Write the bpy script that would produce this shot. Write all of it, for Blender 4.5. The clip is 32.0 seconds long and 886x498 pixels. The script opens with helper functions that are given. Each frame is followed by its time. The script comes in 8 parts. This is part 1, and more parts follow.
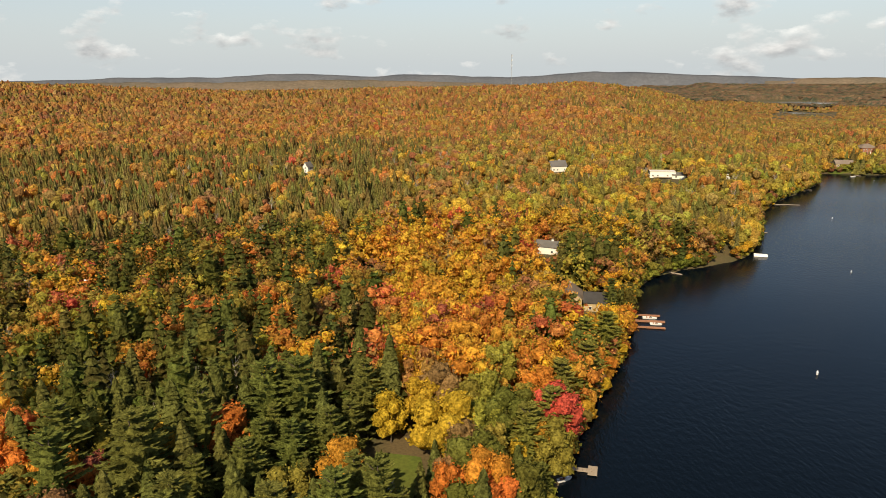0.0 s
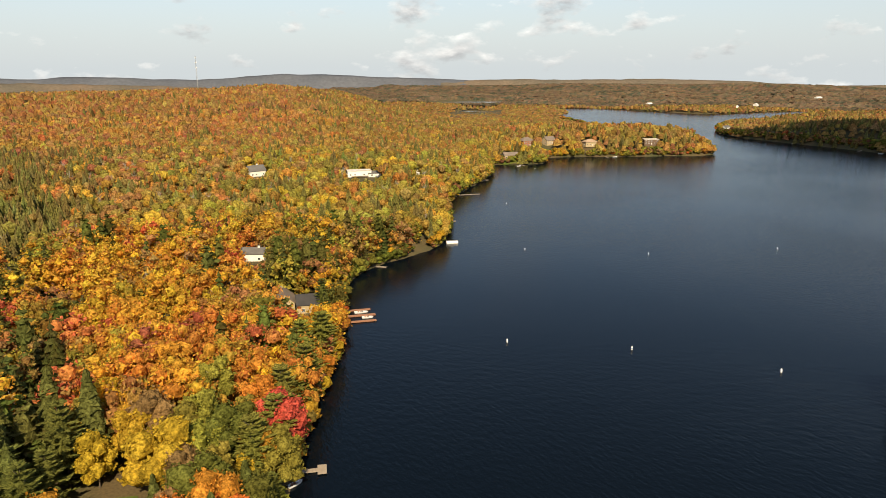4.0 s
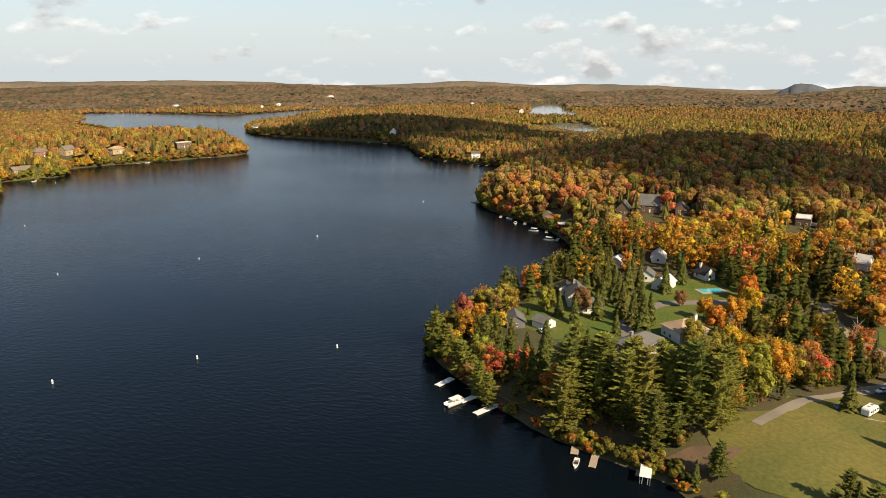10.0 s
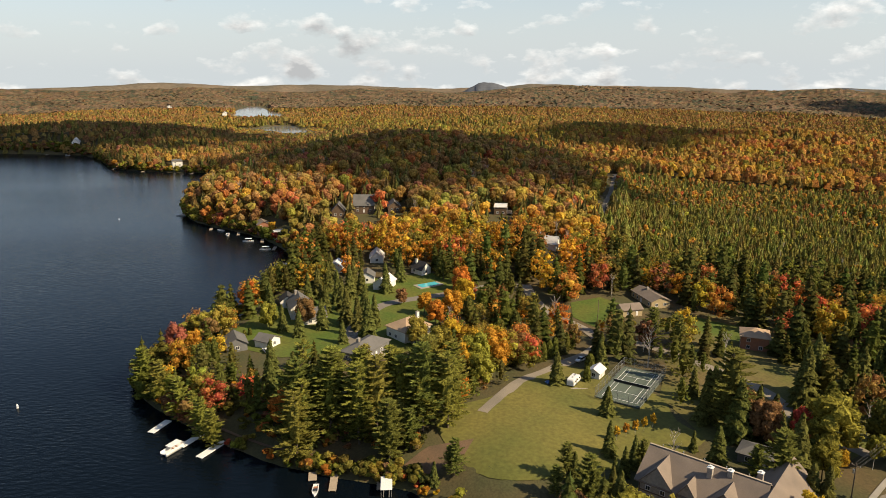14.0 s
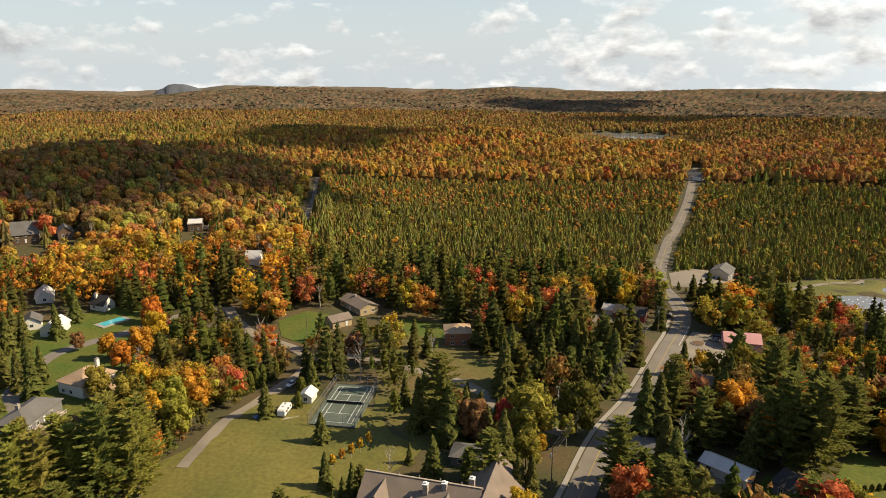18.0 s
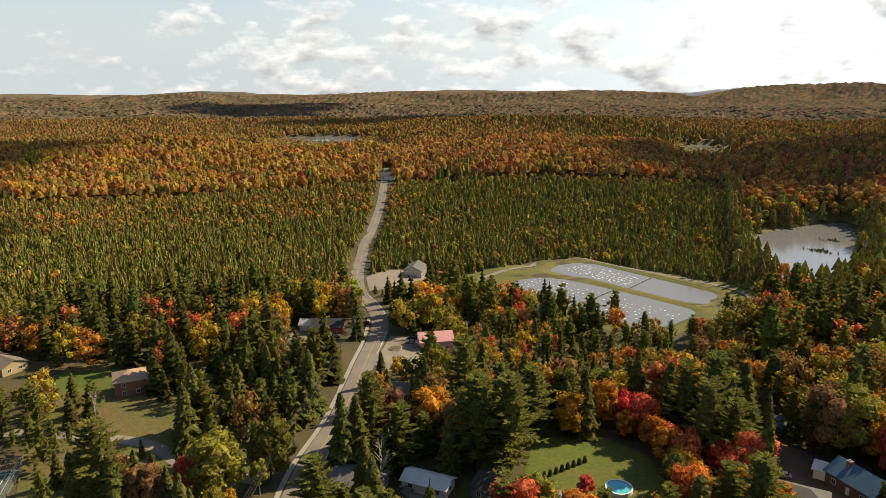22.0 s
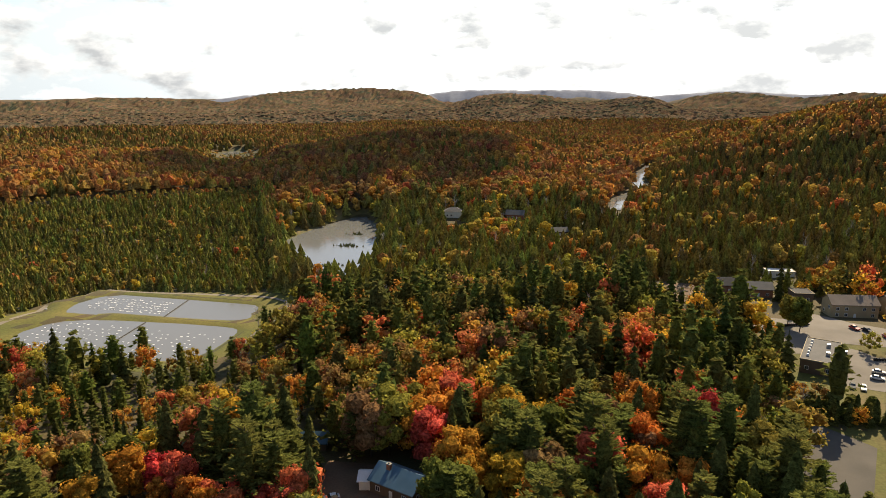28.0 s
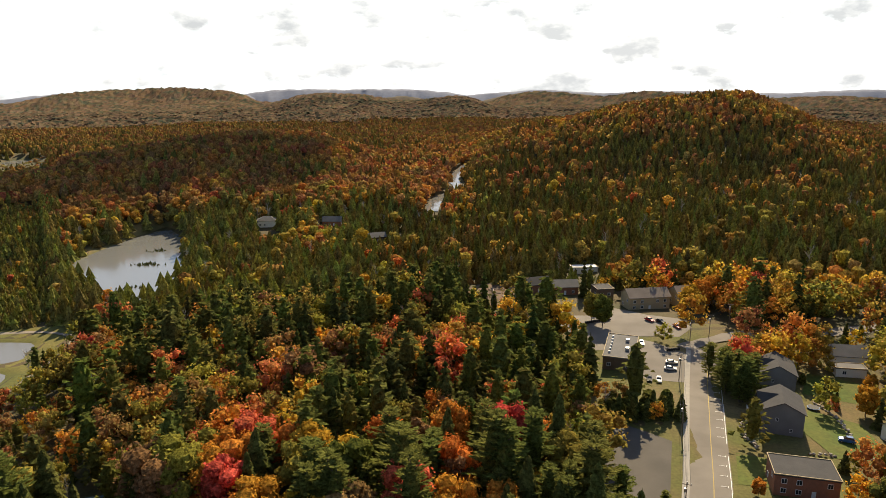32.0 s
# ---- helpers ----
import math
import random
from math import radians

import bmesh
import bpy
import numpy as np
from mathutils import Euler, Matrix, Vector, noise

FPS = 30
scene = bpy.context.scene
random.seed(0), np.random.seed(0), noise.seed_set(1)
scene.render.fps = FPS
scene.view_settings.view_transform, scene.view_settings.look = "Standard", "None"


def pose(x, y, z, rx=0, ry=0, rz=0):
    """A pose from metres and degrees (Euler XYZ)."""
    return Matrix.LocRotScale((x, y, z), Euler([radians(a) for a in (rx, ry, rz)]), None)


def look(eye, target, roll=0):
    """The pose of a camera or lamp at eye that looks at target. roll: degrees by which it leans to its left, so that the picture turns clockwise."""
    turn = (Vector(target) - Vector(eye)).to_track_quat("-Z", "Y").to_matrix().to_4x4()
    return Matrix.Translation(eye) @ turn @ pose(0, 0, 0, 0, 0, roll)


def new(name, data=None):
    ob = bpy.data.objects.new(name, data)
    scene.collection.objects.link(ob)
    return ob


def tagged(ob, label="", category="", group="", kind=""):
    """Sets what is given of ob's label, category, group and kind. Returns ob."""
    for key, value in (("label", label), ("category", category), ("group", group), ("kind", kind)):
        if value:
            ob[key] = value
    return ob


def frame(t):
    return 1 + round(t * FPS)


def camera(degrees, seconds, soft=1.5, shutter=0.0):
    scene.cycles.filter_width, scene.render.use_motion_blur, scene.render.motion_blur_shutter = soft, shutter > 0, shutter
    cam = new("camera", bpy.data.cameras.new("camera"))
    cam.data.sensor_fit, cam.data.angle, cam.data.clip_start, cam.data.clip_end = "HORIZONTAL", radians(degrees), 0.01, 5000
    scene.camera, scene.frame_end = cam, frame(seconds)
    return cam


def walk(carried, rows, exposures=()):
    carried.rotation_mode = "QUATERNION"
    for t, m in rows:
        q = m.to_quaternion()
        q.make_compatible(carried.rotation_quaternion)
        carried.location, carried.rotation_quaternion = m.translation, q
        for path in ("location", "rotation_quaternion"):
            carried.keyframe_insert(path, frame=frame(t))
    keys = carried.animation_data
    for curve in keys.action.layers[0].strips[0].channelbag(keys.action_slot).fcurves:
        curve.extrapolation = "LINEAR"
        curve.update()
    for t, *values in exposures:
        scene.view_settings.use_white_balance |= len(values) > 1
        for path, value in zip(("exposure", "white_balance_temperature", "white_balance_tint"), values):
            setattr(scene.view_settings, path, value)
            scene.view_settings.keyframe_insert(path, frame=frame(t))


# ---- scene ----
# The camera: a drone that hangs over the lake, pans to the right and drifts slowly over the shore.
cam = camera(64.17, 32.0, soft=0.8)
PATH = [
    (0, pose(0.00, -0.00, 102.00, 75.586, 0, -0.000) @ pose(0, 0, 0, 0, 0, -0.376)),
    (0.5, pose(-0.02, -0.10, 102.10, 75.580, 0, -2.988) @ pose(0, 0, 0, 0, 0, -0.396)),
    (1, pose(-0.03, -0.29, 102.26, 75.581, 0, -5.959) @ pose(0, 0, 0, 0, 0, -0.416)),
    (1.5, pose(-0.06, -0.54, 102.49, 75.584, 0, -8.977) @ pose(0, 0, 0, 0, 0, -0.440)),
    (2, pose(-0.14, -0.82, 102.74, 75.581, 0, -12.010) @ pose(0, 0, 0, 0, 0, -0.420)),
    (2.5, pose(-0.22, -1.07, 102.92, 75.577, 0, -15.025) @ pose(0, 0, 0, 0, 0, -0.357)),
    (3, pose(-0.25, -1.30, 102.97, 75.590, 0, -18.074) @ pose(0, 0, 0, 0, 0, -0.277)),
    (3.5, pose(-0.24, -1.49, 102.87, 75.623, 0, -21.099) @ pose(0, 0, 0, 0, 0, -0.205)),
    (5.5, pose(-0.24, -1.66, 102.70, 75.705, 0, -33.240) @ pose(0, 0, 0, 0, 0, -0.064)),
    (6, pose(-0.32, -1.67, 102.73, 75.726, 0, -36.267) @ pose(0, 0, 0, 0, 0, -0.029)),
    (6.5, pose(-0.42, -1.66, 102.81, 75.745, 0, -39.295) @ pose(0, 0, 0, 0, 0, 0.013)),
    (7, pose(-0.55, -1.64, 102.91, 75.755, 0, -42.359) @ pose(0, 0, 0, 0, 0, 0.061)),
    (7.5, pose(-0.64, -1.65, 103.02, 75.756, 0, -45.434) @ pose(0, 0, 0, 0, 0, 0.099)),
    (8, pose(-0.61, -1.66, 103.09, 75.761, 0, -48.511) @ pose(0, 0, 0, 0, 0, 0.101)),
    (8.5, pose(-0.48, -1.65, 103.11, 75.765, 0, -51.565) @ pose(0, 0, 0, 0, 0, 0.094)),
    (9, pose(-0.33, -1.64, 103.12, 75.755, 0, -54.607) @ pose(0, 0, 0, 0, 0, 0.092)),
    (9.5, pose(-0.18, -1.65, 103.14, 75.737, 0, -57.573) @ pose(0, 0, 0, 0, 0, 0.075)),
    (10, pose(0.10, -1.57, 103.22, 75.720, 0, -60.503) @ pose(0, 0, 0, 0, 0, 0.070)),
    (10.5, pose(0.66, -1.30, 103.40, 75.692, 0, -63.414) @ pose(0, 0, 0, 0, 0, 0.102)),
    (11, pose(1.58, -0.82, 103.64, 75.649, 0, -66.278) @ pose(0, 0, 0, 0, 0, 0.144)),
    (11.5, pose(2.81, -0.23, 103.86, 75.617, 0, -69.162) @ pose(0, 0, 0, 0, 0, 0.132)),
    (12, pose(4.27, 0.35, 103.98, 75.624, 0, -72.053) @ pose(0, 0, 0, 0, 0, 0.092)),
    (12.5, pose(5.89, 0.81, 104.02, 75.665, 0, -74.965) @ pose(0, 0, 0, 0, 0, 0.060)),
    (13, pose(7.65, 1.04, 104.03, 75.706, 0, -77.856) @ pose(0, 0, 0, 0, 0, 0.009)),
    (13.5, pose(9.54, 0.99, 104.04, 75.733, 0, -80.688) @ pose(0, 0, 0, 0, 0, -0.030)),
    (14, pose(11.59, 0.74, 104.00, 75.755, 0, -83.531) @ pose(0, 0, 0, 0, 0, -0.055)),
    (14.5, pose(13.76, 0.36, 103.86, 75.783, 0, -86.377) @ pose(0, 0, 0, 0, 0, -0.086)),
    (16.5, pose(21.13, -2.38, 104.87, 75.748, 0, -98.195) @ pose(0, 0, 0, 0, 0, -0.030)),
    (17, pose(22.78, -3.66, 105.27, 75.742, 0, -101.123) @ pose(0, 0, 0, 0, 0, -0.002)),
    (17.5, pose(24.36, -5.00, 105.63, 75.742, 0, -104.044) @ pose(0, 0, 0, 0, 0, -0.021)),
    (18, pose(25.87, -6.45, 105.93, 75.754, 0, -106.966) @ pose(0, 0, 0, 0, 0, -0.097)),
    (18.5, pose(27.38, -8.08, 106.12, 75.786, 0, -109.872) @ pose(0, 0, 0, 0, 0, -0.176)),
    (19, pose(28.94, -9.95, 106.21, 75.814, 0, -112.772) @ pose(0, 0, 0, 0, 0, -0.219)),
    (19.5, pose(30.56, -12.02, 106.23, 75.826, 0, -115.751) @ pose(0, 0, 0, 0, 0, -0.240)),
    (20, pose(32.20, -14.21, 106.19, 75.842, 0, -118.774) @ pose(0, 0, 0, 0, 0, -0.235)),
    (20.5, pose(33.74, -16.51, 106.14, 75.869, 0, -121.808) @ pose(0, 0, 0, 0, 0, -0.218)),
    (21, pose(35.16, -18.94, 106.09, 75.899, 0, -124.742) @ pose(0, 0, 0, 0, 0, -0.235)),
    (21.5, pose(36.51, -21.45, 106.00, 75.922, 0, -127.747) @ pose(0, 0, 0, 0, 0, -0.267)),
    (22, pose(37.76, -23.96, 105.82, 75.952, 0, -130.736) @ pose(0, 0, 0, 0, 0, -0.291)),
    (22.5, pose(38.87, -26.46, 105.57, 76.001, 0, -133.725) @ pose(0, 0, 0, 0, 0, -0.306)),
    (23, pose(39.82, -28.96, 105.29, 76.047, 0, -136.691) @ pose(0, 0, 0, 0, 0, -0.315)),
    (23.5, pose(40.61, -31.46, 105.00, 76.096, 0, -139.671) @ pose(0, 0, 0, 0, 0, -0.344)),
    (24, pose(41.26, -33.94, 104.69, 76.156, 0, -142.660) @ pose(0, 0, 0, 0, 0, -0.390)),
    (24.5, pose(41.78, -36.36, 104.37, 76.214, 0, -145.629) @ pose(0, 0, 0, 0, 0, -0.407)),
    (25, pose(42.17, -38.70, 104.05, 76.269, 0, -148.614) @ pose(0, 0, 0, 0, 0, -0.373)),
    (25.5, pose(42.43, -40.99, 103.73, 76.325, 0, -151.594) @ pose(0, 0, 0, 0, 0, -0.315)),
    (27.5, pose(42.07, -49.65, 105.02, 76.322, 0, -163.693) @ pose(0, 0, 0, 0, 0, -0.135)),
    (28, pose(41.69, -51.98, 105.10, 76.342, 0, -166.745) @ pose(0, 0, 0, 0, 0, -0.080)),
    (28.5, pose(41.16, -54.23, 105.27, 76.363, 0, -169.776) @ pose(0, 0, 0, 0, 0, -0.050)),
    (29, pose(40.39, -56.31, 105.59, 76.366, 0, -172.830) @ pose(0, 0, 0, 0, 0, -0.052)),
    (29.5, pose(39.45, -58.26, 106.04, 76.352, 0, -175.837) @ pose(0, 0, 0, 0, 0, -0.063)),
    (30, pose(38.48, -60.19, 106.53, 76.328, 0, -178.853) @ pose(0, 0, 0, 0, 0, -0.068)),
    (30.3, pose(37.91, -61.33, 106.82, 76.328, 0, -180.671) @ pose(0, 0, 0, 0, 0, -0.068)),
    (30.5, pose(37.53, -62.09, 107.01, 76.288, 0, -180.821) @ pose(0, 0, 0, 0, 0, -0.058)),
    (31, pose(36.51, -63.86, 107.40, 76.255, 0, -180.796) @ pose(0, 0, 0, 0, 0, -0.018)),
    (31.5, pose(35.41, -65.47, 107.66, 76.245, 0, -180.808) @ pose(0, 0, 0, 0, 0, 0.029)),
    (32, pose(34.30, -66.97, 107.81, 76.233, 0, -180.783) @ pose(0, 0, 0, 0, 0, 0.059)),
]
walk(cam, PATH, exposures=[(0, 0.50), (3, 0.54), (5.5, 0.82), (7, 0.84), (9, 0.74), (10.5, 0.68), (15, 0.64), (21, 0.66), (24, 0.74), (28, 0.82), (32, 0.82)])

# ---- world, sun ----
SUN_AZ, SUN_EL = 196.0, 38.0          # bearing clockwise from +y, height over the horizon
SKY, VEIL, CLOUD = 0.09, 0.47, 0.82
TO_SUN = (math.sin(radians(SUN_AZ)) * math.cos(radians(SUN_EL)), math.cos(radians(SUN_AZ)) * math.cos(radians(SUN_EL)), math.sin(radians(SUN_EL)))


def links(tree, *pairs):
    for a, b in pairs:
        tree.links.new(a, b)


world = bpy.data.worlds.new("world")
scene.world = world
world.use_nodes = True
wt = world.node_tree
wt.nodes.clear()
wn = wt.nodes.new
sky = wn("ShaderNodeTexSky")
sky.sky_type = "NISHITA"
sky.sun_disc = False
sky.sun_elevation, sky.sun_rotation = radians(SUN_EL), radians(SUN_AZ)
sky.altitude, sky.air_density, sky.dust_density, sky.ozone_density = 300, 1.0, 1.0, 1.0
bg_sky, bg_veil, bg_cloud, mix_veil, mix_cloud, w_out = (wn(k) for k in ("ShaderNodeBackground", "ShaderNodeBackground", "ShaderNodeBackground", "ShaderNodeMixShader", "ShaderNodeMixShader", "ShaderNodeOutputWorld"))
bg_sky.inputs["Strength"].default_value = SKY
coord, split, spread = wn("ShaderNodeTexCoord"), wn("ShaderNodeSeparateXYZ"), wn("ShaderNodeMapping")
sunward, glow, gain = wn("ShaderNodeVectorMath"), wn("ShaderNodeMath"), wn("ShaderNodeMath")
sunward.operation = "DOT_PRODUCT"
sunward.inputs[1].default_value = TO_SUN
glow.operation, glow.inputs[1].default_value = "POWER", 3.0
glow.use_clamp = False
gain.operation, gain.inputs[1].default_value, gain.inputs[2].default_value = "MULTIPLY_ADD", 1.35, VEIL
above = wn("ShaderNodeMath"); above.operation = "MAXIMUM"; above.inputs[1].default_value = 0.0
# pale haze low over the horizon
haze = wn("ShaderNodeMapRange"); haze.interpolation_type = "SMOOTHSTEP"
for key, value in zip(("From Min", "From Max", "To Min", "To Max"), (-0.02, 0.26, 0.92, 0.0)):
    haze.inputs[key].default_value = value
# fair-weather clouds: flat-bottomed puffs, lit above and grey below
spread.inputs["Scale"].default_value = (15, 15, 32)
puff, field, over = wn("ShaderNodeTexNoise"), wn("ShaderNodeTexNoise"), wn("ShaderNodeTexNoise")
lifted = wn("ShaderNodeVectorMath"); lifted.operation = "ADD"; lifted.inputs[1].default_value = (0, 0, 0.30)
for node in (puff, over):
    node.inputs["Scale"].default_value, node.inputs["Detail"].default_value, node.inputs["Roughness"].default_value = 1.0, 7, 0.56
field.inputs["Scale"].default_value, field.inputs["Detail"].default_value = 0.25, 2
sway = wn("ShaderNodeMath"); sway.operation = "MULTIPLY_ADD"; sway.inputs[1].default_value = 0.45; sway.inputs[2].default_value = -0.225
lean = wn("ShaderNodeMath"); lean.operation = "MULTIPLY_ADD"; lean.inputs[1].default_value = 0.10; lean.inputs[2].default_value = -0.025
thick = wn("ShaderNodeMath"); thick.operation = "ADD"
dens, cover, base_grey = wn("ShaderNodeMath"), wn("ShaderNodeMapRange"), wn("ShaderNodeMapRange")
dens.operation = "ADD"
for key, value in zip(("From Min", "From Max", "To Min", "To Max"), (0.47, 0.63, 0.0, 0.85)):
    cover.inputs[key].default_value = value
for key, value in zip(("From Min", "From Max", "To Min", "To Max"), (0.42, 0.66, 0.0, 1.0)):
    base_grey.inputs[key].default_value = value
tone = wn("ShaderNodeMix"); tone.data_type = "RGBA"
tone.inputs[6].default_value, tone.inputs[7].default_value = (1.0, 0.97, 0.91, 1), (0.40, 0.40, 0.40, 1)
bg_veil.inputs["Color"].default_value = (0.90, 0.97, 1.0, 1)
thin, fade = wn("ShaderNodeMapRange"), wn("ShaderNodeMath")
for key, value in zip(("From Min", "From Max", "To Min", "To Max"), (0.10, 0.40, 1.0, 0.08)):
    thin.inputs[key].default_value = value
fade.operation = "MULTIPLY"
links(wt, (split.outputs[2], thin.inputs["Value"]), (cover.outputs[0], fade.inputs[0]), (thin.outputs[0], fade.inputs[1]))
links(wt, (coord.outputs["Generated"], split.inputs[0]), (coord.outputs["Generated"], spread.inputs[0]), (coord.outputs["Generated"], sunward.inputs[0]),
      (sunward.outputs["Value"], above.inputs[0]), (above.outputs[0], glow.inputs[0]), (glow.outputs[0], gain.inputs[0]),
      (gain.outputs[0], bg_veil.inputs["Strength"]), (split.outputs[2], haze.inputs["Value"]), (spread.outputs[0], puff.inputs["Vector"]), (spread.outputs[0], field.inputs["Vector"]),
      (spread.outputs[0], lifted.inputs[0]), (lifted.outputs[0], over.inputs["Vector"]), (field.outputs[0], sway.inputs[0]), (puff.outputs[0], dens.inputs[0]), (sway.outputs[0], dens.inputs[1]),
      (sunward.outputs["Value"], lean.inputs[0]), (dens.outputs[0], thick.inputs[0]), (lean.outputs[0], thick.inputs[1]), (thick.outputs[0], cover.inputs["Value"]), (over.outputs[0], base_grey.inputs["Value"]), (base_grey.outputs[0], tone.inputs[0]), (tone.outputs[2], bg_cloud.inputs["Color"]),
      (sky.outputs[0], bg_sky.inputs["Color"]), (haze.outputs[0], mix_veil.inputs[0]), (bg_sky.outputs[0], mix_veil.inputs[1]), (bg_veil.outputs[0], mix_veil.inputs[2]),
      (fade.outputs[0], mix_cloud.inputs[0]), (mix_veil.outputs[0], mix_cloud.inputs[1]), (bg_cloud.outputs[0], mix_cloud.inputs[2]), (mix_cloud.outputs[0], w_out.inputs[0]))
bg_cloud.inputs["Strength"].default_value = CLOUD

sun = new("sun", bpy.data.lights.new("sun", "SUN"))
sun.data.energy, sun.data.angle, sun.data.color = 5.0, radians(0.6), (1.0, 0.83, 0.57)
sun.matrix_world = look(Vector(TO_SUN) * 300, (0, 0, 0))

# ---- materials ----
def material(name, colour, rough=0.85, second=None, scale=2.0, spread=0.5, fine=0.0, fine_scale=20.0, bump=0.0, metal=0.0, vary=0.0, detail=5, translucent=0.0, spec=0.3):
    """A surface with two colours mixed by noise at one scale, a finer grain over it and a bump."""
    m = bpy.data.materials.new(name)
    m.use_nodes = True
    t = m.node_tree
    b = t.nodes["Principled BSDF"]
    b.inputs["Roughness"].default_value, b.inputs["Metallic"].default_value, b.inputs["Specular IOR Level"].default_value = rough, metal, spec
    n = t.nodes.new
    co = n("ShaderNodeNewGeometry")
    big = n("ShaderNodeTexNoise")
    big.inputs["Scale"].default_value, big.inputs["Detail"].default_value = scale, detail
    rr = n("ShaderNodeMapRange")
    rr.inputs["From Min"].default_value, rr.inputs["From Max"].default_value = 0.5 - spread / 2, 0.5 + spread / 2
    mix = n("ShaderNodeMix"); mix.data_type = "RGBA"
    mix.inputs[6].default_value = (*colour, 1)
    mix.inputs[7].default_value = (*(second or [c * 0.8 for c in colour]), 1)
    links(t, (co.outputs["Position"], big.inputs["Vector"]), (big.outputs[0], rr.inputs["Value"]), (rr.outputs[0], mix.inputs[0]))
    out = mix.outputs[2]
    small = n("ShaderNodeTexNoise")
    small.inputs["Scale"].default_value, small.inputs["Detail"].default_value = fine_scale, 3
    links(t, (co.outputs["Position"], small.inputs["Vector"]))
    if fine or vary:
        hsv = n("ShaderNodeHueSaturation")
        val = n("ShaderNodeMath"); val.operation = "MULTIPLY_ADD"; val.inputs[1].default_value = fine * 2; val.inputs[2].default_value = 1 - fine
        links(t, (small.outputs[0], val.inputs[0]), (out, hsv.inputs["Color"]))
        if vary:
            info = n("ShaderNodeObjectInfo")
            v2 = n("ShaderNodeMath"); v2.operation = "MULTIPLY_ADD"; v2.inputs[1].default_value = vary; v2.inputs[2].default_value = 1 - vary / 2
            v3 = n("ShaderNodeMath"); v3.operation = "MULTIPLY"
            links(t, (info.outputs["Random"], v2.inputs[0]), (v2.outputs[0], v3.inputs[0]), (val.outputs[0], v3.inputs[1]), (v3.outputs[0], hsv.inputs["Value"]))
        else:
            links(t, (val.outputs[0], hsv.inputs["Value"]))
        out = hsv.outputs[0]
    links(t, (out, b.inputs["Base Color"]))
    if bump:
        bp = n("ShaderNodeBump")
        bp.inputs["Strength"].default_value = bump
        bp.inputs["Distance"].default_value = 0.1
        links(t, (small.outputs[0], bp.inputs["Height"]), (bp.outputs[0], b.inputs["Normal"]))
    return m


def foliage(name, colour=None, spread=0.32, through_leaf=0.42, clump=1.3):
    """Leaves: colour from the mesh's own tint or one colour per tree, with light passing through."""
    m = bpy.data.materials.new(name)
    m.use_nodes = True
    t = m.node_tree
    t.nodes.clear()
    n = t.nodes.new
    out, mix, dif, tra = n("ShaderNodeOutputMaterial"), n("ShaderNodeMixShader"), n("ShaderNodeBsdfDiffuse"), n("ShaderNodeBsdfTranslucent")
    mix.inputs[0].default_value = through_leaf
    geo, hsv, noi = n("ShaderNodeNewGeometry"), n("ShaderNodeHueSaturation"), n("ShaderNodeTexNoise")
    noi.inputs["Scale"].default_value, noi.inputs["Detail"].default_value = 0.35, 4
    if colour is None:
        src = n("ShaderNodeAttribute")
        src.attribute_name = "tint"
        col = src.outputs["Color"]
    else:
        src = n("ShaderNodeRGB")
        src.outputs[0].default_value = (*colour, 1)
        col = src.outputs[0]
    isl = n("ShaderNodeMath"); isl.operation = "MULTIPLY_ADD"; isl.inputs[1].default_value = spread * 2; isl.inputs[2].default_value = 1 - spread
    hue = n("ShaderNodeMath"); hue.operation = "MULTIPLY_ADD"; hue.inputs[1].default_value = 0.04; hue.inputs[2].default_value = 0.48
    val, low, leafy, val2 = n("ShaderNodeMath"), n("ShaderNodeMath"), n("ShaderNodeMapRange"), n("ShaderNodeMath")
    val.operation = val2.operation = "MULTIPLY"
    low.operation, low.inputs[1].default_value, low.inputs[2].default_value = "MULTIPLY_ADD", 0.7, 0.65
    fine, bp = n("ShaderNodeTexNoise"), n("ShaderNodeBump")
    fine.inputs["Scale"].default_value, fine.inputs["Detail"].default_value, fine.inputs["Roughness"].default_value = clump, 4, 0.65
    for key, value in zip(("From Min", "From Max", "To Min", "To Max"), (0.36, 0.64, 0.46, 1.52)):
        leafy.inputs[key].default_value = value
    bp.inputs["Strength"].default_value, bp.inputs["Distance"].default_value = 1.0, 0.7 / clump
    links(t, (geo.outputs["Random Per Island"], isl.inputs[0]), (geo.outputs["Position"], noi.inputs["Vector"]), (geo.outputs["Position"], fine.inputs["Vector"]), (fine.outputs[0], leafy.inputs["Value"]),
          (fine.outputs[0], bp.inputs["Height"]), (bp.outputs[0], dif.inputs["Normal"]), (bp.outputs[0], tra.inputs["Normal"]),
          (noi.outputs[0], low.inputs[0]), (isl.outputs[0], val.inputs[0]), (low.outputs[0], val.inputs[1]), (val.outputs[0], val2.inputs[0]), (leafy.outputs[0], val2.inputs[1]),
          (val2.outputs[0], hsv.inputs["Value"]), (col, hsv.inputs["Color"]), (hue.outputs[0], hsv.inputs["Hue"]),
          (hsv.outputs[0], dif.inputs["Color"]), (hsv.outputs[0], tra.inputs["Color"]), (dif.outputs[0], mix.inputs[1]), (tra.outputs[0], mix.inputs[2]), (mix.outputs[0], out.inputs[0]))
    if colour is None:
        links(t, (geo.outputs["Random Per Island"], hue.inputs[0]))
    else:
        info = n("ShaderNodeObjectInfo")
        links(t, (info.outputs["Random"], hue.inputs[0]))
    return m


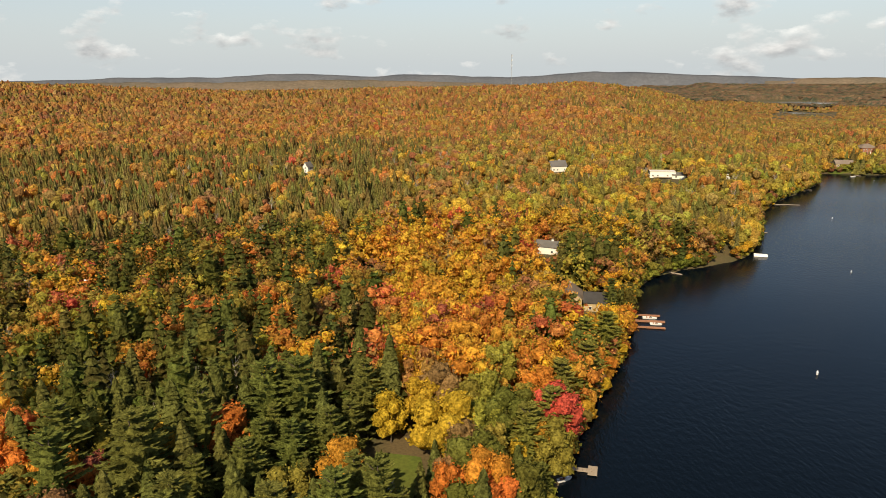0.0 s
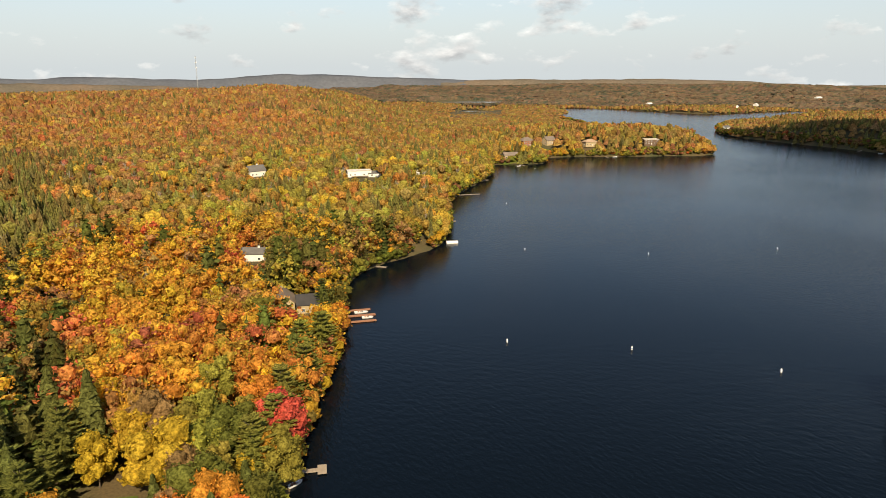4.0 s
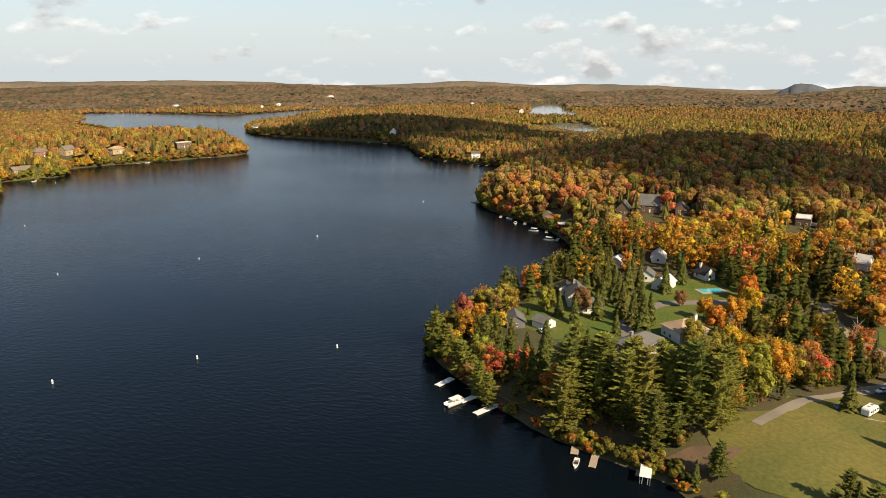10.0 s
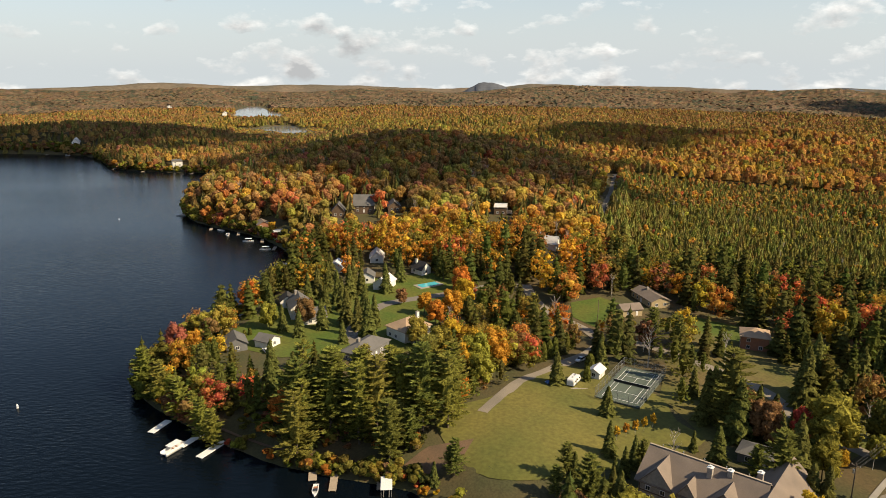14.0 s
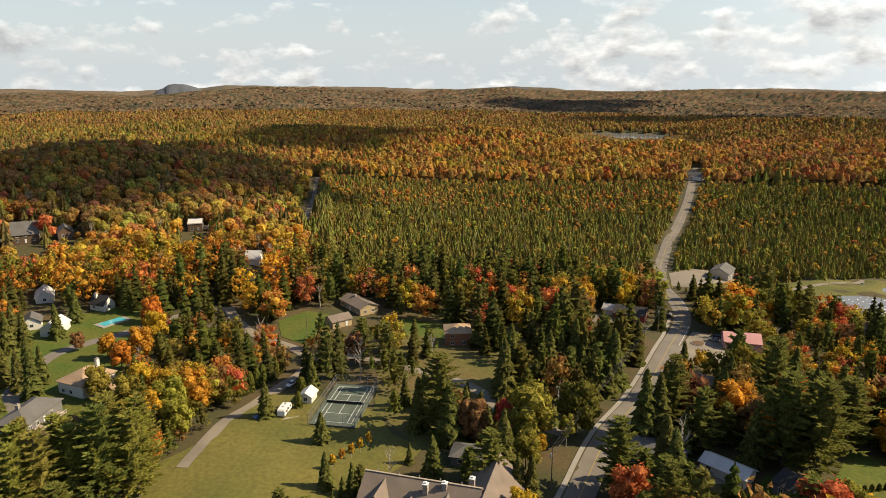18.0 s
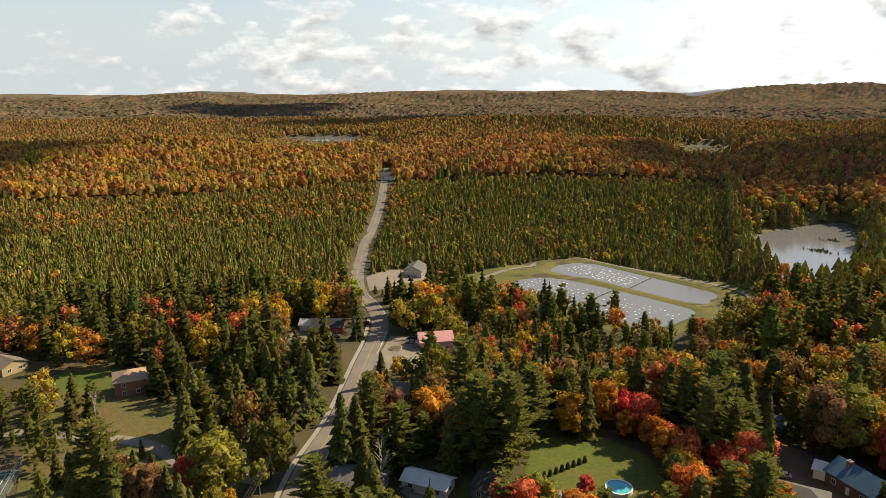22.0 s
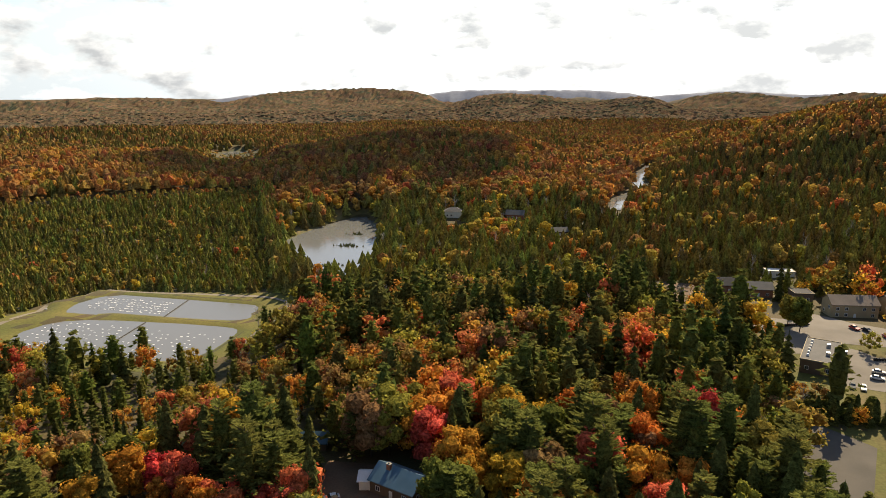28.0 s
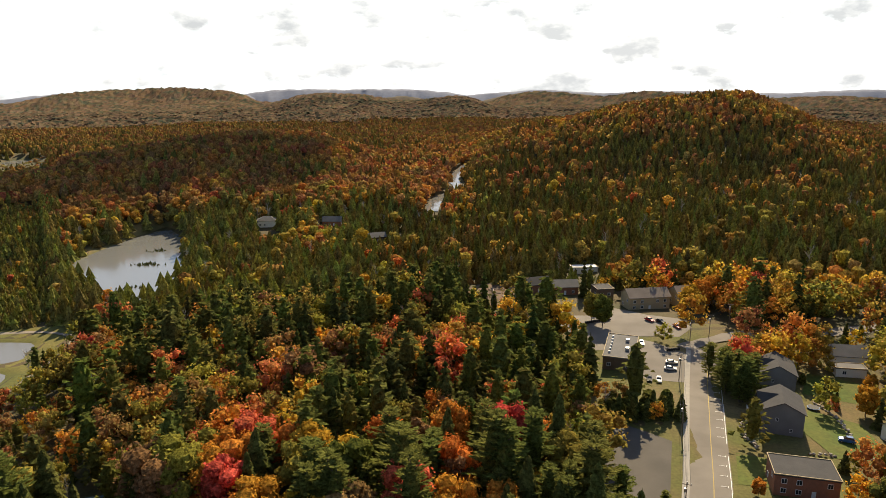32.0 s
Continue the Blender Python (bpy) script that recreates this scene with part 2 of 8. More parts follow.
def water_material(name, deep, rough, wave, scale, stretch=(1, 1, 1), spec=0.2):
    m = bpy.data.materials.new(name)
    m.use_nodes = True
    t = m.node_tree
    b = t.nodes["Principled BSDF"]
    b.inputs["Base Color"].default_value = (*deep, 1)
    b.inputs["Roughness"].default_value, b.inputs["IOR"].default_value, b.inputs["Specular IOR Level"].default_value = rough, 1.33, spec
    n = t.nodes.new
    geo, mapping, a, c = n("ShaderNodeNewGeometry"), n("ShaderNodeMapping"), n("ShaderNodeTexNoise"), n("ShaderNodeTexNoise")
    mapping.inputs["Scale"].default_value = stretch
    mapping.inputs["Rotation"].default_value = (0, 0, radians(25))
    a.inputs["Scale"].default_value, a.inputs["Detail"].default_value = scale, 4
    c.inputs["Scale"].default_value, c.inputs["Detail"].default_value = 0.006, 4
    gust = n("ShaderNodeMapRange")
    gust.inputs["From Min"].default_value, gust.inputs["From Max"].default_value = 0.38, 0.62
    gust.inputs["To Min"].default_value, gust.inputs["To Max"].default_value = wave * 0.55, wave * 1.15
    bp = n("ShaderNodeBump")
    bp.inputs["Distance"].default_value = 0.25
    links(t, (geo.outputs["Position"], mapping.inputs[0]), (mapping.outputs[0], a.inputs["Vector"]), (geo.outputs["Position"], c.inputs["Vector"]),
          (c.outputs[0], gust.inputs["Value"]), (gust.outputs[0], bp.inputs["Strength"]), (a.outputs[0], bp.inputs["Height"]), (bp.outputs[0], b.inputs["Normal"]))
    return m


M_LAKE = water_material("lake_water", (0.0020, 0.0040, 0.0066), 0.16, 0.85, 0.8, (1, 0.4, 1), spec=0.15)
M_POND = water_material("pond_water", (0.16, 0.16, 0.15), 0.12, 0.15, 0.6, spec=1.0)
M_BASIN = water_material("basin_water", (0.16, 0.155, 0.14), 0.25, 0.10, 0.8, spec=0.9)
M_FLOOR = material("forest_floor", (0.092, 0.064, 0.027), 0.95, (0.056, 0.055, 0.020), 0.05, 0.3, 0.5, 1.5, 0.6)
M_LAWN = material("lawn", (0.060, 0.092, 0.010), 0.95, (0.098, 0.100, 0.015), 0.07, 0.30, 0.5, 0.9, 0.4)
M_GARDEN = material("rough_grass", (0.085, 0.090, 0.016), 0.95, (0.125, 0.088, 0.032), 0.06, 0.35, 0.5, 1.1, 0.5)
M_DRY = material("dry_grass", (0.138, 0.116, 0.025), 0.95, (0.090, 0.092, 0.018), 0.05, 0.30, 0.5, 0.8, 0.4)
M_ASPHALT = material("asphalt", (0.19, 0.165, 0.135), 0.9, (0.145, 0.125, 0.10), 0.12, 0.4, 0.12, 9.0, 0.1)
M_GRAVEL = material("gravel", (0.24, 0.20, 0.15), 0.95, (0.17, 0.145, 0.11), 0.10, 0.4, 0.3, 4.0, 0.4)
M_DIRT = material("bare_earth", (0.15, 0.09, 0.05), 0.95, (0.09, 0.06, 0.035), 0.12, 0.4, 0.3, 2.0, 0.5)
M_OLD_ASPHALT = material("old_asphalt", (0.105, 0.092, 0.075), 0.95, (0.075, 0.066, 0.054), 0.10, 0.4, 0.25, 5.0, 0.2)
M_CONCRETE = material("concrete", (0.31, 0.28, 0.235), 0.9, (0.25, 0.228, 0.19), 0.4, 0.5, 0.12, 12.0, 0.1)
M_YELLOW = material("yellow_road_paint", (0.40, 0.29, 0.075), 0.8, fine=0.2, fine_scale=6)
M_WHITE = material("white_paint", (0.74, 0.72, 0.68), 0.6, fine=0.08, fine_scale=5)
M_BARK = material("bark", (0.11, 0.085, 0.06), 0.95, (0.06, 0.045, 0.03), 3.0, 0.5, 0.3, 12.0, 0.6)
M_PALE_BARK = material("pale_bark", (0.42, 0.37, 0.31), 0.9, (0.26, 0.22, 0.18), 0.4, 0.4, 0.2, 6.0)
M_BIRCH = material("birch_bark", (0.55, 0.52, 0.46), 0.9, (0.20, 0.18, 0.15), 2.5, 0.3, 0.2, 14.0, 0.3)
M_WOODS = foliage("woods_foliage", None, 0.16, 0.52, 0.8)
GOLD, ORANGE, RED, BROWN = (0.48, 0.28, 0.032), (0.44, 0.190, 0.038), (0.44, 0.105, 0.055), (0.26, 0.142, 0.060)
LIME, GREEN, PINK, DARK = (0.26, 0.225, 0.040), (0.140, 0.138, 0.028), (0.36, 0.14, 0.075), (0.100, 0.101, 0.026)
FOLIAGE = {"gold": foliage("gold_leaves", GOLD), "orange": foliage("orange_leaves", (0.54, 0.215, 0.034)), "red": foliage("red_leaves", (0.56, 0.125, 0.062)),
           "russet": foliage("russet_leaves", BROWN), "lime": foliage("yellow_green_leaves", LIME), "green": foliage("green_leaves", GREEN),
           "pink": foliage("pink_leaves", PINK), "spruce": foliage("spruce_needles", DARK, 0.3, 0.25), "pine": foliage("pine_needles", (0.140, 0.146, 0.034), 0.22, 0.38),
           # the same pine needles, brightened in colour to look sunlit
           "white pine": foliage("sunlit_pine_needles", (0.215, 0.205, 0.042), 0.22, 0.40),
           "cedar": foliage("cedar_foliage", (0.105, 0.105, 0.022), 0.25, 0.2)}

# ---- the land: shores, heights, one ground sheet ----
def smooth_line(points, steps=5, closed=True):
    """A Catmull-Rom line through plan points."""
    p = np.array(points, float)
    n = len(p)
    out = []
    for i in range(n if closed else n - 1):
        a, b, c, d = (p[(i + k) % n] if closed else p[min(max(i + k, 0), n - 1)] for k in (-1, 0, 1, 2))
        for s in np.arange(steps) / steps:
            out.append(0.5 * (2 * b + (c - a) * s + (2 * a - 5 * b + 4 * c - d) * s * s + (3 * b - a - 3 * c + d) * s**3))
    if not closed:
        out.append(p[-1])
    return np.array(out)


def signed_distance(x, y, line):
    """Metres to a closed line: negative inside."""
    x, y = np.asarray(x, float), np.asarray(y, float)
    best = np.full(x.shape, 1e9)
    inside = np.zeros(x.shape, bool)
    for (ax, ay), (bx, by) in zip(line, np.roll(line, -1, 0)):
        ex, ey = bx - ax, by - ay
        s = np.clip(((x - ax) * ex + (y - ay) * ey) / (ex * ex + ey * ey + 1e-9), 0, 1)
        best = np.minimum(best, (x - ax - s * ex) ** 2 + (y - ay - s * ey) ** 2)
        cross = (ay > y) != (by > y)
        inside ^= cross & (x < ex * (y - ay) / (ey if ey else 1e-9) + ax)
    return np.where(inside, -1, 1) * np.sqrt(best)


def line_distance(x, y, line):
    best = np.full(np.shape(x), 1e9)
    for (ax, ay), (bx, by) in zip(line[:-1], line[1:]):
        ex, ey = bx - ax, by - ay
        s = np.clip(((x - ax) * ex + (y - ay) * ey) / (ex * ex + ey * ey + 1e-9), 0, 1)
        best = np.minimum(best, (x - ax - s * ex) ** 2 + (y - ay - s * ey) ** 2)
    return np.sqrt(best)


WEST = [(40, -20), (14, 15), (6, 60), (12, 110), (26, 152), (45, 198), (67, 245), (86, 303), (101, 333), (119, 348), (163, 372), (190, 414), (238, 513), (325, 612),
        (363, 681), (423, 669), (460, 713), (562, 676), (640, 652), (672, 685)]
NORTH = [(690, 800), (752, 1020), (850, 1290), (975, 1440), (1010, 1540), (1060, 1590), (1135, 1524), (1180, 1370), (1230, 1245), (1444, 1240), (1500, 1150), (1300, 1060),
         (1040, 1000), (881, 870)]
EAST = [(852, 749), (850, 558), (735, 442), (714, 381), (705, 320), (660, 275), (600, 262), (540, 264), (481, 232), (439, 170), (402, 137), (367, 121)]
SPIT = [(322, 118), (275, 124), (234, 131), (215, 126), (194, 97), (179, 69), (174, 52), (171, 34), (167, 24), (150, 6), (120, -14), (80, -28)]
LAKE = smooth_line(WEST + NORTH + EAST + SPIT, 4)
POND = smooth_line([(178, -410), (200, -418), (220, -430), (226, -462), (262, -492), (264, -555), (245, -614), (219, -580), (205, -530), (189, -486)], 5)
BASIN_NEAR = smooth_line([(300, -296), (303, -310), (298, -326), (286, -329), (212, -335), (204, -328), (203, -306), (210, -296), (230, -291), (285, -288)], 3)
BASIN_FAR = smooth_line([(306, -342), (307, -356), (300, -366), (290, -368), (220, -370), (210, -364), (209, -352), (218, -346), (296, -338)], 3)
WATERS = [(LAKE, 0.0, 1.2), (POND, -10.0, 0.8), (BASIN_NEAR, -9.4, 0.8), (BASIN_FAR, -9.4, 0.8)]


FRONTS = []                    # ground lowered on the camera's side of far waters: x, y, half width, level


def small_lake(x, y, rx, ry, turn, z, front=0):
    if front:
        FRONTS.append((x, y, front, z, 1.25 * ry))
    a = np.radians(np.arange(0, 360, 30))
    r = 1 + 0.22 * np.sin(a * 2 + x) + 0.20 * np.cos(a * 3 + y) + 0.10 * np.sin(a * 5 + 2 * x)
    c, s = math.cos(radians(turn)), math.sin(radians(turn))
    line = smooth_line(np.stack([x + r * (rx * np.cos(a) * c - ry * np.sin(a) * s), y + r * (rx * np.cos(a) * s + ry * np.sin(a) * c)], 1), 3)
    WATERS.append((line, z, 1.0))


small_lake(980, 2020, 160, 70, -30, 0.0, 110)
small_lake(795, 1570, 60, 28, -30, 0.0, 60)
small_lake(1735, 666, 230, 60, 21, 0.0, 120)
small_lake(1263, 435, 80, 41, 19, 0.0, 80)
small_lake(1157, -707, 46, 74, -31, -10.0, 95)
small_lake(620, -1068, 34, 16, -60, -10.0, 34)
RIVER = smooth_line([(36, -640), (30, -690), (10, -742), (14, -790), (-2, -850)], 4, closed=False)

GRID = 284
AXIS = 4600 * np.sinh(3.7 * np.linspace(-1, 1, GRID)) / math.sinh(3.7)
AXIS_X, AXIS_Y = AXIS + 60, AXIS


def lumps(x, y, size, seed, octaves=3):
    """Smooth hills: a sum of crossed waves with bent phases, about -1 to 1."""
    out = np.zeros(np.shape(x))
    for o in range(octaves):
        k = 2 * math.pi / size * 1.9**o
        for j in range(3):
            a = seed * 1.7 + o * 2.1 + j * 2.4
            out = out + np.sin(k * (x * math.cos(a) + y * math.sin(a)) + 1.3 * np.sin(0.6 * k * (y * math.cos(a) - x * math.sin(a)) + a * 3) + a) / 3 / 1.8**o
    return out


def hill(x, y, cx, cy, h, rx, ry, turn=0):
    c, s = math.cos(radians(turn)), math.sin(radians(turn))
    u, v = ((x - cx) * c + (y - cy) * s) / rx, ((y - cy) * c - (x - cx) * s) / ry
    return h * np.exp(-(u * u + v * v))


def ease(v):
    v = np.clip(v, 0, 1)
    return v * v * (3 - 2 * v)


# wooded ridges: distance of the crest, width before and behind it, bearings and heights along it
RIDGES = [
    (1350, 420, 300, [-31.3, -28, -24.4, -20.6, -12.4, -3.7, 5.2, 11.4, 16, 19, 21.5], [77, 71, 66, 61, 55, 60, 60, 65, 52, 32, 10]),
    (2600, 330, 300, [21.7, 28.1, 34.8, 40.6, 43.7, 45.9, 50.2, 54.3, 58.3, 62, 65.5], [16, 0, 13, 23, 9, 14, 24, 16, 13, 19, 26]),
    (3500, 300, 300, [19.6, 26.4, 34.3, 41.5, 47.1, 54.3, 58.2, 64.4], [22, 12, 24, 19, 30, 14, 9, 22]),
    (3500, 300, 300, [66, 68.3, 71, 77.2, 81.6, 84.6, 90, 92.4, 95.8, 99.5, 103.5], [18, 11, -13, 4, -5, -14, 12, 21, 8, 7, -1]),
    (2300, 300, 300, [57.4, 65.6, 69.2, 75, 81.6, 88, 94, 99.6, 103.6], [3, 6, -17, 1, 9, 19, 18, 10, 3]),
    (2700, 300, 300, [86.2, 88.7, 92.1, 95.2, 99.6, 104, 108.4, 112.7, 114.9], [-3, 20, 37, 38, 28, 10, 2, 13, -4]),
    (2300, 220, 240, [106.4, 110.2, 114.2, 117.5, 122.6, 126.9, 131.3, 135.7], [-33, -19, -8, 3, 5, -3, -16, -34]),
    (3500, 300, 300, [106.5, 110.2, 112.2, 115, 120.9, 124.4, 128.7, 135.8, 142.3, 148.5], [6, 12, 18, -2, -6, 2, 3, 9, 8, 2]),
    (1500, 230, 200, [124, 126.9, 131.2, 135.6, 139.9, 144.1, 148.2, 152.1], [-25, 0, 8, 12, 13, 11, 1, -12]),
    (950, 150, 130, [125.9, 128.9, 133.2, 137.5, 141.8, 145.9, 149.8, 155.3, 158.8, 161.1], [-5, 3, 13, 17, 16, 12, 7, 14, 12, 6]),
    (3600, 300, 300, [149.4, 152.1, 155.6, 160.8, 164.2, 166.3], [-19, 18, 38, 48, 31, -16]),
    (2800, 260, 240, [166.2, 169, 171.7, 174.7, 177.3], [-15, 28, 38, 25, -1]),
    (860, 130, 110, [150.6, 152.2, 155.5, 158.8, 162.6, 166.4, 168.9, 171.9, 174, 176.1], [2, 9, 21, 30, 36, 38, 35, 20, 5, -7]),
    (2700, 240, 220, [177.5, 179, 182, 184.7], [10, 18, 24, -26]),
    (3200, 260, 240, [183, 185.6, 188.7, 191.7, 195.4, 199, 203.6, 207.2, 211.1], [-31, 24, 37, 19, 41, 31, 20, 27, 20]),
    (1020, 190, 170, [176.9, 179.5, 183.7, 187.8, 191.9, 195.7, 199.9, 202.4, 205, 207.4, 209.1], [-5, 10, 33, 48, 66, 75, 79, 67, 48, 27, 17]),
]


def raise_ridges(x, y, z):
    far, az = np.hypot(x, y), np.degrees(np.arctan2(x, y)) % 360
    az = np.where(az > 290, az - 360, az)
    for n, (r, front, back, bearing, tops) in enumerate(RIDGES):
        line = smooth_line(np.column_stack([bearing, tops]), 6, closed=False)
        top = np.interp(az, line[:, 0], line[:, 1]) + 2.5 * lumps(x, y, 170, 11 + n, 2)
        off = far - r - 0.12 * r * lumps(x, y, 900, 6, 1) * 0.5
        u = off / np.where(off < 0, front, back)
        ends = ease((az - bearing[0]) / 2.5 + 1) * ease((bearing[-1] - az) / 2.5 + 1)
        z = z + np.log1p(np.exp(np.clip((top - z) / 4, -30, 30))) * 4 * np.exp(-u * u) * ends
    return z


def heights(x, y):
    far, az = np.hypot(x, y), np.degrees(np.arctan2(x, y)) % 360
    z = 5 + 1.5 * lumps(x, y, 160, 2) + ease((far - 250) / 700) * (4 * lumps(x, y, 420, 5) + 3)
    z = z + ease((far - 1000) / 1500) * (4 + 7 * lumps(x, y, 950, 1))
    z = z + hill(x, y, 60, 640, 8, 170, 180)
    z = z + hill(x, y, 560, 760, 16, 170, 60, -20) + hill(x, y, 800, 420, -4, 60, 90) + hill(x, y, 970, 640, 16, 160, 170)
    z = z + hill(x, y, 640, 90, 34, 150, 130) + hill(x, y, 440, 10, 10, 70, 60)
    z = z + hill(x, y, 340, -430, -19, 260, 170, 20) + hill(x, y, 620, -180, -17, 260, 190)
    z = z + hill(x, y, 205, -262, -7, 70, 45) + hill(x, y, 0, -560, -12, 200, 130) + hill(x, y, -150, -500, 10, 160, 130)
    for a, r, h, wide, deep in ((97, 1000, 20, 130, 110), (108, 1000, 12, 120, 90), (88, 1250, 14, 160, 120)):
        z = z + hill(x, y, r * math.sin(radians(a)), r * math.cos(radians(a)), h, wide, deep, -a)
    # the land sinks away towards the horizon, soonest in the south-east
    z = z - ease((far - 1050) / 500) * (8 + 18 * hill(az, 0, 145, 0, 1, 45, 1)) - ease((far - 2000) / 2500) * (30 + 10 * hill(az, 0, 120, 0, 1, 55, 1) + 15 * hill(az, 0, 190, 0, 1, 32, 1))
    # land capped to fit the camera's view: from there no hill tops the ranges
    top = np.interp(az, [0, 11, 18, 28, 43, 54, 65, 72, 84, 92, 108, 122, 134, 148, 160, 172, 184, 196, 212, 330, 360], [50, 50, 40, 18, 22, -4, 10, 0, -22, 0, -18, -36, -12, -24, 8, 16, -16, 6, 22, 40, 50])
    cap = 102 + (top - 102) * far / 4650 - 26 + 10 * lumps(x, y, 800, 4)
    z = np.where(far > 1300, z - np.log1p(np.exp(np.clip((z - cap) / 4, -30, 30))) * 4 * ease((far - 1300) / 500), z)
    z = raise_ridges(x, y, z)
    for cx, cy, half, level, deep in FRONTS:
        r = math.hypot(cx, cy)
        along, across = (x * cx + y * cy) / r, (y * cx - x * cy) / r
        k = ease((r + 40 - along) / 60) * ease((along - r + 420) / 200) * ease(1.6 - np.abs(across) / half)
        z = z * (1 - k) + k * np.minimum(z, level + 0.4)
    for line, level, bank in WATERS:
        d = signed_distance(x, y, line)
        reach = 14 if line is LAKE else 12
        k = ease(d / reach)
        z = np.where(d > 0, level + (0.25 + np.minimum(d, 4) * 0.2 * bank) * (1 - k) + (z - level) * k, level - np.clip(-d * 0.3, 0.1, 2.5 + 6 * ease((far - 380) / 200)))
    return z


GX, GY = np.meshgrid(AXIS_X, AXIS_Y, indexing="ij")
GZ = heights(GX, GY)
# the levelled dam round the two basins
dam = np.maximum(np.minimum(signed_distance(GX, GY, BASIN_NEAR), signed_distance(GX, GY, BASIN_FAR)), 0)
GZ = np.where((dam > 0) & (dam < 14), -8.6, GZ)


def ground(x, y):
    """The height of the ground sheet."""
    x, y = np.asarray(x, float), np.asarray(y, float)
    i = np.clip(np.searchsorted(AXIS_X, x) - 1, 0, GRID - 2)
    j = np.clip(np.searchsorted(AXIS_Y, y) - 1, 0, GRID - 2)
    u, v = (x - AXIS_X[i]) / (AXIS_X[i + 1] - AXIS_X[i]), (y - AXIS_Y[j]) / (AXIS_Y[j + 1] - AXIS_Y[j])
    return (GZ[i, j] * (1 - u) + GZ[i + 1, j] * u) * (1 - v) + (GZ[i, j + 1] * (1 - u) + GZ[i + 1, j + 1] * u) * v


def gz(x, y):
    return float(ground(x, y))


def fast_mesh(name, verts, faces, mat, tint=None, smooth=False):
    """A mesh from arrays of points and equal-sized faces."""
    me = bpy.data.meshes.new(name)
    verts, faces = np.asarray(verts, np.float32), np.asarray(faces, np.int32)
    n, k = faces.shape
    me.vertices.add(len(verts))
    me.vertices.foreach_set("co", verts.ravel())
    me.loops.add(n * k)
    me.loops.foreach_set("vertex_index", faces.ravel())
    me.polygons.add(n)
    me.polygons.foreach_set("loop_start", np.arange(0, n * k, k, dtype=np.int32))
    if tint is not None:
        at = me.attributes.new("tint", "FLOAT_COLOR", "POINT")
        at.data.foreach_set("color", np.concatenate([tint, np.ones((len(tint), 1))], 1).astype(np.float32).ravel())
    me.materials.append(mat)
    me.update(calc_edges=True)
    me.polygons.foreach_set("use_smooth", np.full(n, smooth))
    return me


idx = np.arange(GRID * GRID).reshape(GRID, GRID)
quads = np.stack([idx[:-1, :-1], idx[1:, :-1], idx[1:, 1:], idx[:-1, 1:]], -1).reshape(-1, 4)
tagged(new("ground", fast_mesh("ground", np.stack([GX, GY, GZ], -1).reshape(-1, 3), quads, M_FLOOR, smooth=True)),
       "forest floor with leaf litter, rolling wooded hills to the horizon", "ground", kind="structure")


def water_sheet(name, line, level, mat, label):
    bm = bmesh.new()
    nxt, prv = np.roll(line, -1, 0), np.roll(line, 1, 0)
    tang = nxt - prv
    area = np.sum(line[:, 0] * nxt[:, 1] - nxt[:, 0] * line[:, 1])
    side = np.stack([tang[:, 1], -tang[:, 0]], 1) / (np.linalg.norm(tang, axis=1)[:, None] + 1e-9) * (1 if area > 0 else -1)
    f = bm.faces.new([bm.verts.new((x, y, level)) for x, y in line + side * 1.5])
    bmesh.ops.triangulate(bm, faces=[f])
    bm.normal_update()
    if sum(f.normal.z for f in bm.faces) < 0:
        bmesh.ops.reverse_faces(bm, faces=bm.faces)
    me = bpy.data.meshes.new(name)
    bm.to_mesh(me)
    bm.free()
    me.materials.append(mat)
    return tagged(new(name, me), label, "water", kind="structure")


for n, (line, level, bank) in enumerate(WATERS):
    if n == 0:
        water_sheet("water_lake", line, level, M_LAKE, "dark blue lake with small wind ripples")
    elif n in (2, 3):
        water_sheet("water_basin", line, level, M_BASIN, "grey still water of a treatment basin")
    else:
        water_sheet("water_pond", line, level, M_POND, "pale shining water among the woods")

# ---- ranges on the horizon, their blue haze painted in, and the clouds that shade the hills ----
M_RANGE = material("hazed_blue_forest", (0.115, 0.118, 0.128), 1.0, (0.085, 0.092, 0.105), 0.004, 0.5, 0.3, 0.05, spec=0.0)
# paler copy of the blue: brighter haze painted on the southern ranges
M_RANGE_PALE = material("hazed_pale_forest", (0.24, 0.25, 0.285), 1.0, (0.19, 0.20, 0.235), 0.004, 0.5, 0.2, 0.05, spec=0.0)
M_RANGE_NEAR = material("hazed_brown_forest", (0.17, 0.125, 0.085), 1.0, (0.10, 0.092, 0.070), 0.004, 0.5, 0.45, 0.06, spec=0.0)


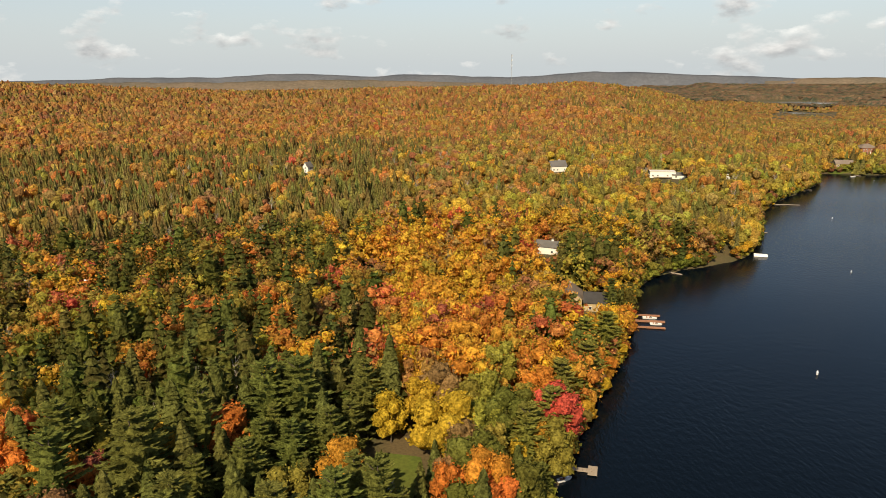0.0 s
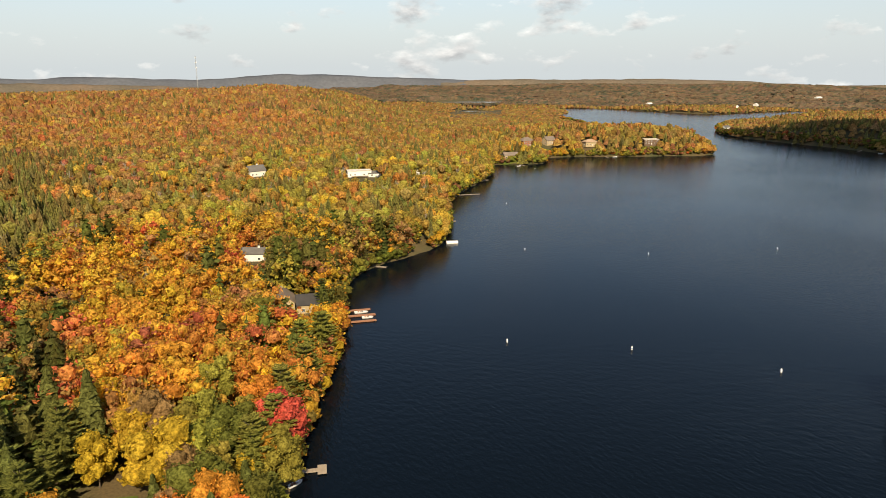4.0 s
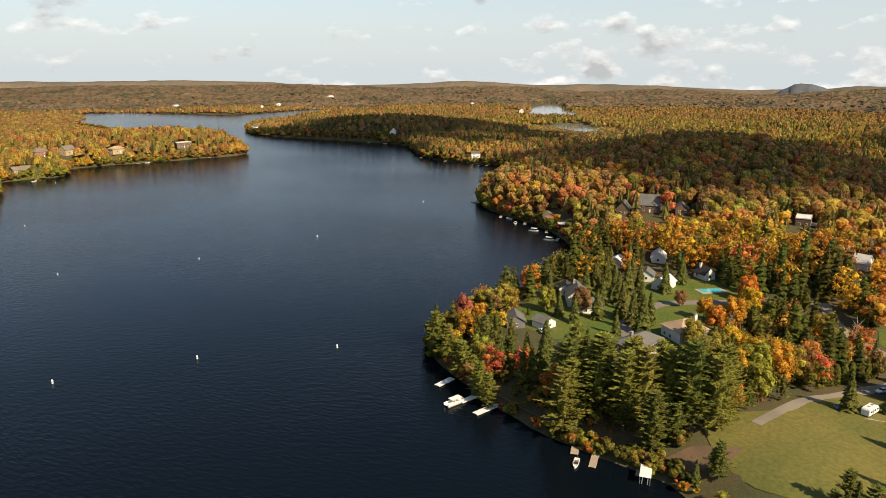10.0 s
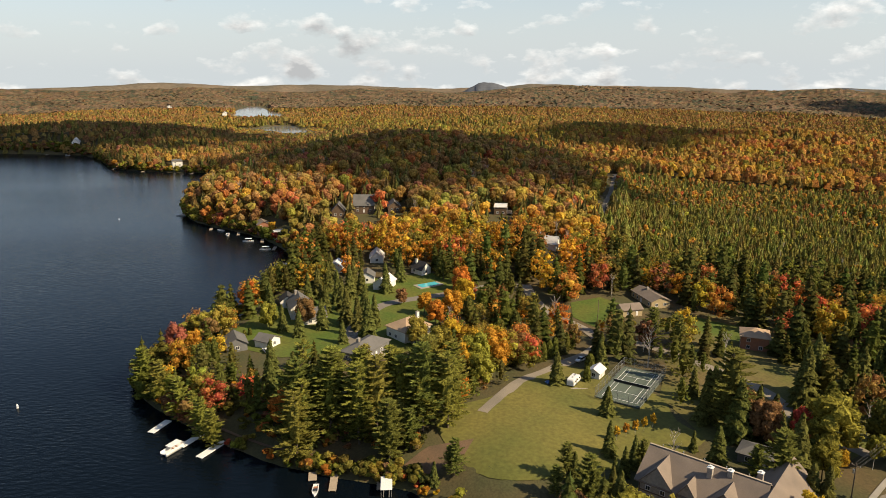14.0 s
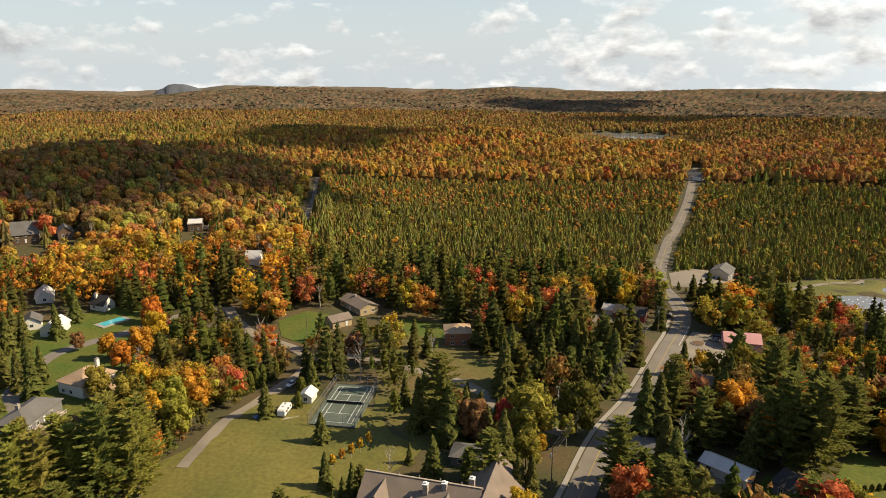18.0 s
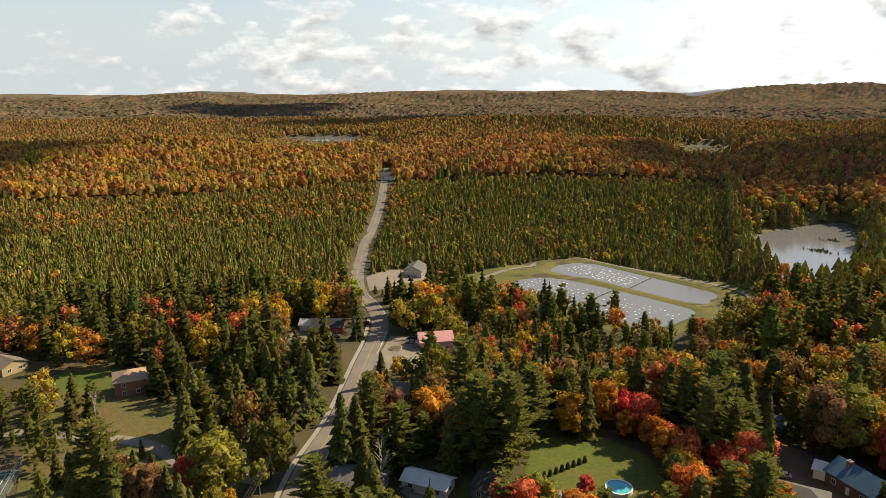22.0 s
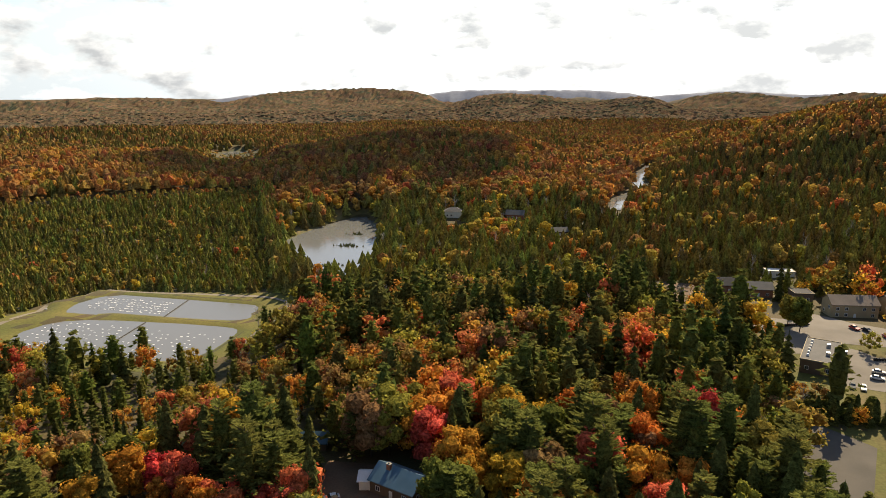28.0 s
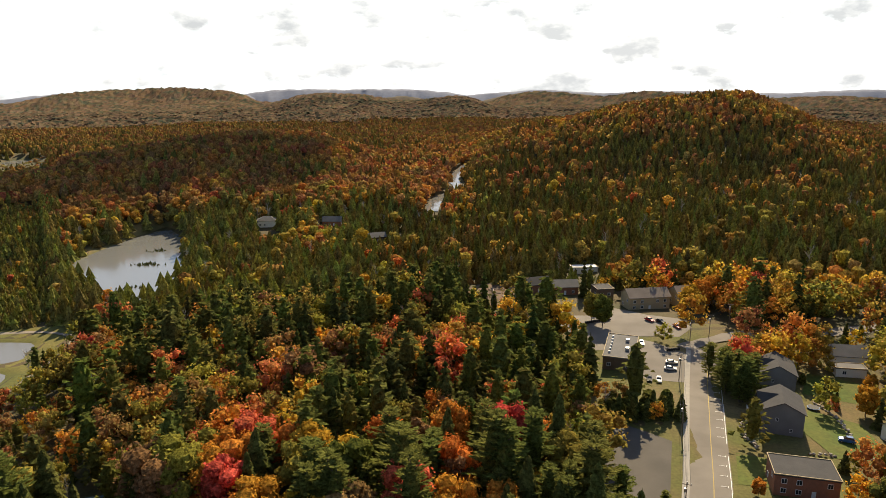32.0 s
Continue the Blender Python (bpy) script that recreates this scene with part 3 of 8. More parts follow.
def mountain_range(az0, az1, far, foot, tops, seed, mat):
    """A long ridge of wooded mountains, with depth, rising behind the last woods."""
    n = int((az1 - az0) * 5)
    az = np.radians(np.linspace(az0, az1, n))
    s = np.linspace(0, 1, n)
    prof = smooth_line(np.column_stack([np.arange(len(tops)), tops]), 60, closed=False)[np.linspace(0, (len(tops) - 1) * 60, n).astype(int), 1] + 3 * lumps(s * 900, s * 0, 60, seed, 4)
    rows = []
    for k, (dr, up) in enumerate(((-260, 0.0), (-150, 0.55), (-60, 0.9), (0, 1.0), (120, 0.5))):
        r = far + dr + 25 * lumps(s * 1200, s * 0 + k * 40, 90, seed + k, 2)
        z = foot + (prof - foot) * up + (4 * lumps(s * 1500, s * 0 + 80 * k, 60, seed + 2 * k, 2) if 0 < k < 3 else 0)
        rows.append(np.stack([r * np.sin(az), r * np.cos(az), z], 1))
    i = np.arange(5 * n).reshape(5, n)
    q = np.stack([i[:-1, :-1], i[1:, :-1], i[1:, 1:], i[:-1, 1:]], -1).reshape(-1, 4)
    return tagged(new("backdrop_range", fast_mesh("backdrop_range", np.concatenate(rows), q, mat, smooth=True)), "long wooded mountain range on the horizon, haze painted into its colour", "mountains", kind="structure")


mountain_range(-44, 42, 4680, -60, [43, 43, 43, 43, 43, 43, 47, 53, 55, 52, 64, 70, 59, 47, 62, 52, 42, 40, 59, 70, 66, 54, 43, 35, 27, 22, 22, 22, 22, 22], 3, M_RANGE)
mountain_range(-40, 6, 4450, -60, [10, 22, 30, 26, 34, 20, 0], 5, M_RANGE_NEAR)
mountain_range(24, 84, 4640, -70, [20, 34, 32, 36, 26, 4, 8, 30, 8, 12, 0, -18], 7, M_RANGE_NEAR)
# the darker range colour paints a cloud's shadow on this hump
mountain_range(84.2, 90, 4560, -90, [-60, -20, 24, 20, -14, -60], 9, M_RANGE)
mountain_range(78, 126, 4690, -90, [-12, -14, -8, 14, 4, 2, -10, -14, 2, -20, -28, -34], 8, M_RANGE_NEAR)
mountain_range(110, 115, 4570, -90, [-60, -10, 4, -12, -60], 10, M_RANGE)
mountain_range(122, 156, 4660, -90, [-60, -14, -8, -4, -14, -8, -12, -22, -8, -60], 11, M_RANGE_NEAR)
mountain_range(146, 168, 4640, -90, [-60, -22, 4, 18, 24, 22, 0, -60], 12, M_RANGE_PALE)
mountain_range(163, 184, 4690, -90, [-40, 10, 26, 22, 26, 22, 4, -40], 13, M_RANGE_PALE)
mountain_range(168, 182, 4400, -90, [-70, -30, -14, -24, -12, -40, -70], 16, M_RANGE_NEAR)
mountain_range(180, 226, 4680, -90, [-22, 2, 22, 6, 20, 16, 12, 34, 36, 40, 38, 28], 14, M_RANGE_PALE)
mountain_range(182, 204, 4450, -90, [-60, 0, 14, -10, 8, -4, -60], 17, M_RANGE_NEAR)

M_CLOUD = material("cloud_white", (0.85, 0.85, 0.85), 1.0, fine=0.05, fine_scale=0.02)


def cloud(x, y, rx, ry, seed):
    """A flat-based cumulus 2400 m up, out of view, added for shade; x, y: the middle of its shadow on the ground."""
    high = 2400.0
    k = high / TO_SUN[2]
    rs = np.random.default_rng(seed)
    bm = bmesh.new()
    for i in range(30):
        a, q = i * 2.4, math.sqrt((i + 0.5) / 30)
        q *= rs.uniform(0.85, 1.2)
        c = (math.cos(a) * q * rx * 0.95, math.sin(a) * q * ry * 0.95, rs.uniform(0, 25))
        r = rs.uniform(0.12, 0.34) * (1.15 - 0.55 * q)
        bmesh.ops.create_icosphere(bm, subdivisions=2, radius=1, matrix=Matrix.Translation(c) @ Matrix.Diagonal((rx * r, ry * r, 45, 1)))
    me = bpy.data.meshes.new("cloud")
    bm.to_mesh(me)
    bm.free()
    me.materials.append(M_CLOUD)
    ob = tagged(new("cloud", me), "white flat-based cloud out of view, added for its shadow", "cloud", kind="structure")
    ob.location = (x + TO_SUN[0] * k, y + TO_SUN[1] * k, high)
    return ob


cloud(705, 110, 220, 180, 1)
cloud(945, 560, 190, 250, 5)
cloud(1010, -120, 150, 110, 8)
cloud(350, -745, 220, 100, 3)
cloud(1450, -1040, 120, 320, 4)
cloud(-560, 560, 130, 60, 6)
cloud(2022, -986, 260, 240, 7)

# ---- clearings: where no trees stand ----
CLEAR = []                     # (closed line) or (line, half width) or (x, y, radius)


def open_ground(x, y):
    """True where trees may stand."""
    ok = np.ones(len(x), bool)
    for c in CLEAR:
        if len(c) == 3:
            ok &= (x - c[0]) ** 2 + (y - c[1]) ** 2 > c[2] ** 2
            continue
        line, half = c
        lo, hi = np.min(line, 0) - 20, np.max(line, 0) + 20
        box = (x > lo[0]) & (x < hi[0]) & (y > lo[1]) & (y < hi[1])
        if half is None:
            ok[box] &= signed_distance(x[box], y[box], np.asarray(line, float)) > 0.5
        else:
            ok[box] &= line_distance(x[box], y[box], np.asarray(line, float)) > half
    return ok


def pine_share(x, y):
    """The share of pines among the conifers."""
    far, az = np.hypot(x, y), np.degrees(np.arctan2(x, y)) % 360
    return np.where((az > 55) & (az < 90) & (far < 225), 0.85, np.where((az > 8) & (az < 25) & (far < 300), 0.9, np.where((az > 130) & (az < 200) & (far < 420), 0.62, 0.32)))


def stand_height(x, y, keep_view=False):
    far, az = np.hypot(x, y), np.degrees(np.arctan2(x, y)) % 360
    low = np.ones(np.shape(x))
    for cx, cy, half, level, deep in FRONTS:          # trees cut short before far waters, so the camera sees them
        r = math.hypot(cx, cy)
        along, across = (x * cx + y * cy) / r, (y * cx - x * cy) / r
        low = np.where((along < r) & (along > r - 260) & (np.abs(across) < half), np.where(along > r - deep - 70, 0.34, 0.55), low)
    back = (x > 560) & (x < 990) & (y > 790) & (y < 1600)
    if keep_view:
        return low
    size = np.ones(np.shape(x))
    for a0, a1, r0, r1, k in ((98, 151, 375, 745, 0.52), (130, 152, 255, 335, 0.62), (50, 66, 120, 300, 0.72), (66, 90, 120, 205, 0.95), (66, 90, 205, 240, 0.68), (74, 92, 235, 300, 0.8), (183, 200, 175, 270, 0.75), (-8, 20, 150, 420, 1.12)):
        turn = np.where(az > 290, az - 360, az)
        size = np.where((turn > a0) & (turn < a1) & (far > r0) & (far < r1), k, size)
    return np.where(back, 0.55, 1.0) * size


def view_trim(x, y):
    """Trees shortened on the camera's side of clearings, streets and plots, for its view."""
    dx, dy = x - 28, y + 22
    r = np.hypot(dx, dy)
    out = np.ones(len(x))
    for reach, k in ((34, 0.86), (23, 0.68), (12, 0.5)):
        out = np.where(open_ground(x + dx / r * reach, y + dy / r * reach), out, k)
    return out


SINGLE_TREES = []
# big white pines on the lake side of the point, sunlight painted into their needles
for k in range(19):
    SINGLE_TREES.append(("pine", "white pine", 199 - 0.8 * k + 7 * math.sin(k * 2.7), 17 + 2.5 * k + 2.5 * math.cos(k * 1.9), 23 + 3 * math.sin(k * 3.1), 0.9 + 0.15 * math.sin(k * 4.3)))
# kept free of trees to open the camera's view of houses, lawn and a far lake
CLEAR += [(158, 6, 15), (232, 52, 9), (236, 64, 8), (228, 44, 6), (np.array([(960, 2000), (820, 1640)], float), 70)]
# tall pines along the western shore, and the trees that stand out on the point
for k in range(17):
    u = k / 16
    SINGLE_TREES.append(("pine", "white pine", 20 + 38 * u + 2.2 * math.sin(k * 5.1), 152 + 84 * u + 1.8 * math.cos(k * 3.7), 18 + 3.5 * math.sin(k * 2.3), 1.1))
for k in range(7):
    SINGLE_TREES.append(("pine", "pine", 66 + 3.1 * k + 2 * math.sin(k * 4.0), 262 + 9 * k, 14 + 2.5 * math.sin(k * 1.9), 0.9))
for k in range(9):
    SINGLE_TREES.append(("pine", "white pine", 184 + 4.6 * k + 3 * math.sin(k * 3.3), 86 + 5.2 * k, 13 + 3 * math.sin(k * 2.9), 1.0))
# the row of red and orange maples behind the green lawn
CLEAR.append((np.array([(148, -191), (132, -184), (112, -172)], float), 6.5))
for colour, x, y, h in (("red", 147, -190, 11), ("red", 140, -188, 12), ("orange", 134, -183, 10), ("red", 128, -182, 9), ("orange", 126, -177, 10), ("gold", 119, -173, 9), ("orange", 143, -183, 8)):
    SINGLE_TREES.append(("leaf", colour, x, y, h, 1.0))

# ---- roads, lawns and paved ground ----
def drape(name, line, mat, label, lift=0.12, cell=3.0, category="ground", clear=True, kind="structure"):
    """A patch of ground within a closed line, laid over the sheet."""
    line = np.asarray(line, float)
    lo, hi = line.min(0), line.max(0)
    bm = bmesh.new()
    f = bm.faces.new([bm.verts.new((x, y, 0)) for x, y in line])
    for axis in (0, 1):
        for c in np.arange(math.floor(lo[axis] / cell) * cell, hi[axis], cell):
            n = Vector((1, 0, 0)) if axis == 0 else Vector((0, 1, 0))
            bmesh.ops.bisect_plane(bm, geom=bm.verts[:] + bm.edges[:] + bm.faces[:], plane_co=n * float(c), plane_no=n)
    bmesh.ops.triangulate(bm, faces=bm.faces[:])
    bm.normal_update()
    if sum(q.normal.z for q in bm.faces) < 0:
        bmesh.ops.reverse_faces(bm, faces=bm.faces[:])
    for v in bm.verts:
        v.co.z = gz(v.co.x, v.co.y) + lift
    me = bpy.data.meshes.new(name)
    bm.to_mesh(me)
    bm.free()
    me.materials.append(mat)
    for p in me.polygons:
        p.use_smooth = True
    if clear:
        CLEAR.append((line, None))
    return tagged(new(name, me), label, category, kind=kind)


def strip(name, points, half, mat, label, lift=0.16, offset=0.0, clear=0.0, category="road", parent=None, thick=0.0):
    """A ribbon along a smooth line of the plan."""
    line = smooth_line(points, 6, closed=False)
    tang = np.gradient(line, axis=0)
    side = np.stack([tang[:, 1], -tang[:, 0]], 1) / np.linalg.norm(tang, axis=1)[:, None]
    rows = []
    for k in (-1, 0, 1):
        q = line + side * (offset + half * k)
        rows.append(np.stack([q[:, 0], q[:, 1], ground(line[:, 0] + side[:, 0] * offset, line[:, 1] + side[:, 1] * offset) + lift], 1))
    n = len(line)
    v = np.concatenate(rows)
    q = []
    for k in (0, 1):
        for i in range(n - 1):
            q.append((k * n + i, (k + 1) * n + i, (k + 1) * n + i + 1, k * n + i + 1))
    me = fast_mesh(name, v, np.array(q)[:, ::-1], mat, smooth=True)
    if clear:
        CLEAR.append((line, half + clear))
    ob = new(name, me)
    if parent:
        ob.parent = parent
        return ob
    return tagged(ob, label, category, kind="structure")


# ---- a kit of parts ----
def solid(boxes, bevel=0.0):
    """A bmesh of boxes (x, y, z, wide, deep, high), z at the foot."""
    bm = bmesh.new()
    for x, y, z, w, d, h in boxes:
        m = Matrix.Translation((x, y, z + h / 2)) @ Matrix.Diagonal((w, d, h, 1))
        bmesh.ops.create_cube(bm, size=1, matrix=m)
    if bevel:
        bmesh.ops.bevel(bm, geom=bm.edges[:], offset=bevel, segments=1, affect="EDGES")
    return bm


def prism(outline, z0, z1, bm=None):
    """An upright prism on a plan outline."""
    bm = bm or bmesh.new()
    a = [bm.verts.new((x, y, z0)) for x, y in outline]
    b = [bm.verts.new((x, y, z1)) for x, y in outline]
    n = len(a)
    bm.faces.new(a[::-1]), bm.faces.new(b)
    for i in range(n):
        bm.faces.new((a[i], a[(i + 1) % n], b[(i + 1) % n], b[i]))
    return bm


def hull(points, faces, bm=None):
    bm = bm or bmesh.new()
    v = [bm.verts.new(p) for p in points]
    for f in faces:
        bm.faces.new([v[i] for i in f])
    return bm


def rod(p, q, r, sides=6, bm=None, r2=None):
    bm = bm or bmesh.new()
    p, q = Vector(p), Vector(q)
    m = Matrix.Translation((p + q) / 2) @ (q - p).to_track_quat("Z", "Y").to_matrix().to_4x4()
    bmesh.ops.create_cone(bm, cap_ends=True, segments=sides, radius1=r, radius2=r if r2 is None else r2, depth=(q - p).length, matrix=m)
    return bm


def part(name, bm, mat, parent, label="", smooth=False):
    """One mesh under a thing or a part."""
    me = bpy.data.meshes.new(name)
    bmesh.ops.recalc_face_normals(bm, faces=bm.faces[:])
    bm.to_mesh(me)
    bm.free()
    me.materials.append(mat)
    for p in me.polygons:
        p.use_smooth = smooth
    ob = new(name, me)
    ob.parent = parent
    return tagged(ob, label)


def share(name, me, parent, x, y, z, turn=0.0, scale=(1, 1, 1)):
    ob = new(name, me)
    ob.parent = parent
    ob.matrix_basis = Matrix.LocRotScale((x, y, z), Euler((0, 0, radians(turn))), scale)
    return ob


def base(name, x, y, turn, label, category, group="", z=None, clear=0.0):
    ob = tagged(new(name), label, category, group)
    ob.matrix_basis = pose(x, y, gz(x, y) if z is None else z, 0, 0, turn)
    if clear:
        CLEAR.append((x, y, clear))
    return ob


def mesh_of(name, bm, mat):
    me = bpy.data.meshes.new(name)
    bmesh.ops.recalc_face_normals(bm, faces=bm.faces[:])
    bm.to_mesh(me)
    bm.free()
    me.materials.append(mat)
    return me


M_GLASS = material("window_glass", (0.03, 0.035, 0.04), 0.06, spec=0.6)
M_SIDING_W = material("white_siding", (0.70, 0.67, 0.60), 0.7, (0.62, 0.59, 0.52), 0.3, 0.5, 0.08, 7)
M_SIDING_G = material("grey_siding", (0.16, 0.155, 0.15), 0.8, (0.12, 0.118, 0.115), 0.3, 0.5, 0.1, 7)
M_SIDING_T = material("tan_siding", (0.40, 0.31, 0.17), 0.8, (0.33, 0.25, 0.14), 0.3, 0.5, 0.1, 7)
M_SIDING_B = material("brown_siding", (0.14, 0.09, 0.055), 0.85, (0.10, 0.065, 0.04), 0.3, 0.5, 0.12, 7)
M_BRICK = material("brick_wall", (0.30, 0.13, 0.07), 0.9, (0.22, 0.10, 0.06), 1.2, 0.5, 0.2, 9)
M_RED_WALL = material("red_painted_wall", (0.30, 0.06, 0.045), 0.8, (0.23, 0.05, 0.04), 0.4, 0.5, 0.1, 8)
M_ROOF_GREY = material("grey_shingles", (0.135, 0.125, 0.115), 0.9, (0.095, 0.09, 0.082), 0.25, 0.45, 0.22, 5, 0.3)
M_ROOF_DARK = material("dark_shingles", (0.05, 0.046, 0.044), 0.9, (0.035, 0.033, 0.032), 0.25, 0.45, 0.22, 5, 0.3)
M_ROOF_TAN = material("tan_shingles", (0.38, 0.26, 0.16), 0.9, (0.29, 0.20, 0.125), 0.25, 0.45, 0.2, 5, 0.3)
M_ROOF_BROWN = material("brown_shingles", (0.20, 0.155, 0.12), 0.9, (0.145, 0.115, 0.09), 0.22, 0.45, 0.22, 5, 0.3)
M_ROOF_WHITE = material("white_roof_membrane", (0.62, 0.60, 0.56), 0.8, (0.50, 0.48, 0.45), 0.3, 0.5, 0.1, 4)
M_ROOF_PINK = material("faded_red_metal_roof", (0.58, 0.30, 0.27), 0.5, (0.50, 0.24, 0.22), 0.3, 0.5, 0.08, 6)
M_ROOF_BLUE = material("blue_metal_roof", (0.07, 0.13, 0.18), 0.45, (0.05, 0.10, 0.14), 0.3, 0.5, 0.08, 6)
M_METAL = material("grey_metal", (0.45, 0.44, 0.42), 0.4, metal=0.6, fine=0.1)
M_GALV = material("galvanised_steel", (0.30, 0.30, 0.29), 0.5, metal=0.5, fine=0.1)
M_STONE = material("field_stone", (0.36, 0.31, 0.25), 0.9, (0.22, 0.19, 0.16), 0.9, 0.4, 0.25, 5, 0.5)
M_WOOD = material("weathered_wood", (0.36, 0.29, 0.21), 0.85, (0.27, 0.21, 0.15), 0.8, 0.5, 0.2, 9, 0.2)
M_WOOD_RED = material("stained_wood", (0.36, 0.17, 0.09), 0.8, (0.28, 0.13, 0.07), 0.8, 0.5, 0.2, 9, 0.2)
M_POLE = material("pole_wood", (0.17, 0.125, 0.085), 0.9, fine=0.2, fine_scale=6)
M_BLACK = material("black_rubber", (0.02, 0.02, 0.02), 0.7)
M_RED = material("red_paint", (0.42, 0.03, 0.03), 0.45)
M_BLUE = material("blue_paint", (0.04, 0.12, 0.30), 0.4)
M_SKYBLUE = material("light_blue_cover", (0.15, 0.35, 0.60), 0.6, fine=0.1, fine_scale=3)
M_TEAL = material("pool_water", (0.09, 0.42, 0.47), 0.08, (0.07, 0.36, 0.42), 0.5, 0.5)
M_WIRE = material("cable", (0.05, 0.05, 0.05), 0.6)

WINDOW_FRAME = mesh_of("window_frame", solid([(0, 0, -0.08, 1.36, 0.10, 0.10), (0, 0, 1.2, 1.36, 0.10, 0.10), (-0.63, 0, 0.02, 0.10, 0.10, 1.18), (0.63, 0, 0.02, 0.10, 0.10, 1.18), (0, 0, 0.02, 0.05, 0.08, 1.18)]), M_WHITE)
WINDOW_PANE = mesh_of("pane", solid([(0, 0.015, 0.0, 1.2, 0.03, 1.22)]), M_GLASS)
DOOR_LEAF = mesh_of("door", solid([(0, 0, 0, 1.0, 0.10, 2.05), (0.36, -0.07, 1.0, 0.06, 0.06, 0.12)], 0.01), M_WHITE)
GARAGE_LEAF = mesh_of("garage_door", solid([(0, 0, 0.5 * k, 2.6, 0.08, 0.48) for k in range(4)]), M_WHITE)


def openings(parent, side_len, x, y, turn, storeys, doors, skip=0):
    """Windows, and doors if wanted, along a wall of that length that faces -y of its own turn."""
    c, s = math.cos(radians(turn)), math.sin(radians(turn))
    n = max(1, int(side_len / 3.2))
    for level in range(storeys):
        for i in range(n):
            u = (i + 0.5) / n * side_len - side_len / 2
            px, py = x + c * u, y + s * u
            if level == 0 and doors and i == n // 2:
                share("door", DOOR_LEAF, parent, px, py, 0.1, turn)
                continue
            if (i + level + skip) % 5 == 4:
                continue
            w = share("window", WINDOW_FRAME, parent, px, py, 0.95 + level * 2.6, turn, (1.0, 1, 1.0))
            share("pane", WINDOW_PANE, w, 0, 0, 0)


def gable(w, d, z, rise, eave=0.5, thick=0.22):
    """A gable roof with its ridge along x: two thick slopes."""
    bm = bmesh.new()
    hw, hd = w / 2 + eave, d / 2 + eave
    drop = rise * eave / (d / 2)
    for s in (-1, 1):
        pts = [(-hw, 0, z + rise), (hw, 0, z + rise), (hw, s * hd, z - drop), (-hw, s * hd, z - drop)]
        hull(pts + [(a, b, c + thick) for a, b, c in pts], [(0, 1, 2, 3), (4, 5, 6, 7), (0, 1, 5, 4), (1, 2, 6, 5), (2, 3, 7, 6), (3, 0, 4, 7)], bm)
    return bm


def hip(w, d, z, rise, eave=0.6, thick=0.2):
    hw, hd = w / 2 + eave, d / 2 + eave
    r = max(0.0, w / 2 - d / 2)
    lo = [(-hw, -hd, z - 0.1), (hw, -hd, z - 0.1), (hw, hd, z - 0.1), (-hw, hd, z - 0.1)]
    up = [(a, b, c + thick) for a, b, c in lo]
    return hull(lo + up + [(-r, 0, z + rise), (r + 0.01, 0, z + rise)], [(3, 2, 1, 0), (0, 1, 5, 4), (1, 2, 6, 5), (2, 3, 7, 6), (3, 0, 4, 7), (4, 5, 9, 8), (5, 6, 9), (6, 7, 8, 9), (7, 4, 8)])


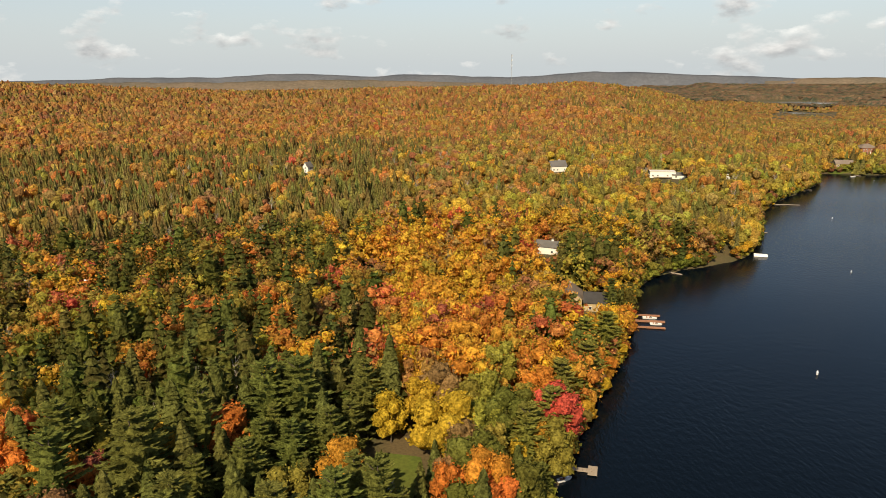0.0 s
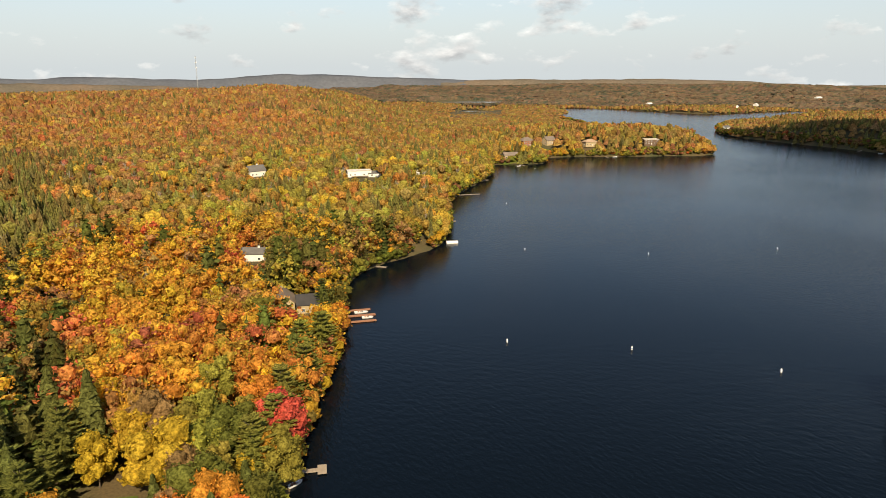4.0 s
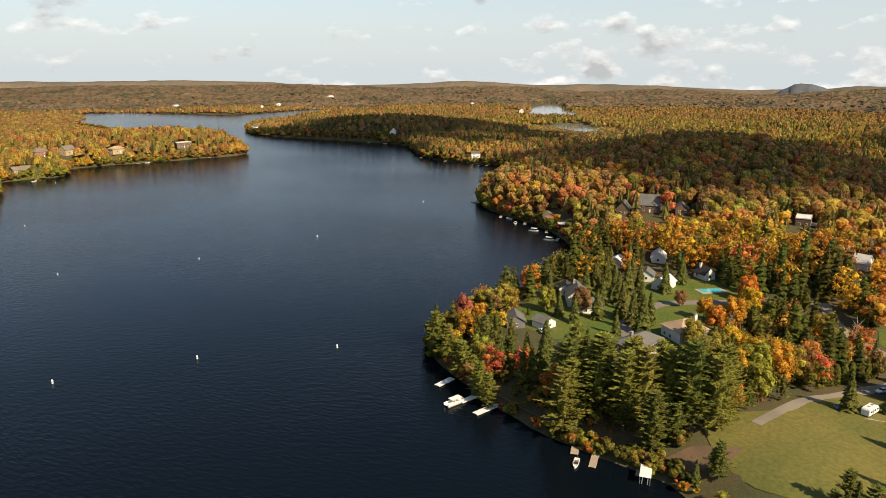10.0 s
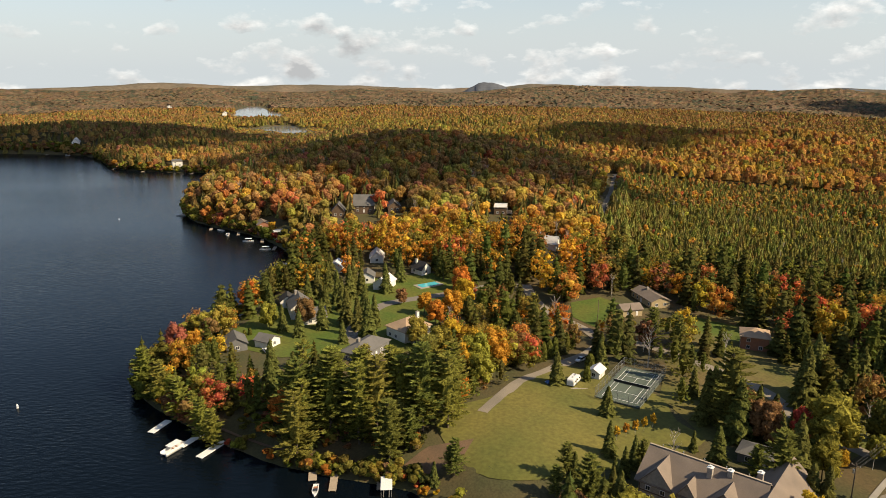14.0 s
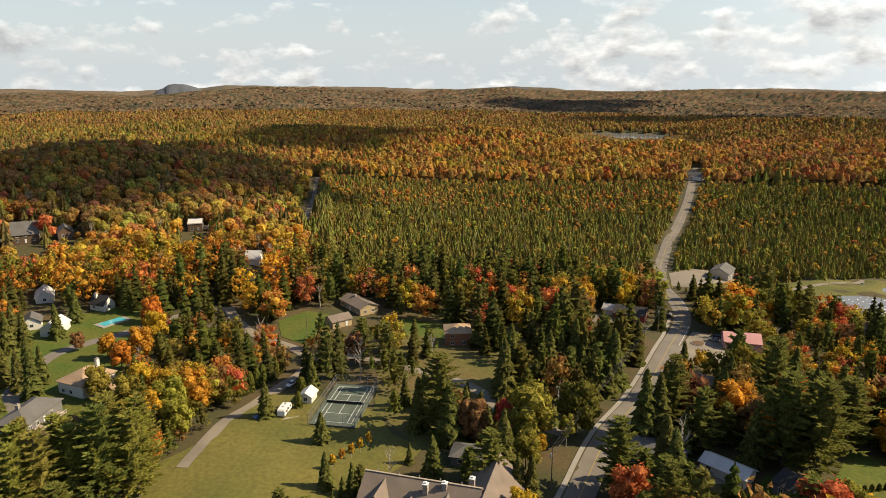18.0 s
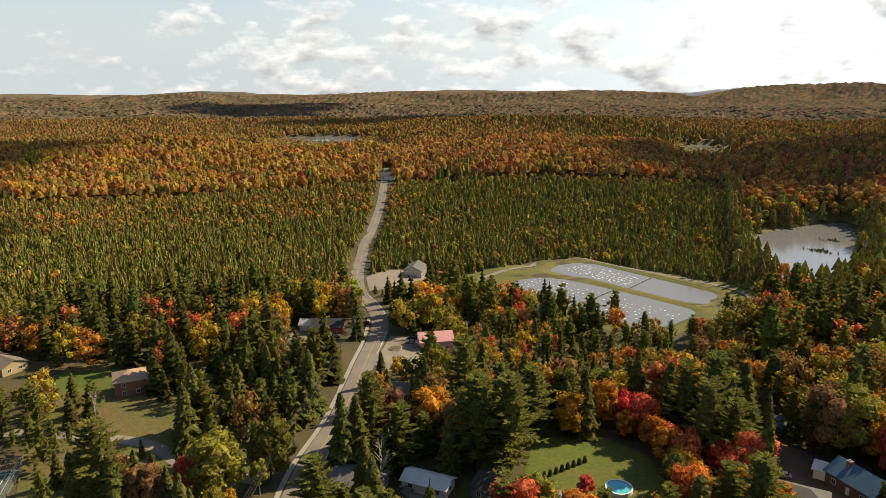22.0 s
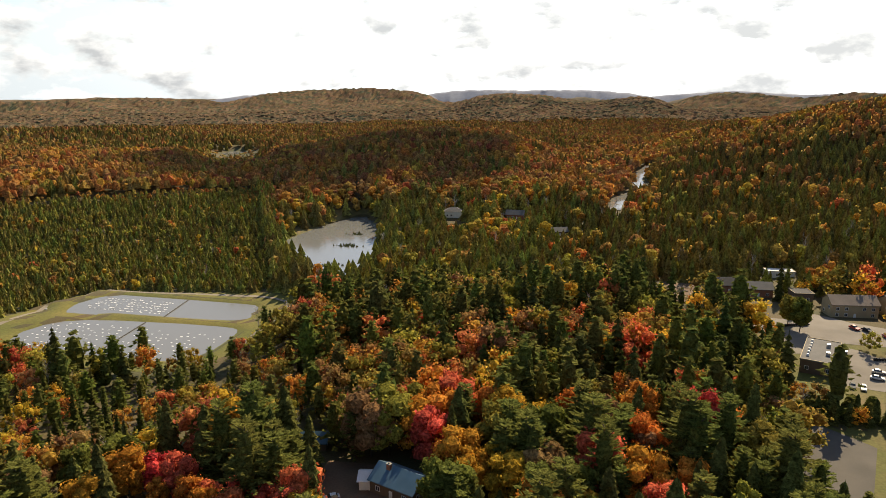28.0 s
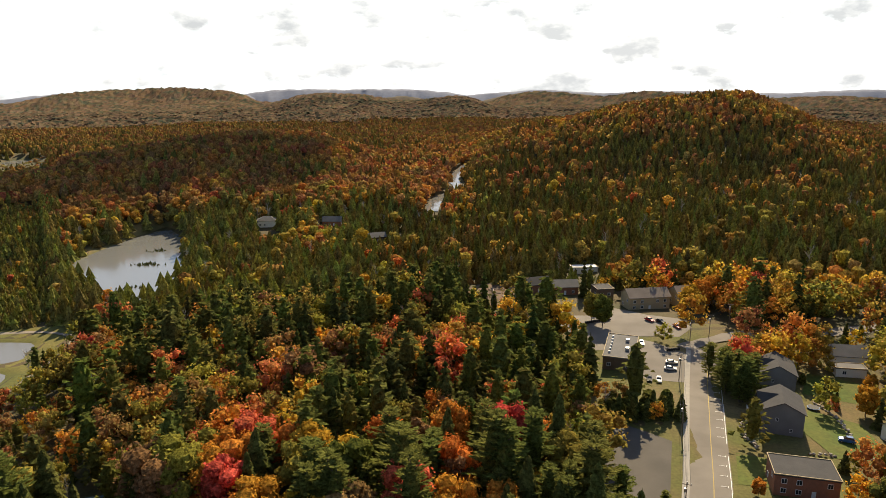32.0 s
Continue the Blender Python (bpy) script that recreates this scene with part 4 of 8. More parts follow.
def house(x, y, turn, w, d, wall_h, roof, rise, wall_mat, roof_mat, label, chimney=None, storeys=None, name="house", z=None, parent=None, clear=None, windows=True, porch=False, garage=0, view=None):
    """A building: walls with gable ends, a roof with overhang, windows, doors, a chimney."""
    ob = parent or base(name, x, y, turn, label, "house" if name == "house" else name.replace("_", " "), group="houses", z=z, clear=max(w, d) * 0.5 + 3 if clear is None else clear)
    reach = math.hypot(x, y)
    run = view if view is not None else (32 if reach < 430 else 28)
    if run:                                # trees cleared towards the camera, to keep the house in view
        CLEAR.append((np.array([(x, y), (x - x / reach * run, y - y / reach * run)]), w * 0.5 + 1.5))
    t = 0.0
    bm = solid([(0, 0, -1.5, w, d, wall_h + 1.5)])
    if roof == "gable":
        hull([(-w / 2, -d / 2, wall_h), (-w / 2, d / 2, wall_h), (-w / 2, 0, wall_h + rise), (w / 2, -d / 2, wall_h), (w / 2, d / 2, wall_h), (w / 2, 0, wall_h + rise)],
             [(0, 2, 1), (3, 4, 5), (0, 3, 5, 2), (1, 2, 5, 4)], bm)
    part("wall", bm, wall_mat, ob)
    if roof == "gable":
        part("roof", gable(w, d, wall_h, rise), roof_mat, ob)
    elif roof == "hip":
        part("roof", hip(w, d, wall_h, rise), roof_mat, ob)
    else:
        part("roof", solid([(0, 0, wall_h, w + 0.5, d + 0.5, 0.3)], 0.03), roof_mat, ob)
        part("parapet", solid([(0, -d / 2 - 0.15, wall_h + 0.3, w + 0.5, 0.2, 0.2), (0, d / 2 + 0.15, wall_h + 0.3, w + 0.5, 0.2, 0.2), (-w / 2 - 0.15, 0, wall_h + 0.3, 0.2, d + 0.1, 0.2), (w / 2 + 0.15, 0, wall_h + 0.3, 0.2, d + 0.1, 0.2)]), M_SIDING_T, ob)
    st = storeys or max(1, int(wall_h / 2.5))
    if windows:
        openings(ob, w - 1, 0, -d / 2 - 0.03, 0, st, True)
        openings(ob, w - 1, 0, d / 2 + 0.03, 180, st, True, 1)
        openings(ob, d - 1, -w / 2 - 0.03, 0, -90, st, False, 2)
        openings(ob, d - 1, w / 2 + 0.03, 0, 90, st, False, 3)
    for k in range(garage):
        share("garage_door", GARAGE_LEAF, ob, -w / 2 + 2 + 3 * k, -d / 2 - 0.06, 0.05)
    if chimney:
        cx, cy, mat = chimney
        ch = part("chimney", solid([(cx, cy, 0, 1.1, 0.9, wall_h + rise + 0.9)]), mat, ob)
        part("chimney_cap", solid([(cx, cy, wall_h + rise + 0.9, 1.3, 1.1, 0.15), (cx, cy, wall_h + rise + 1.05, 0.4, 0.4, 0.3)]), M_CONCRETE, ch)
    if porch:
        part("deck", solid([(0, -d / 2 - 1.6, 0.5, w * 0.7, 3.0, 0.15)] + [(w * 0.34 * k, -d / 2 - 3.0, -0.6, 0.15, 0.15, 1.1) for k in (-1, 0, 1)]), M_WOOD, ob)
        part("railing", solid([(0, -d / 2 - 3.05, 1.45, w * 0.7, 0.08, 0.08)] + [(w * 0.7 * (k / 8 - 0.5), -d / 2 - 3.05, 0.65, 0.06, 0.06, 0.8) for k in range(9)]), M_WHITE, ob)
    return ob


TYRE = mesh_of("tyre", rod((0, -0.11, 0), (0, 0.11, 0), 0.33, 12), M_BLACK)
RIM = mesh_of("rim", rod((0, -0.12, 0), (0, 0.12, 0), 0.19, 8), M_METAL)


def car(x, y, turn, colour, label, suv=False):
    """A parked car: body, cabin glass, lamps and wheels."""
    ob = base("car", x, y, turn, label, "car", "parked cars", clear=3)
    ob.matrix_basis = pose(x, y, gz(x, y) + 0.2, 0, 0, turn)
    h = 0.25 if suv else 0.0
    side = [(-2.2, 0.35), (-2.25, 0.75 + h), (-1.9, 0.92 + h), (-1.1, 0.97 + h), (1.0, 0.95 + h), (2.1, 0.72 + h), (2.25, 0.55), (2.2, 0.3)]
    bm = hull([(a, -0.88, b) for a, b in side] + [(a, 0.88, b) for a, b in side], [tuple(range(8)), tuple(range(15, 7, -1))] + [(i, (i + 1) % 8, 8 + (i + 1) % 8, 8 + i) for i in range(8)])
    bmesh.ops.bevel(bm, geom=bm.edges[:], offset=0.05, segments=1, affect="EDGES")
    part("body", bm, colour, ob)
    top = 1.42 + h * 1.4
    bm = hull([(-1.7 - h, -0.8, 0.92 + h), (0.95, -0.8, 0.92 + h), (0.95, 0.8, 0.92 + h), (-1.7 - h, 0.8, 0.92 + h), (-1.25 - h, -0.62, top), (0.25, -0.62, top), (0.25, 0.62, top), (-1.25 - h, 0.62, top)],
              [(0, 1, 5, 4), (1, 2, 6, 5), (2, 3, 7, 6), (3, 0, 4, 7), (4, 5, 6, 7)])
    part("window", bm, M_GLASS, ob, "dark window glass")
    part("roof", solid([(-0.5 - h / 2, 0, top - 0.01, 1.45 + h, 1.22, 0.05)], 0.02), colour, ob)
    for s in (-1, 1):
        part("headlight", solid([(2.16, s * 0.62, 0.58, 0.16, 0.36, 0.14)]), M_WHITE, ob)
        part("tail_light", solid([(-2.21, s * 0.66, 0.68, 0.08, 0.26, 0.16)]), M_RED, ob)
        for u in (-1.35, 1.35):
            wheel = share("wheel", TYRE, ob, u, s * 0.82, 0.33)
            share("rim", RIM, wheel, 0, s * 0.01, 0)
    return ob


def dock(x, y, turn, length, wide, label, mat=None, arm=0.0, z=0.35):
    """A pier: planked deck on posts, with an optional head across its end."""
    ob = base("dock", x, y, turn, label, "dock", "docks on the lake", z=0.0)
    n = max(4, int(length / 0.9))
    me = mesh_of("plank", solid([(0, 0, 0, length / n - 0.05, wide, 0.09)]), mat or M_WOOD)
    for i in range(n):
        share("plank", me, ob, (i + 0.5) * length / n, 0, z)
    part("beam", solid([(length / 2, s * wide * 0.4, z - 0.2, length, 0.12, 0.18) for s in (-1, 1)]), mat or M_WOOD, ob)
    for u in np.arange(1.0, length, 3.5):
        for s in (-1, 1):
            part("post", rod((u, s * wide * 0.46, -1.5), (u, s * wide * 0.46, z + 0.25), 0.07, 6), M_POLE, ob)
    if arm:
        part("platform", solid([(length - wide / 2 + 0.6, (k - 2) * arm / 5, z + 0.01, wide * 1.5, arm / 5 - 0.05, 0.12) for k in range(5)]), mat or M_WOOD, ob)
    return ob


def boat(x, y, turn, length, label, canopy=False, pontoon=False, z=0.0):
    """A moored boat: hull with a pointed bow, deck well, seats, motor."""
    ob = base("boat", x, y, turn, label, "boat", "moored boats", z=z)
    L, W = length, length * 0.34
    if pontoon:
        for s in (-1, 1):
            part("pontoon", rod((-L / 2, s * W * 0.38, 0.15), (L / 2, s * W * 0.38, 0.15), 0.3, 8), M_METAL, ob)
        part("deck", solid([(0, 0, 0.45, L, W, 0.12)], 0.02), M_WHITE, ob)
        part("railing", solid([(0, s * W * 0.48, 0.57, L, 0.05, 0.65) for s in (-1, 1)] + [(-L / 2 + 0.05, 0, 0.57, 0.05, W, 0.65)]), M_WHITE, ob)
    else:
        out = [(-0.5, -0.42), (0.12, -0.5), (0.36, -0.3), (0.5, 0.0), (0.36, 0.3), (0.12, 0.5), (-0.5, 0.42)]
        inner = [(a * 0.86, b * 0.78) for a, b in out]
        n = 7
        pts = [(a * L * 0.93, b * W * 0.7, -0.15) for a, b in out] + [(a * L, b * W, 0.62) for a, b in out] + [(a * L, b * W, 0.62) for a, b in inner] + [(a * L, b * W, 0.25) for a, b in inner]
        fs = [tuple(range(n))[::-1], tuple(range(3 * n, 4 * n))]
        for r in range(3):
            fs += [(r * n + i, r * n + (i + 1) % n, (r + 1) * n + (i + 1) % n, (r + 1) * n + i) for i in range(n)]
        part("body", hull(pts, fs), M_WHITE, ob, "white boat hull")
        part("windscreen", hull([(L * 0.12, -W * 0.34, 0.6), (L * 0.12, W * 0.34, 0.6), (L * 0.03, W * 0.3, 0.95), (L * 0.03, -W * 0.3, 0.95), (L * 0.14, -W * 0.34, 0.6), (L * 0.14, W * 0.34, 0.6)], [(0, 1, 2, 3), (4, 3, 2, 5)]), M_GLASS, ob)
    part("seat", solid([(-L * 0.2, 0, 0.3, 0.5, W * 0.6, 0.4), (-L * 0.02, 0, 0.3, 0.45, W * 0.5, 0.4)], 0.04), M_WOOD_RED, ob)
    part("motor", solid([(-L * 0.53, 0, 0.1, 0.35, 0.35, 0.9)], 0.06), M_BLACK, ob)
    if canopy:
        part("canopy", solid([(-L * 0.05, 0, 2.0, L * 0.6, W * 0.95, 0.12)], 0.05), M_WHITE, ob)
        for u in (-0.3, 0.2):
            for s in (-1, 1):
                part("pole", rod((L * u, s * W * 0.42, 0.5), (L * u, s * W * 0.42, 2.0), 0.03, 5), M_METAL, ob)
    return ob


def pole(x, y, h, turn=0, arm=True, lamp=False, label="weathered wooden utility pole with a cross-arm"):
    ob = base("utility_pole", x, y, turn, label, "utility pole", "utility poles", clear=1.5)
    part("pole", rod((0, 0, -0.5), (0, 0, h), 0.16, 8, r2=0.11), M_POLE, ob)
    if arm:
        part("cross_arm", solid([(0, 0, h - 0.7, 2.2, 0.12, 0.14)]), M_POLE, ob)
        for u in (-0.95, 0, 0.95):
            part("insulator", rod((u, 0, h - 0.56), (u, 0, h - 0.3), 0.05, 6), M_WHITE, ob)
        part("transformer", rod((0.3, 0.15, h - 2.6), (0.3, 0.15, h - 1.6), 0.25, 8), M_METAL, ob)
    if lamp:
        part("lamp_arm", rod((0, 0, h - 1.6), (0, -1.8, h - 1.2), 0.05, 5), M_METAL, ob)
        part("lamp_head", solid([(0, -2.0, h - 1.25, 0.25, 0.6, 0.15)], 0.03), M_WHITE, ob)
    return ob


def wires(points, label, drops=((0, 0), (0.9, 0), (-0.9, 0), (0, -1.4)), sag=0.8):
    """Cables hung between pole tops."""
    ob = tagged(new("power_line"), label, "power line")
    for du, dz in drops:
        bm = bmesh.new()
        for (x0, y0, z0), (x1, y1, z1) in zip(points[:-1], points[1:]):
            last = None
            for i in range(7):
                s = i / 6
                p = Vector((x0 + (x1 - x0) * s + du, y0 + (y1 - y0) * s, z0 + (z1 - z0) * s + dz - sag * 4 * s * (1 - s)))
                if last is not None:
                    rod(last, p, 0.03, 3, bm)
                last = p
        part("cable", bm, M_WIRE, ob)
    return ob

# ---- roads and open ground ----
MAIN_ROAD = [(128, -52), (150, -71), (165, -85), (187, -105), (209, -130), (250, -170), (285, -199), (321, -214), (358, -236), (427, -288), (492, -343), (563, -402), (616, -444), (660, -480)]
strip("road", MAIN_ROAD, 3.7, M_ASPHALT, "pale worn asphalt main road through the woods", clear=3.6)
strip("road_line", MAIN_ROAD, 0.10, M_YELLOW, "yellow centre line on the asphalt", 0.20, 0.0, category="road marking")
strip("road_line", MAIN_ROAD[:8], 0.07, M_WHITE, "white edge line on the asphalt", 0.20, 3.0, category="road marking")
strip("pavement", MAIN_ROAD[:7], 0.7, M_CONCRETE, "pale concrete pavement beside the main road", 0.24, -4.7, category="pavement")
strip("road_side", [(522, -56), (560, -61), (630, -74), (680, -82), (735, -92)], 3.0, M_GRAVEL, "pale side road cut through the woods", clear=3.0)
VILLAGE_ROAD = [(-20, -190), (-28, -206), (-36.2, -226), (-47.4, -258), (-59.6, -292), (-70, -320)]
strip("road", VILLAGE_ROAD, 5.2, M_ASPHALT, "worn asphalt village street with parking bays", clear=5.0)
strip("road", [(-62, -322), (-72, -328), (-88, -331), (-120, -334), (-170, -345)], 4.0, M_ASPHALT, "asphalt cross street between the trees", 0.18, clear=2.0)
strip("road_line", VILLAGE_ROAD, 0.10, M_YELLOW, "yellow centre line of the village street", 0.21, 0.6, category="road marking")
strip("road_line", VILLAGE_ROAD, 0.07, M_WHITE, "white line along the parking bays", 0.21, 4.9, category="road marking")
strip("pavement", VILLAGE_ROAD, 0.9, M_CONCRETE, "pale concrete pavement beside the village street", 0.26, -6.1, category="pavement")
strip("driveway", [(202, 10), (223, 1), (235, -8), (249, -17), (258, -25), (270, -30), (284, -26), (300, -14), (318, -6), (335, -2)], 2.4, M_GRAVEL, "gravel drive across the lawn", 0.21, clear=2.0)
strip("driveway", [(252, 62), (268, 66), (290, 63), (304, 56), (318, 36), (330, 20), (334, 0)], 2.8, M_ASPHALT, "pale lane between the lakeside houses", 0.17, clear=2.0)
strip("driveway", [(192, -93), (201, -87), (212, -82), (228, -79), (245, -66), (262, -52), (272, -40)], 2.2, M_GRAVEL, "shaded gravel lane under the trees", 0.17, clear=1.5)
strip("path", [(214, 122), (198, 98), (184, 71), (179, 52), (177, 36)], 0.7, M_DIRT, "narrow trodden path along the shore", 0.14, category="path", clear=1.2)
drape("lawn", smooth_line([(206, 19), (215, 7), (232, -4), (245, -14), (236, -30), (222, -44), (206, -46), (196, -52), (186, -40), (176, -20), (168, -4), (168, 7), (177, 16), (189, 22), (198, 24)], 3), M_DRY, "sunlit yellowing lawn behind the beach", 0.17, clear=True)
drape("lawn", [(240, 66), (236, 84), (246, 106), (262, 112), (284, 106), (304, 98), (324, 84), (340, 66), (348, 44), (338, 26), (318, 22), (296, 30), (278, 34), (262, 32), (246, 44)], M_LAWN, "green lawns between the lakeside houses", 0.13)
drape("lawn", [(286, -66), (300, -62), (306, -74), (296, -88), (282, -98), (276, -84)], M_LAWN, "green lawn beside the brick house", 0.13)
drape("lawn", [(288, -30), (298, -22), (316, -22), (326, -36), (318, -44), (300, -38)], M_LAWN, "mown grass by the bungalow", 0.13)
drape("lawn", [(116, -146), (128, -140), (148, -146), (160, -164), (148, -180), (132, -178), (118, -168)], M_LAWN, "bright green back lawn with a hedge", 0.13)
drape("lawn", [(196, -52), (222, -44), (246, -50), (268, -58), (300, -60), (312, -90), (300, -120), (272, -132), (240, -128), (212, -112), (186, -84)], M_GARDEN, "rough shaded grass under scattered spruces", 0.08, 6, clear=False)
drape("lawn", [(140, -132), (150, -124), (156, -132), (148, -142)], M_LAWN, "green garden beside a swimming pool", 0.13)
drape("lawn", [(-44, -228), (-52, -226), (-58, -240), (-50, -244)], M_LAWN, "green grass verge beside the street", 0.13)
drape("lawn", [(-76, -240), (-92, -236), (-96, -262), (-84, -270), (-74, -256)], M_LAWN, "green lawn behind the grey houses", 0.13)
drape("lawn", [(-88, -282), (-104, -276), (-112, -290), (-98, -298)], M_LAWN, "garden lawn with shrubs", 0.13)
drape("lawn", [(-24, 146), (-12, 142), (-4, 150), (-6, 162), (-16, 164), (-24, 156)], M_LAWN, "green lawn among the shore trees", 0.13)
drape("lawn", [(375, 678), (420, 676), (430, 684), (395, 700), (372, 694)], M_LAWN, "green lawn at the far lakeshore", 0.2, 6)
drape("lawn", [(-24, -206), (-60, -214), (-108, -222), (-124, -270), (-122, -318), (-96, -342), (-40, -350), (-14, -344), (-18, -300), (-8, -262)], M_GARDEN, "rough grass and verges between the village plots", 0.07, 6, clear=False)
drape("parking_lot", [(-40, -296), (-60, -290), (-65, -312), (-52, -328), (-36, -338), (-22, -336), (-25, -322), (-34, -322)], M_ASPHALT, "pale asphalt car park by the flat-roofed building", 0.14, category="car park")
drape("parking_lot", [(-26, -336), (-64, -332), (-72, -340), (-70, -352), (-58, -358), (-46, -372), (-34, -360), (-20, -362), (-14, -350)], M_ASPHALT, "asphalt yard before the apartment blocks", 0.15, category="car park")
drape("parking_lot", [(-6, -222), (-24, -221), (-34, -250), (-21, -262), (-14, -244)], M_OLD_ASPHALT, "empty worn asphalt lot beside the street", 0.13, category="car park")
drape("parking_lot", [(244, -170), (262, -188), (252, -198), (236, -184), (222, -170), (228, -158), (238, -162)], M_GRAVEL, "gravel forecourt of the red-roofed shop", 0.14, category="car park")
drape("parking_lot", [(326, -222), (352, -238), (362, -262), (350, -282), (334, -286), (328, -262), (318, -240)], M_GRAVEL, "gravel yard round the barn", 0.13, category="yard")
drape("field", [(316, -226), (326, -240), (330, -262), (320, -272), (306, -250), (304, -226)], M_DRY, "dry grass field beside the yard", 0.14)
drape("parking_lot", [(270, -158), (288, -150), (296, -166), (286, -178), (276, -174)], M_ASPHALT, "small asphalt yard before the maroon house", 0.13, category="yard")
drape("yard", [(166, -126), (160, -134), (154, -126), (158, -118), (164, -118)], M_GRAVEL, "gravel yard cluttered with sheds", 0.13, category="yard")
drape("dam", [(328, -288), (326, -372), (316, -384), (208, -386), (190, -372), (184, -320), (188, -292), (206, -280), (240, -276), (310, -278)], M_DRY, "grassy levelled banks round the basins", 0.10, clear=True)
strip("driveway", [(316, -290), (320, -330), (316, -372), (250, -379), (204, -376), (192, -350), (190, -310)], 1.6, M_GRAVEL, "gravel track on the basin bank", 0.18)
drape("yard", [(80, -190), (100, -186), (112, -200), (112, -214), (96, -214), (82, -206)], M_DIRT, "bare yard round the blue-roofed house", 0.13, category="yard")
drape("clearing", [(12, -376), (-4, -384), (-8, -408), (8, -420), (22, -404)], M_DIRT, "bare earth clearing with felled wood", 0.13)
drape("clearing", [(-50, 380), (-62, 386), (-58, 402), (-48, 398)], M_ASPHALT, "short stretch of pale road between trees", 0.14)
drape("clearing", [(-42, 312), (-26, 312), (-24, 326), (-40, 328)], M_STONE, "pale rocky outcrop in the maple wood", 0.2)
drape("beach", [(172, 22), (178, 14), (186, 12), (182, 24), (176, 30)], M_DIRT, "small brown beach strewn with orange leaves", 0.20)
for k in range(16):
    u = k / 15
    px, py = -40.5 - 24.5 * u, -228 - 68 * u
    if 4 < k < 15 or k < 4:
        ob = base("bay_line", px + 0.2, py, -17, "white parking bay mark on the street", "road marking", "bay marks")
        ob.matrix_basis = pose(-38.6 - 27 * u - 1.4, -227 - 76 * u, gz(-37 - 27 * u, -227 - 76 * u) + 0.23, 0, 0, -17)
        part("paint", solid([(0, 0, 0, 2.0, 0.12, 0.01), (-0.9, 0, 0.001, 0.12, 0.7, 0.01)]), M_WHITE, ob)

water_river = strip("water_river", RIVER, 5.5, M_POND, "shining river winding through the woods", 0.5, category="water", clear=2.5)

# ---- lakeside houses on the spit ----
house(284, 92, 25, 13, 9, 4.6, "gable", 3.6, M_SIDING_W, M_ROOF_GREY, "white cottage with a grey shingle gable roof", (4, 1, M_STONE))
house(277, 84, 115, 9, 8, 3.0, "gable", 3.0, M_SIDING_W, M_ROOF_GREY, "grey-roofed garage wing beside the cottage")
house(292, 100, 20, 7, 6, 3.0, "gable", 2.2, M_SIDING_W, M_ROOF_DARK, "small white shed with a dark roof", name="shed")
house(248, 93, 70, 6.5, 6.5, 2.8, "gable", 1.6, M_SIDING_W, M_ROOF_GREY, "white garage with an open dark doorway", name="garage")
house(245, 104, 30, 9, 7, 3.0, "gable", 2.2, M_SIDING_G, M_ROOF_GREY, "low grey-roofed cottage behind the pines", view=8)
house(244, 55, -22, 17, 9, 3.4, "hip", 2.6, M_SIDING_G, M_ROOF_GREY, "long grey bungalow with a stone chimney", (-3, 1, M_STONE), porch=True)
house(266, 43, -40, 13, 11, 4.4, "hip", 3.4, M_SIDING_W, M_ROOF_TAN, "white house with a tan hipped roof", (4.6, 0, M_SIDING_W), porch=True)
house(259, 37, -40, 6, 6, 3.0, "hip", 2.0, M_SIDING_T, M_ROOF_TAN, "tan-roofed side wing of the white house")
house(325, 64, -15, 10, 7, 3.2, "gable", 2.4, M_SIDING_W, M_ROOF_WHITE, "white pool house with a pale flat-pitched roof")
house(333, 74, 10, 8, 7, 3.0, "gable", 2.2, M_SIDING_W, M_ROOF_GREY, "grey-roofed house among the spruces")
house(348, 50, 50, 8, 6, 3.0, "gable", 3.2, M_SIDING_W, M_ROOF_DARK, "white steep-roofed house behind the pool", (2, 1, M_SIDING_W))
house(366, 76, 10, 11, 7, 2.8, "gable", 3.0, M_SIDING_W, M_ROOF_WHITE, "white house under orange maples")
house(344, 92, 0, 8, 7, 3.0, "gable", 2.0, M_SIDING_W, M_ROOF_WHITE, "small pale cottage behind the spruces")
house(449, 118, 10, 10, 8, 4.0, "gable", 4.5, M_SIDING_B, M_ROOF_GREY, "dark steep-roofed chalet at the hill foot")
house(457, 103, 100, 13, 10, 5.0, "gable", 6.0, M_SIDING_B, M_ROOF_GREY, "tall grey chalet at the foot of the hill")
house(460, 84, 15, 12, 8, 3.4, "gable", 3.0, M_SIDING_B, M_ROOF_GREY, "grey-roofed house under the wooded hill", view=8)
house(426, 150, 30, 12, 7, 3.2, "flat", 0.6, M_SIDING_W, M_ROOF_WHITE, "pale flat-roofed lakeside cottage")
house(440, 166, 30, 10, 8, 5.2, "gable", 2.0, M_BRICK, M_ROOF_BROWN, "brown lakeside house by a crimson tree")
house(454, 14, 0, 15, 8, 4.5, "flat", 0.6, M_SIDING_B, M_ROOF_WHITE, "hillside house with a white flat roof", porch=True)
house(391, -16, 70, 7, 6, 3.5, "gable", 3.4, M_SIDING_W, M_ROOF_WHITE, "white steep-gabled house among yellow trees")
house(324, -58, 20, 18, 9, 3.2, "gable", 1.8, M_SIDING_T, M_ROOF_BROWN, "long tan-roofed bungalow on a green lawn", (3, 0, M_STONE))
house(306, -46, 110, 9, 7, 2.9, "gable", 1.6, M_SIDING_T, M_ROOF_BROWN, "brown-roofed garage beside the bungalow", view=6, clear=5)
house(379, -75, 15, 13, 8, 3.2, "gable", 2.2, M_SIDING_B, M_ROOF_DARK, "dark-roofed house behind an orange maple", view=0, clear=6)
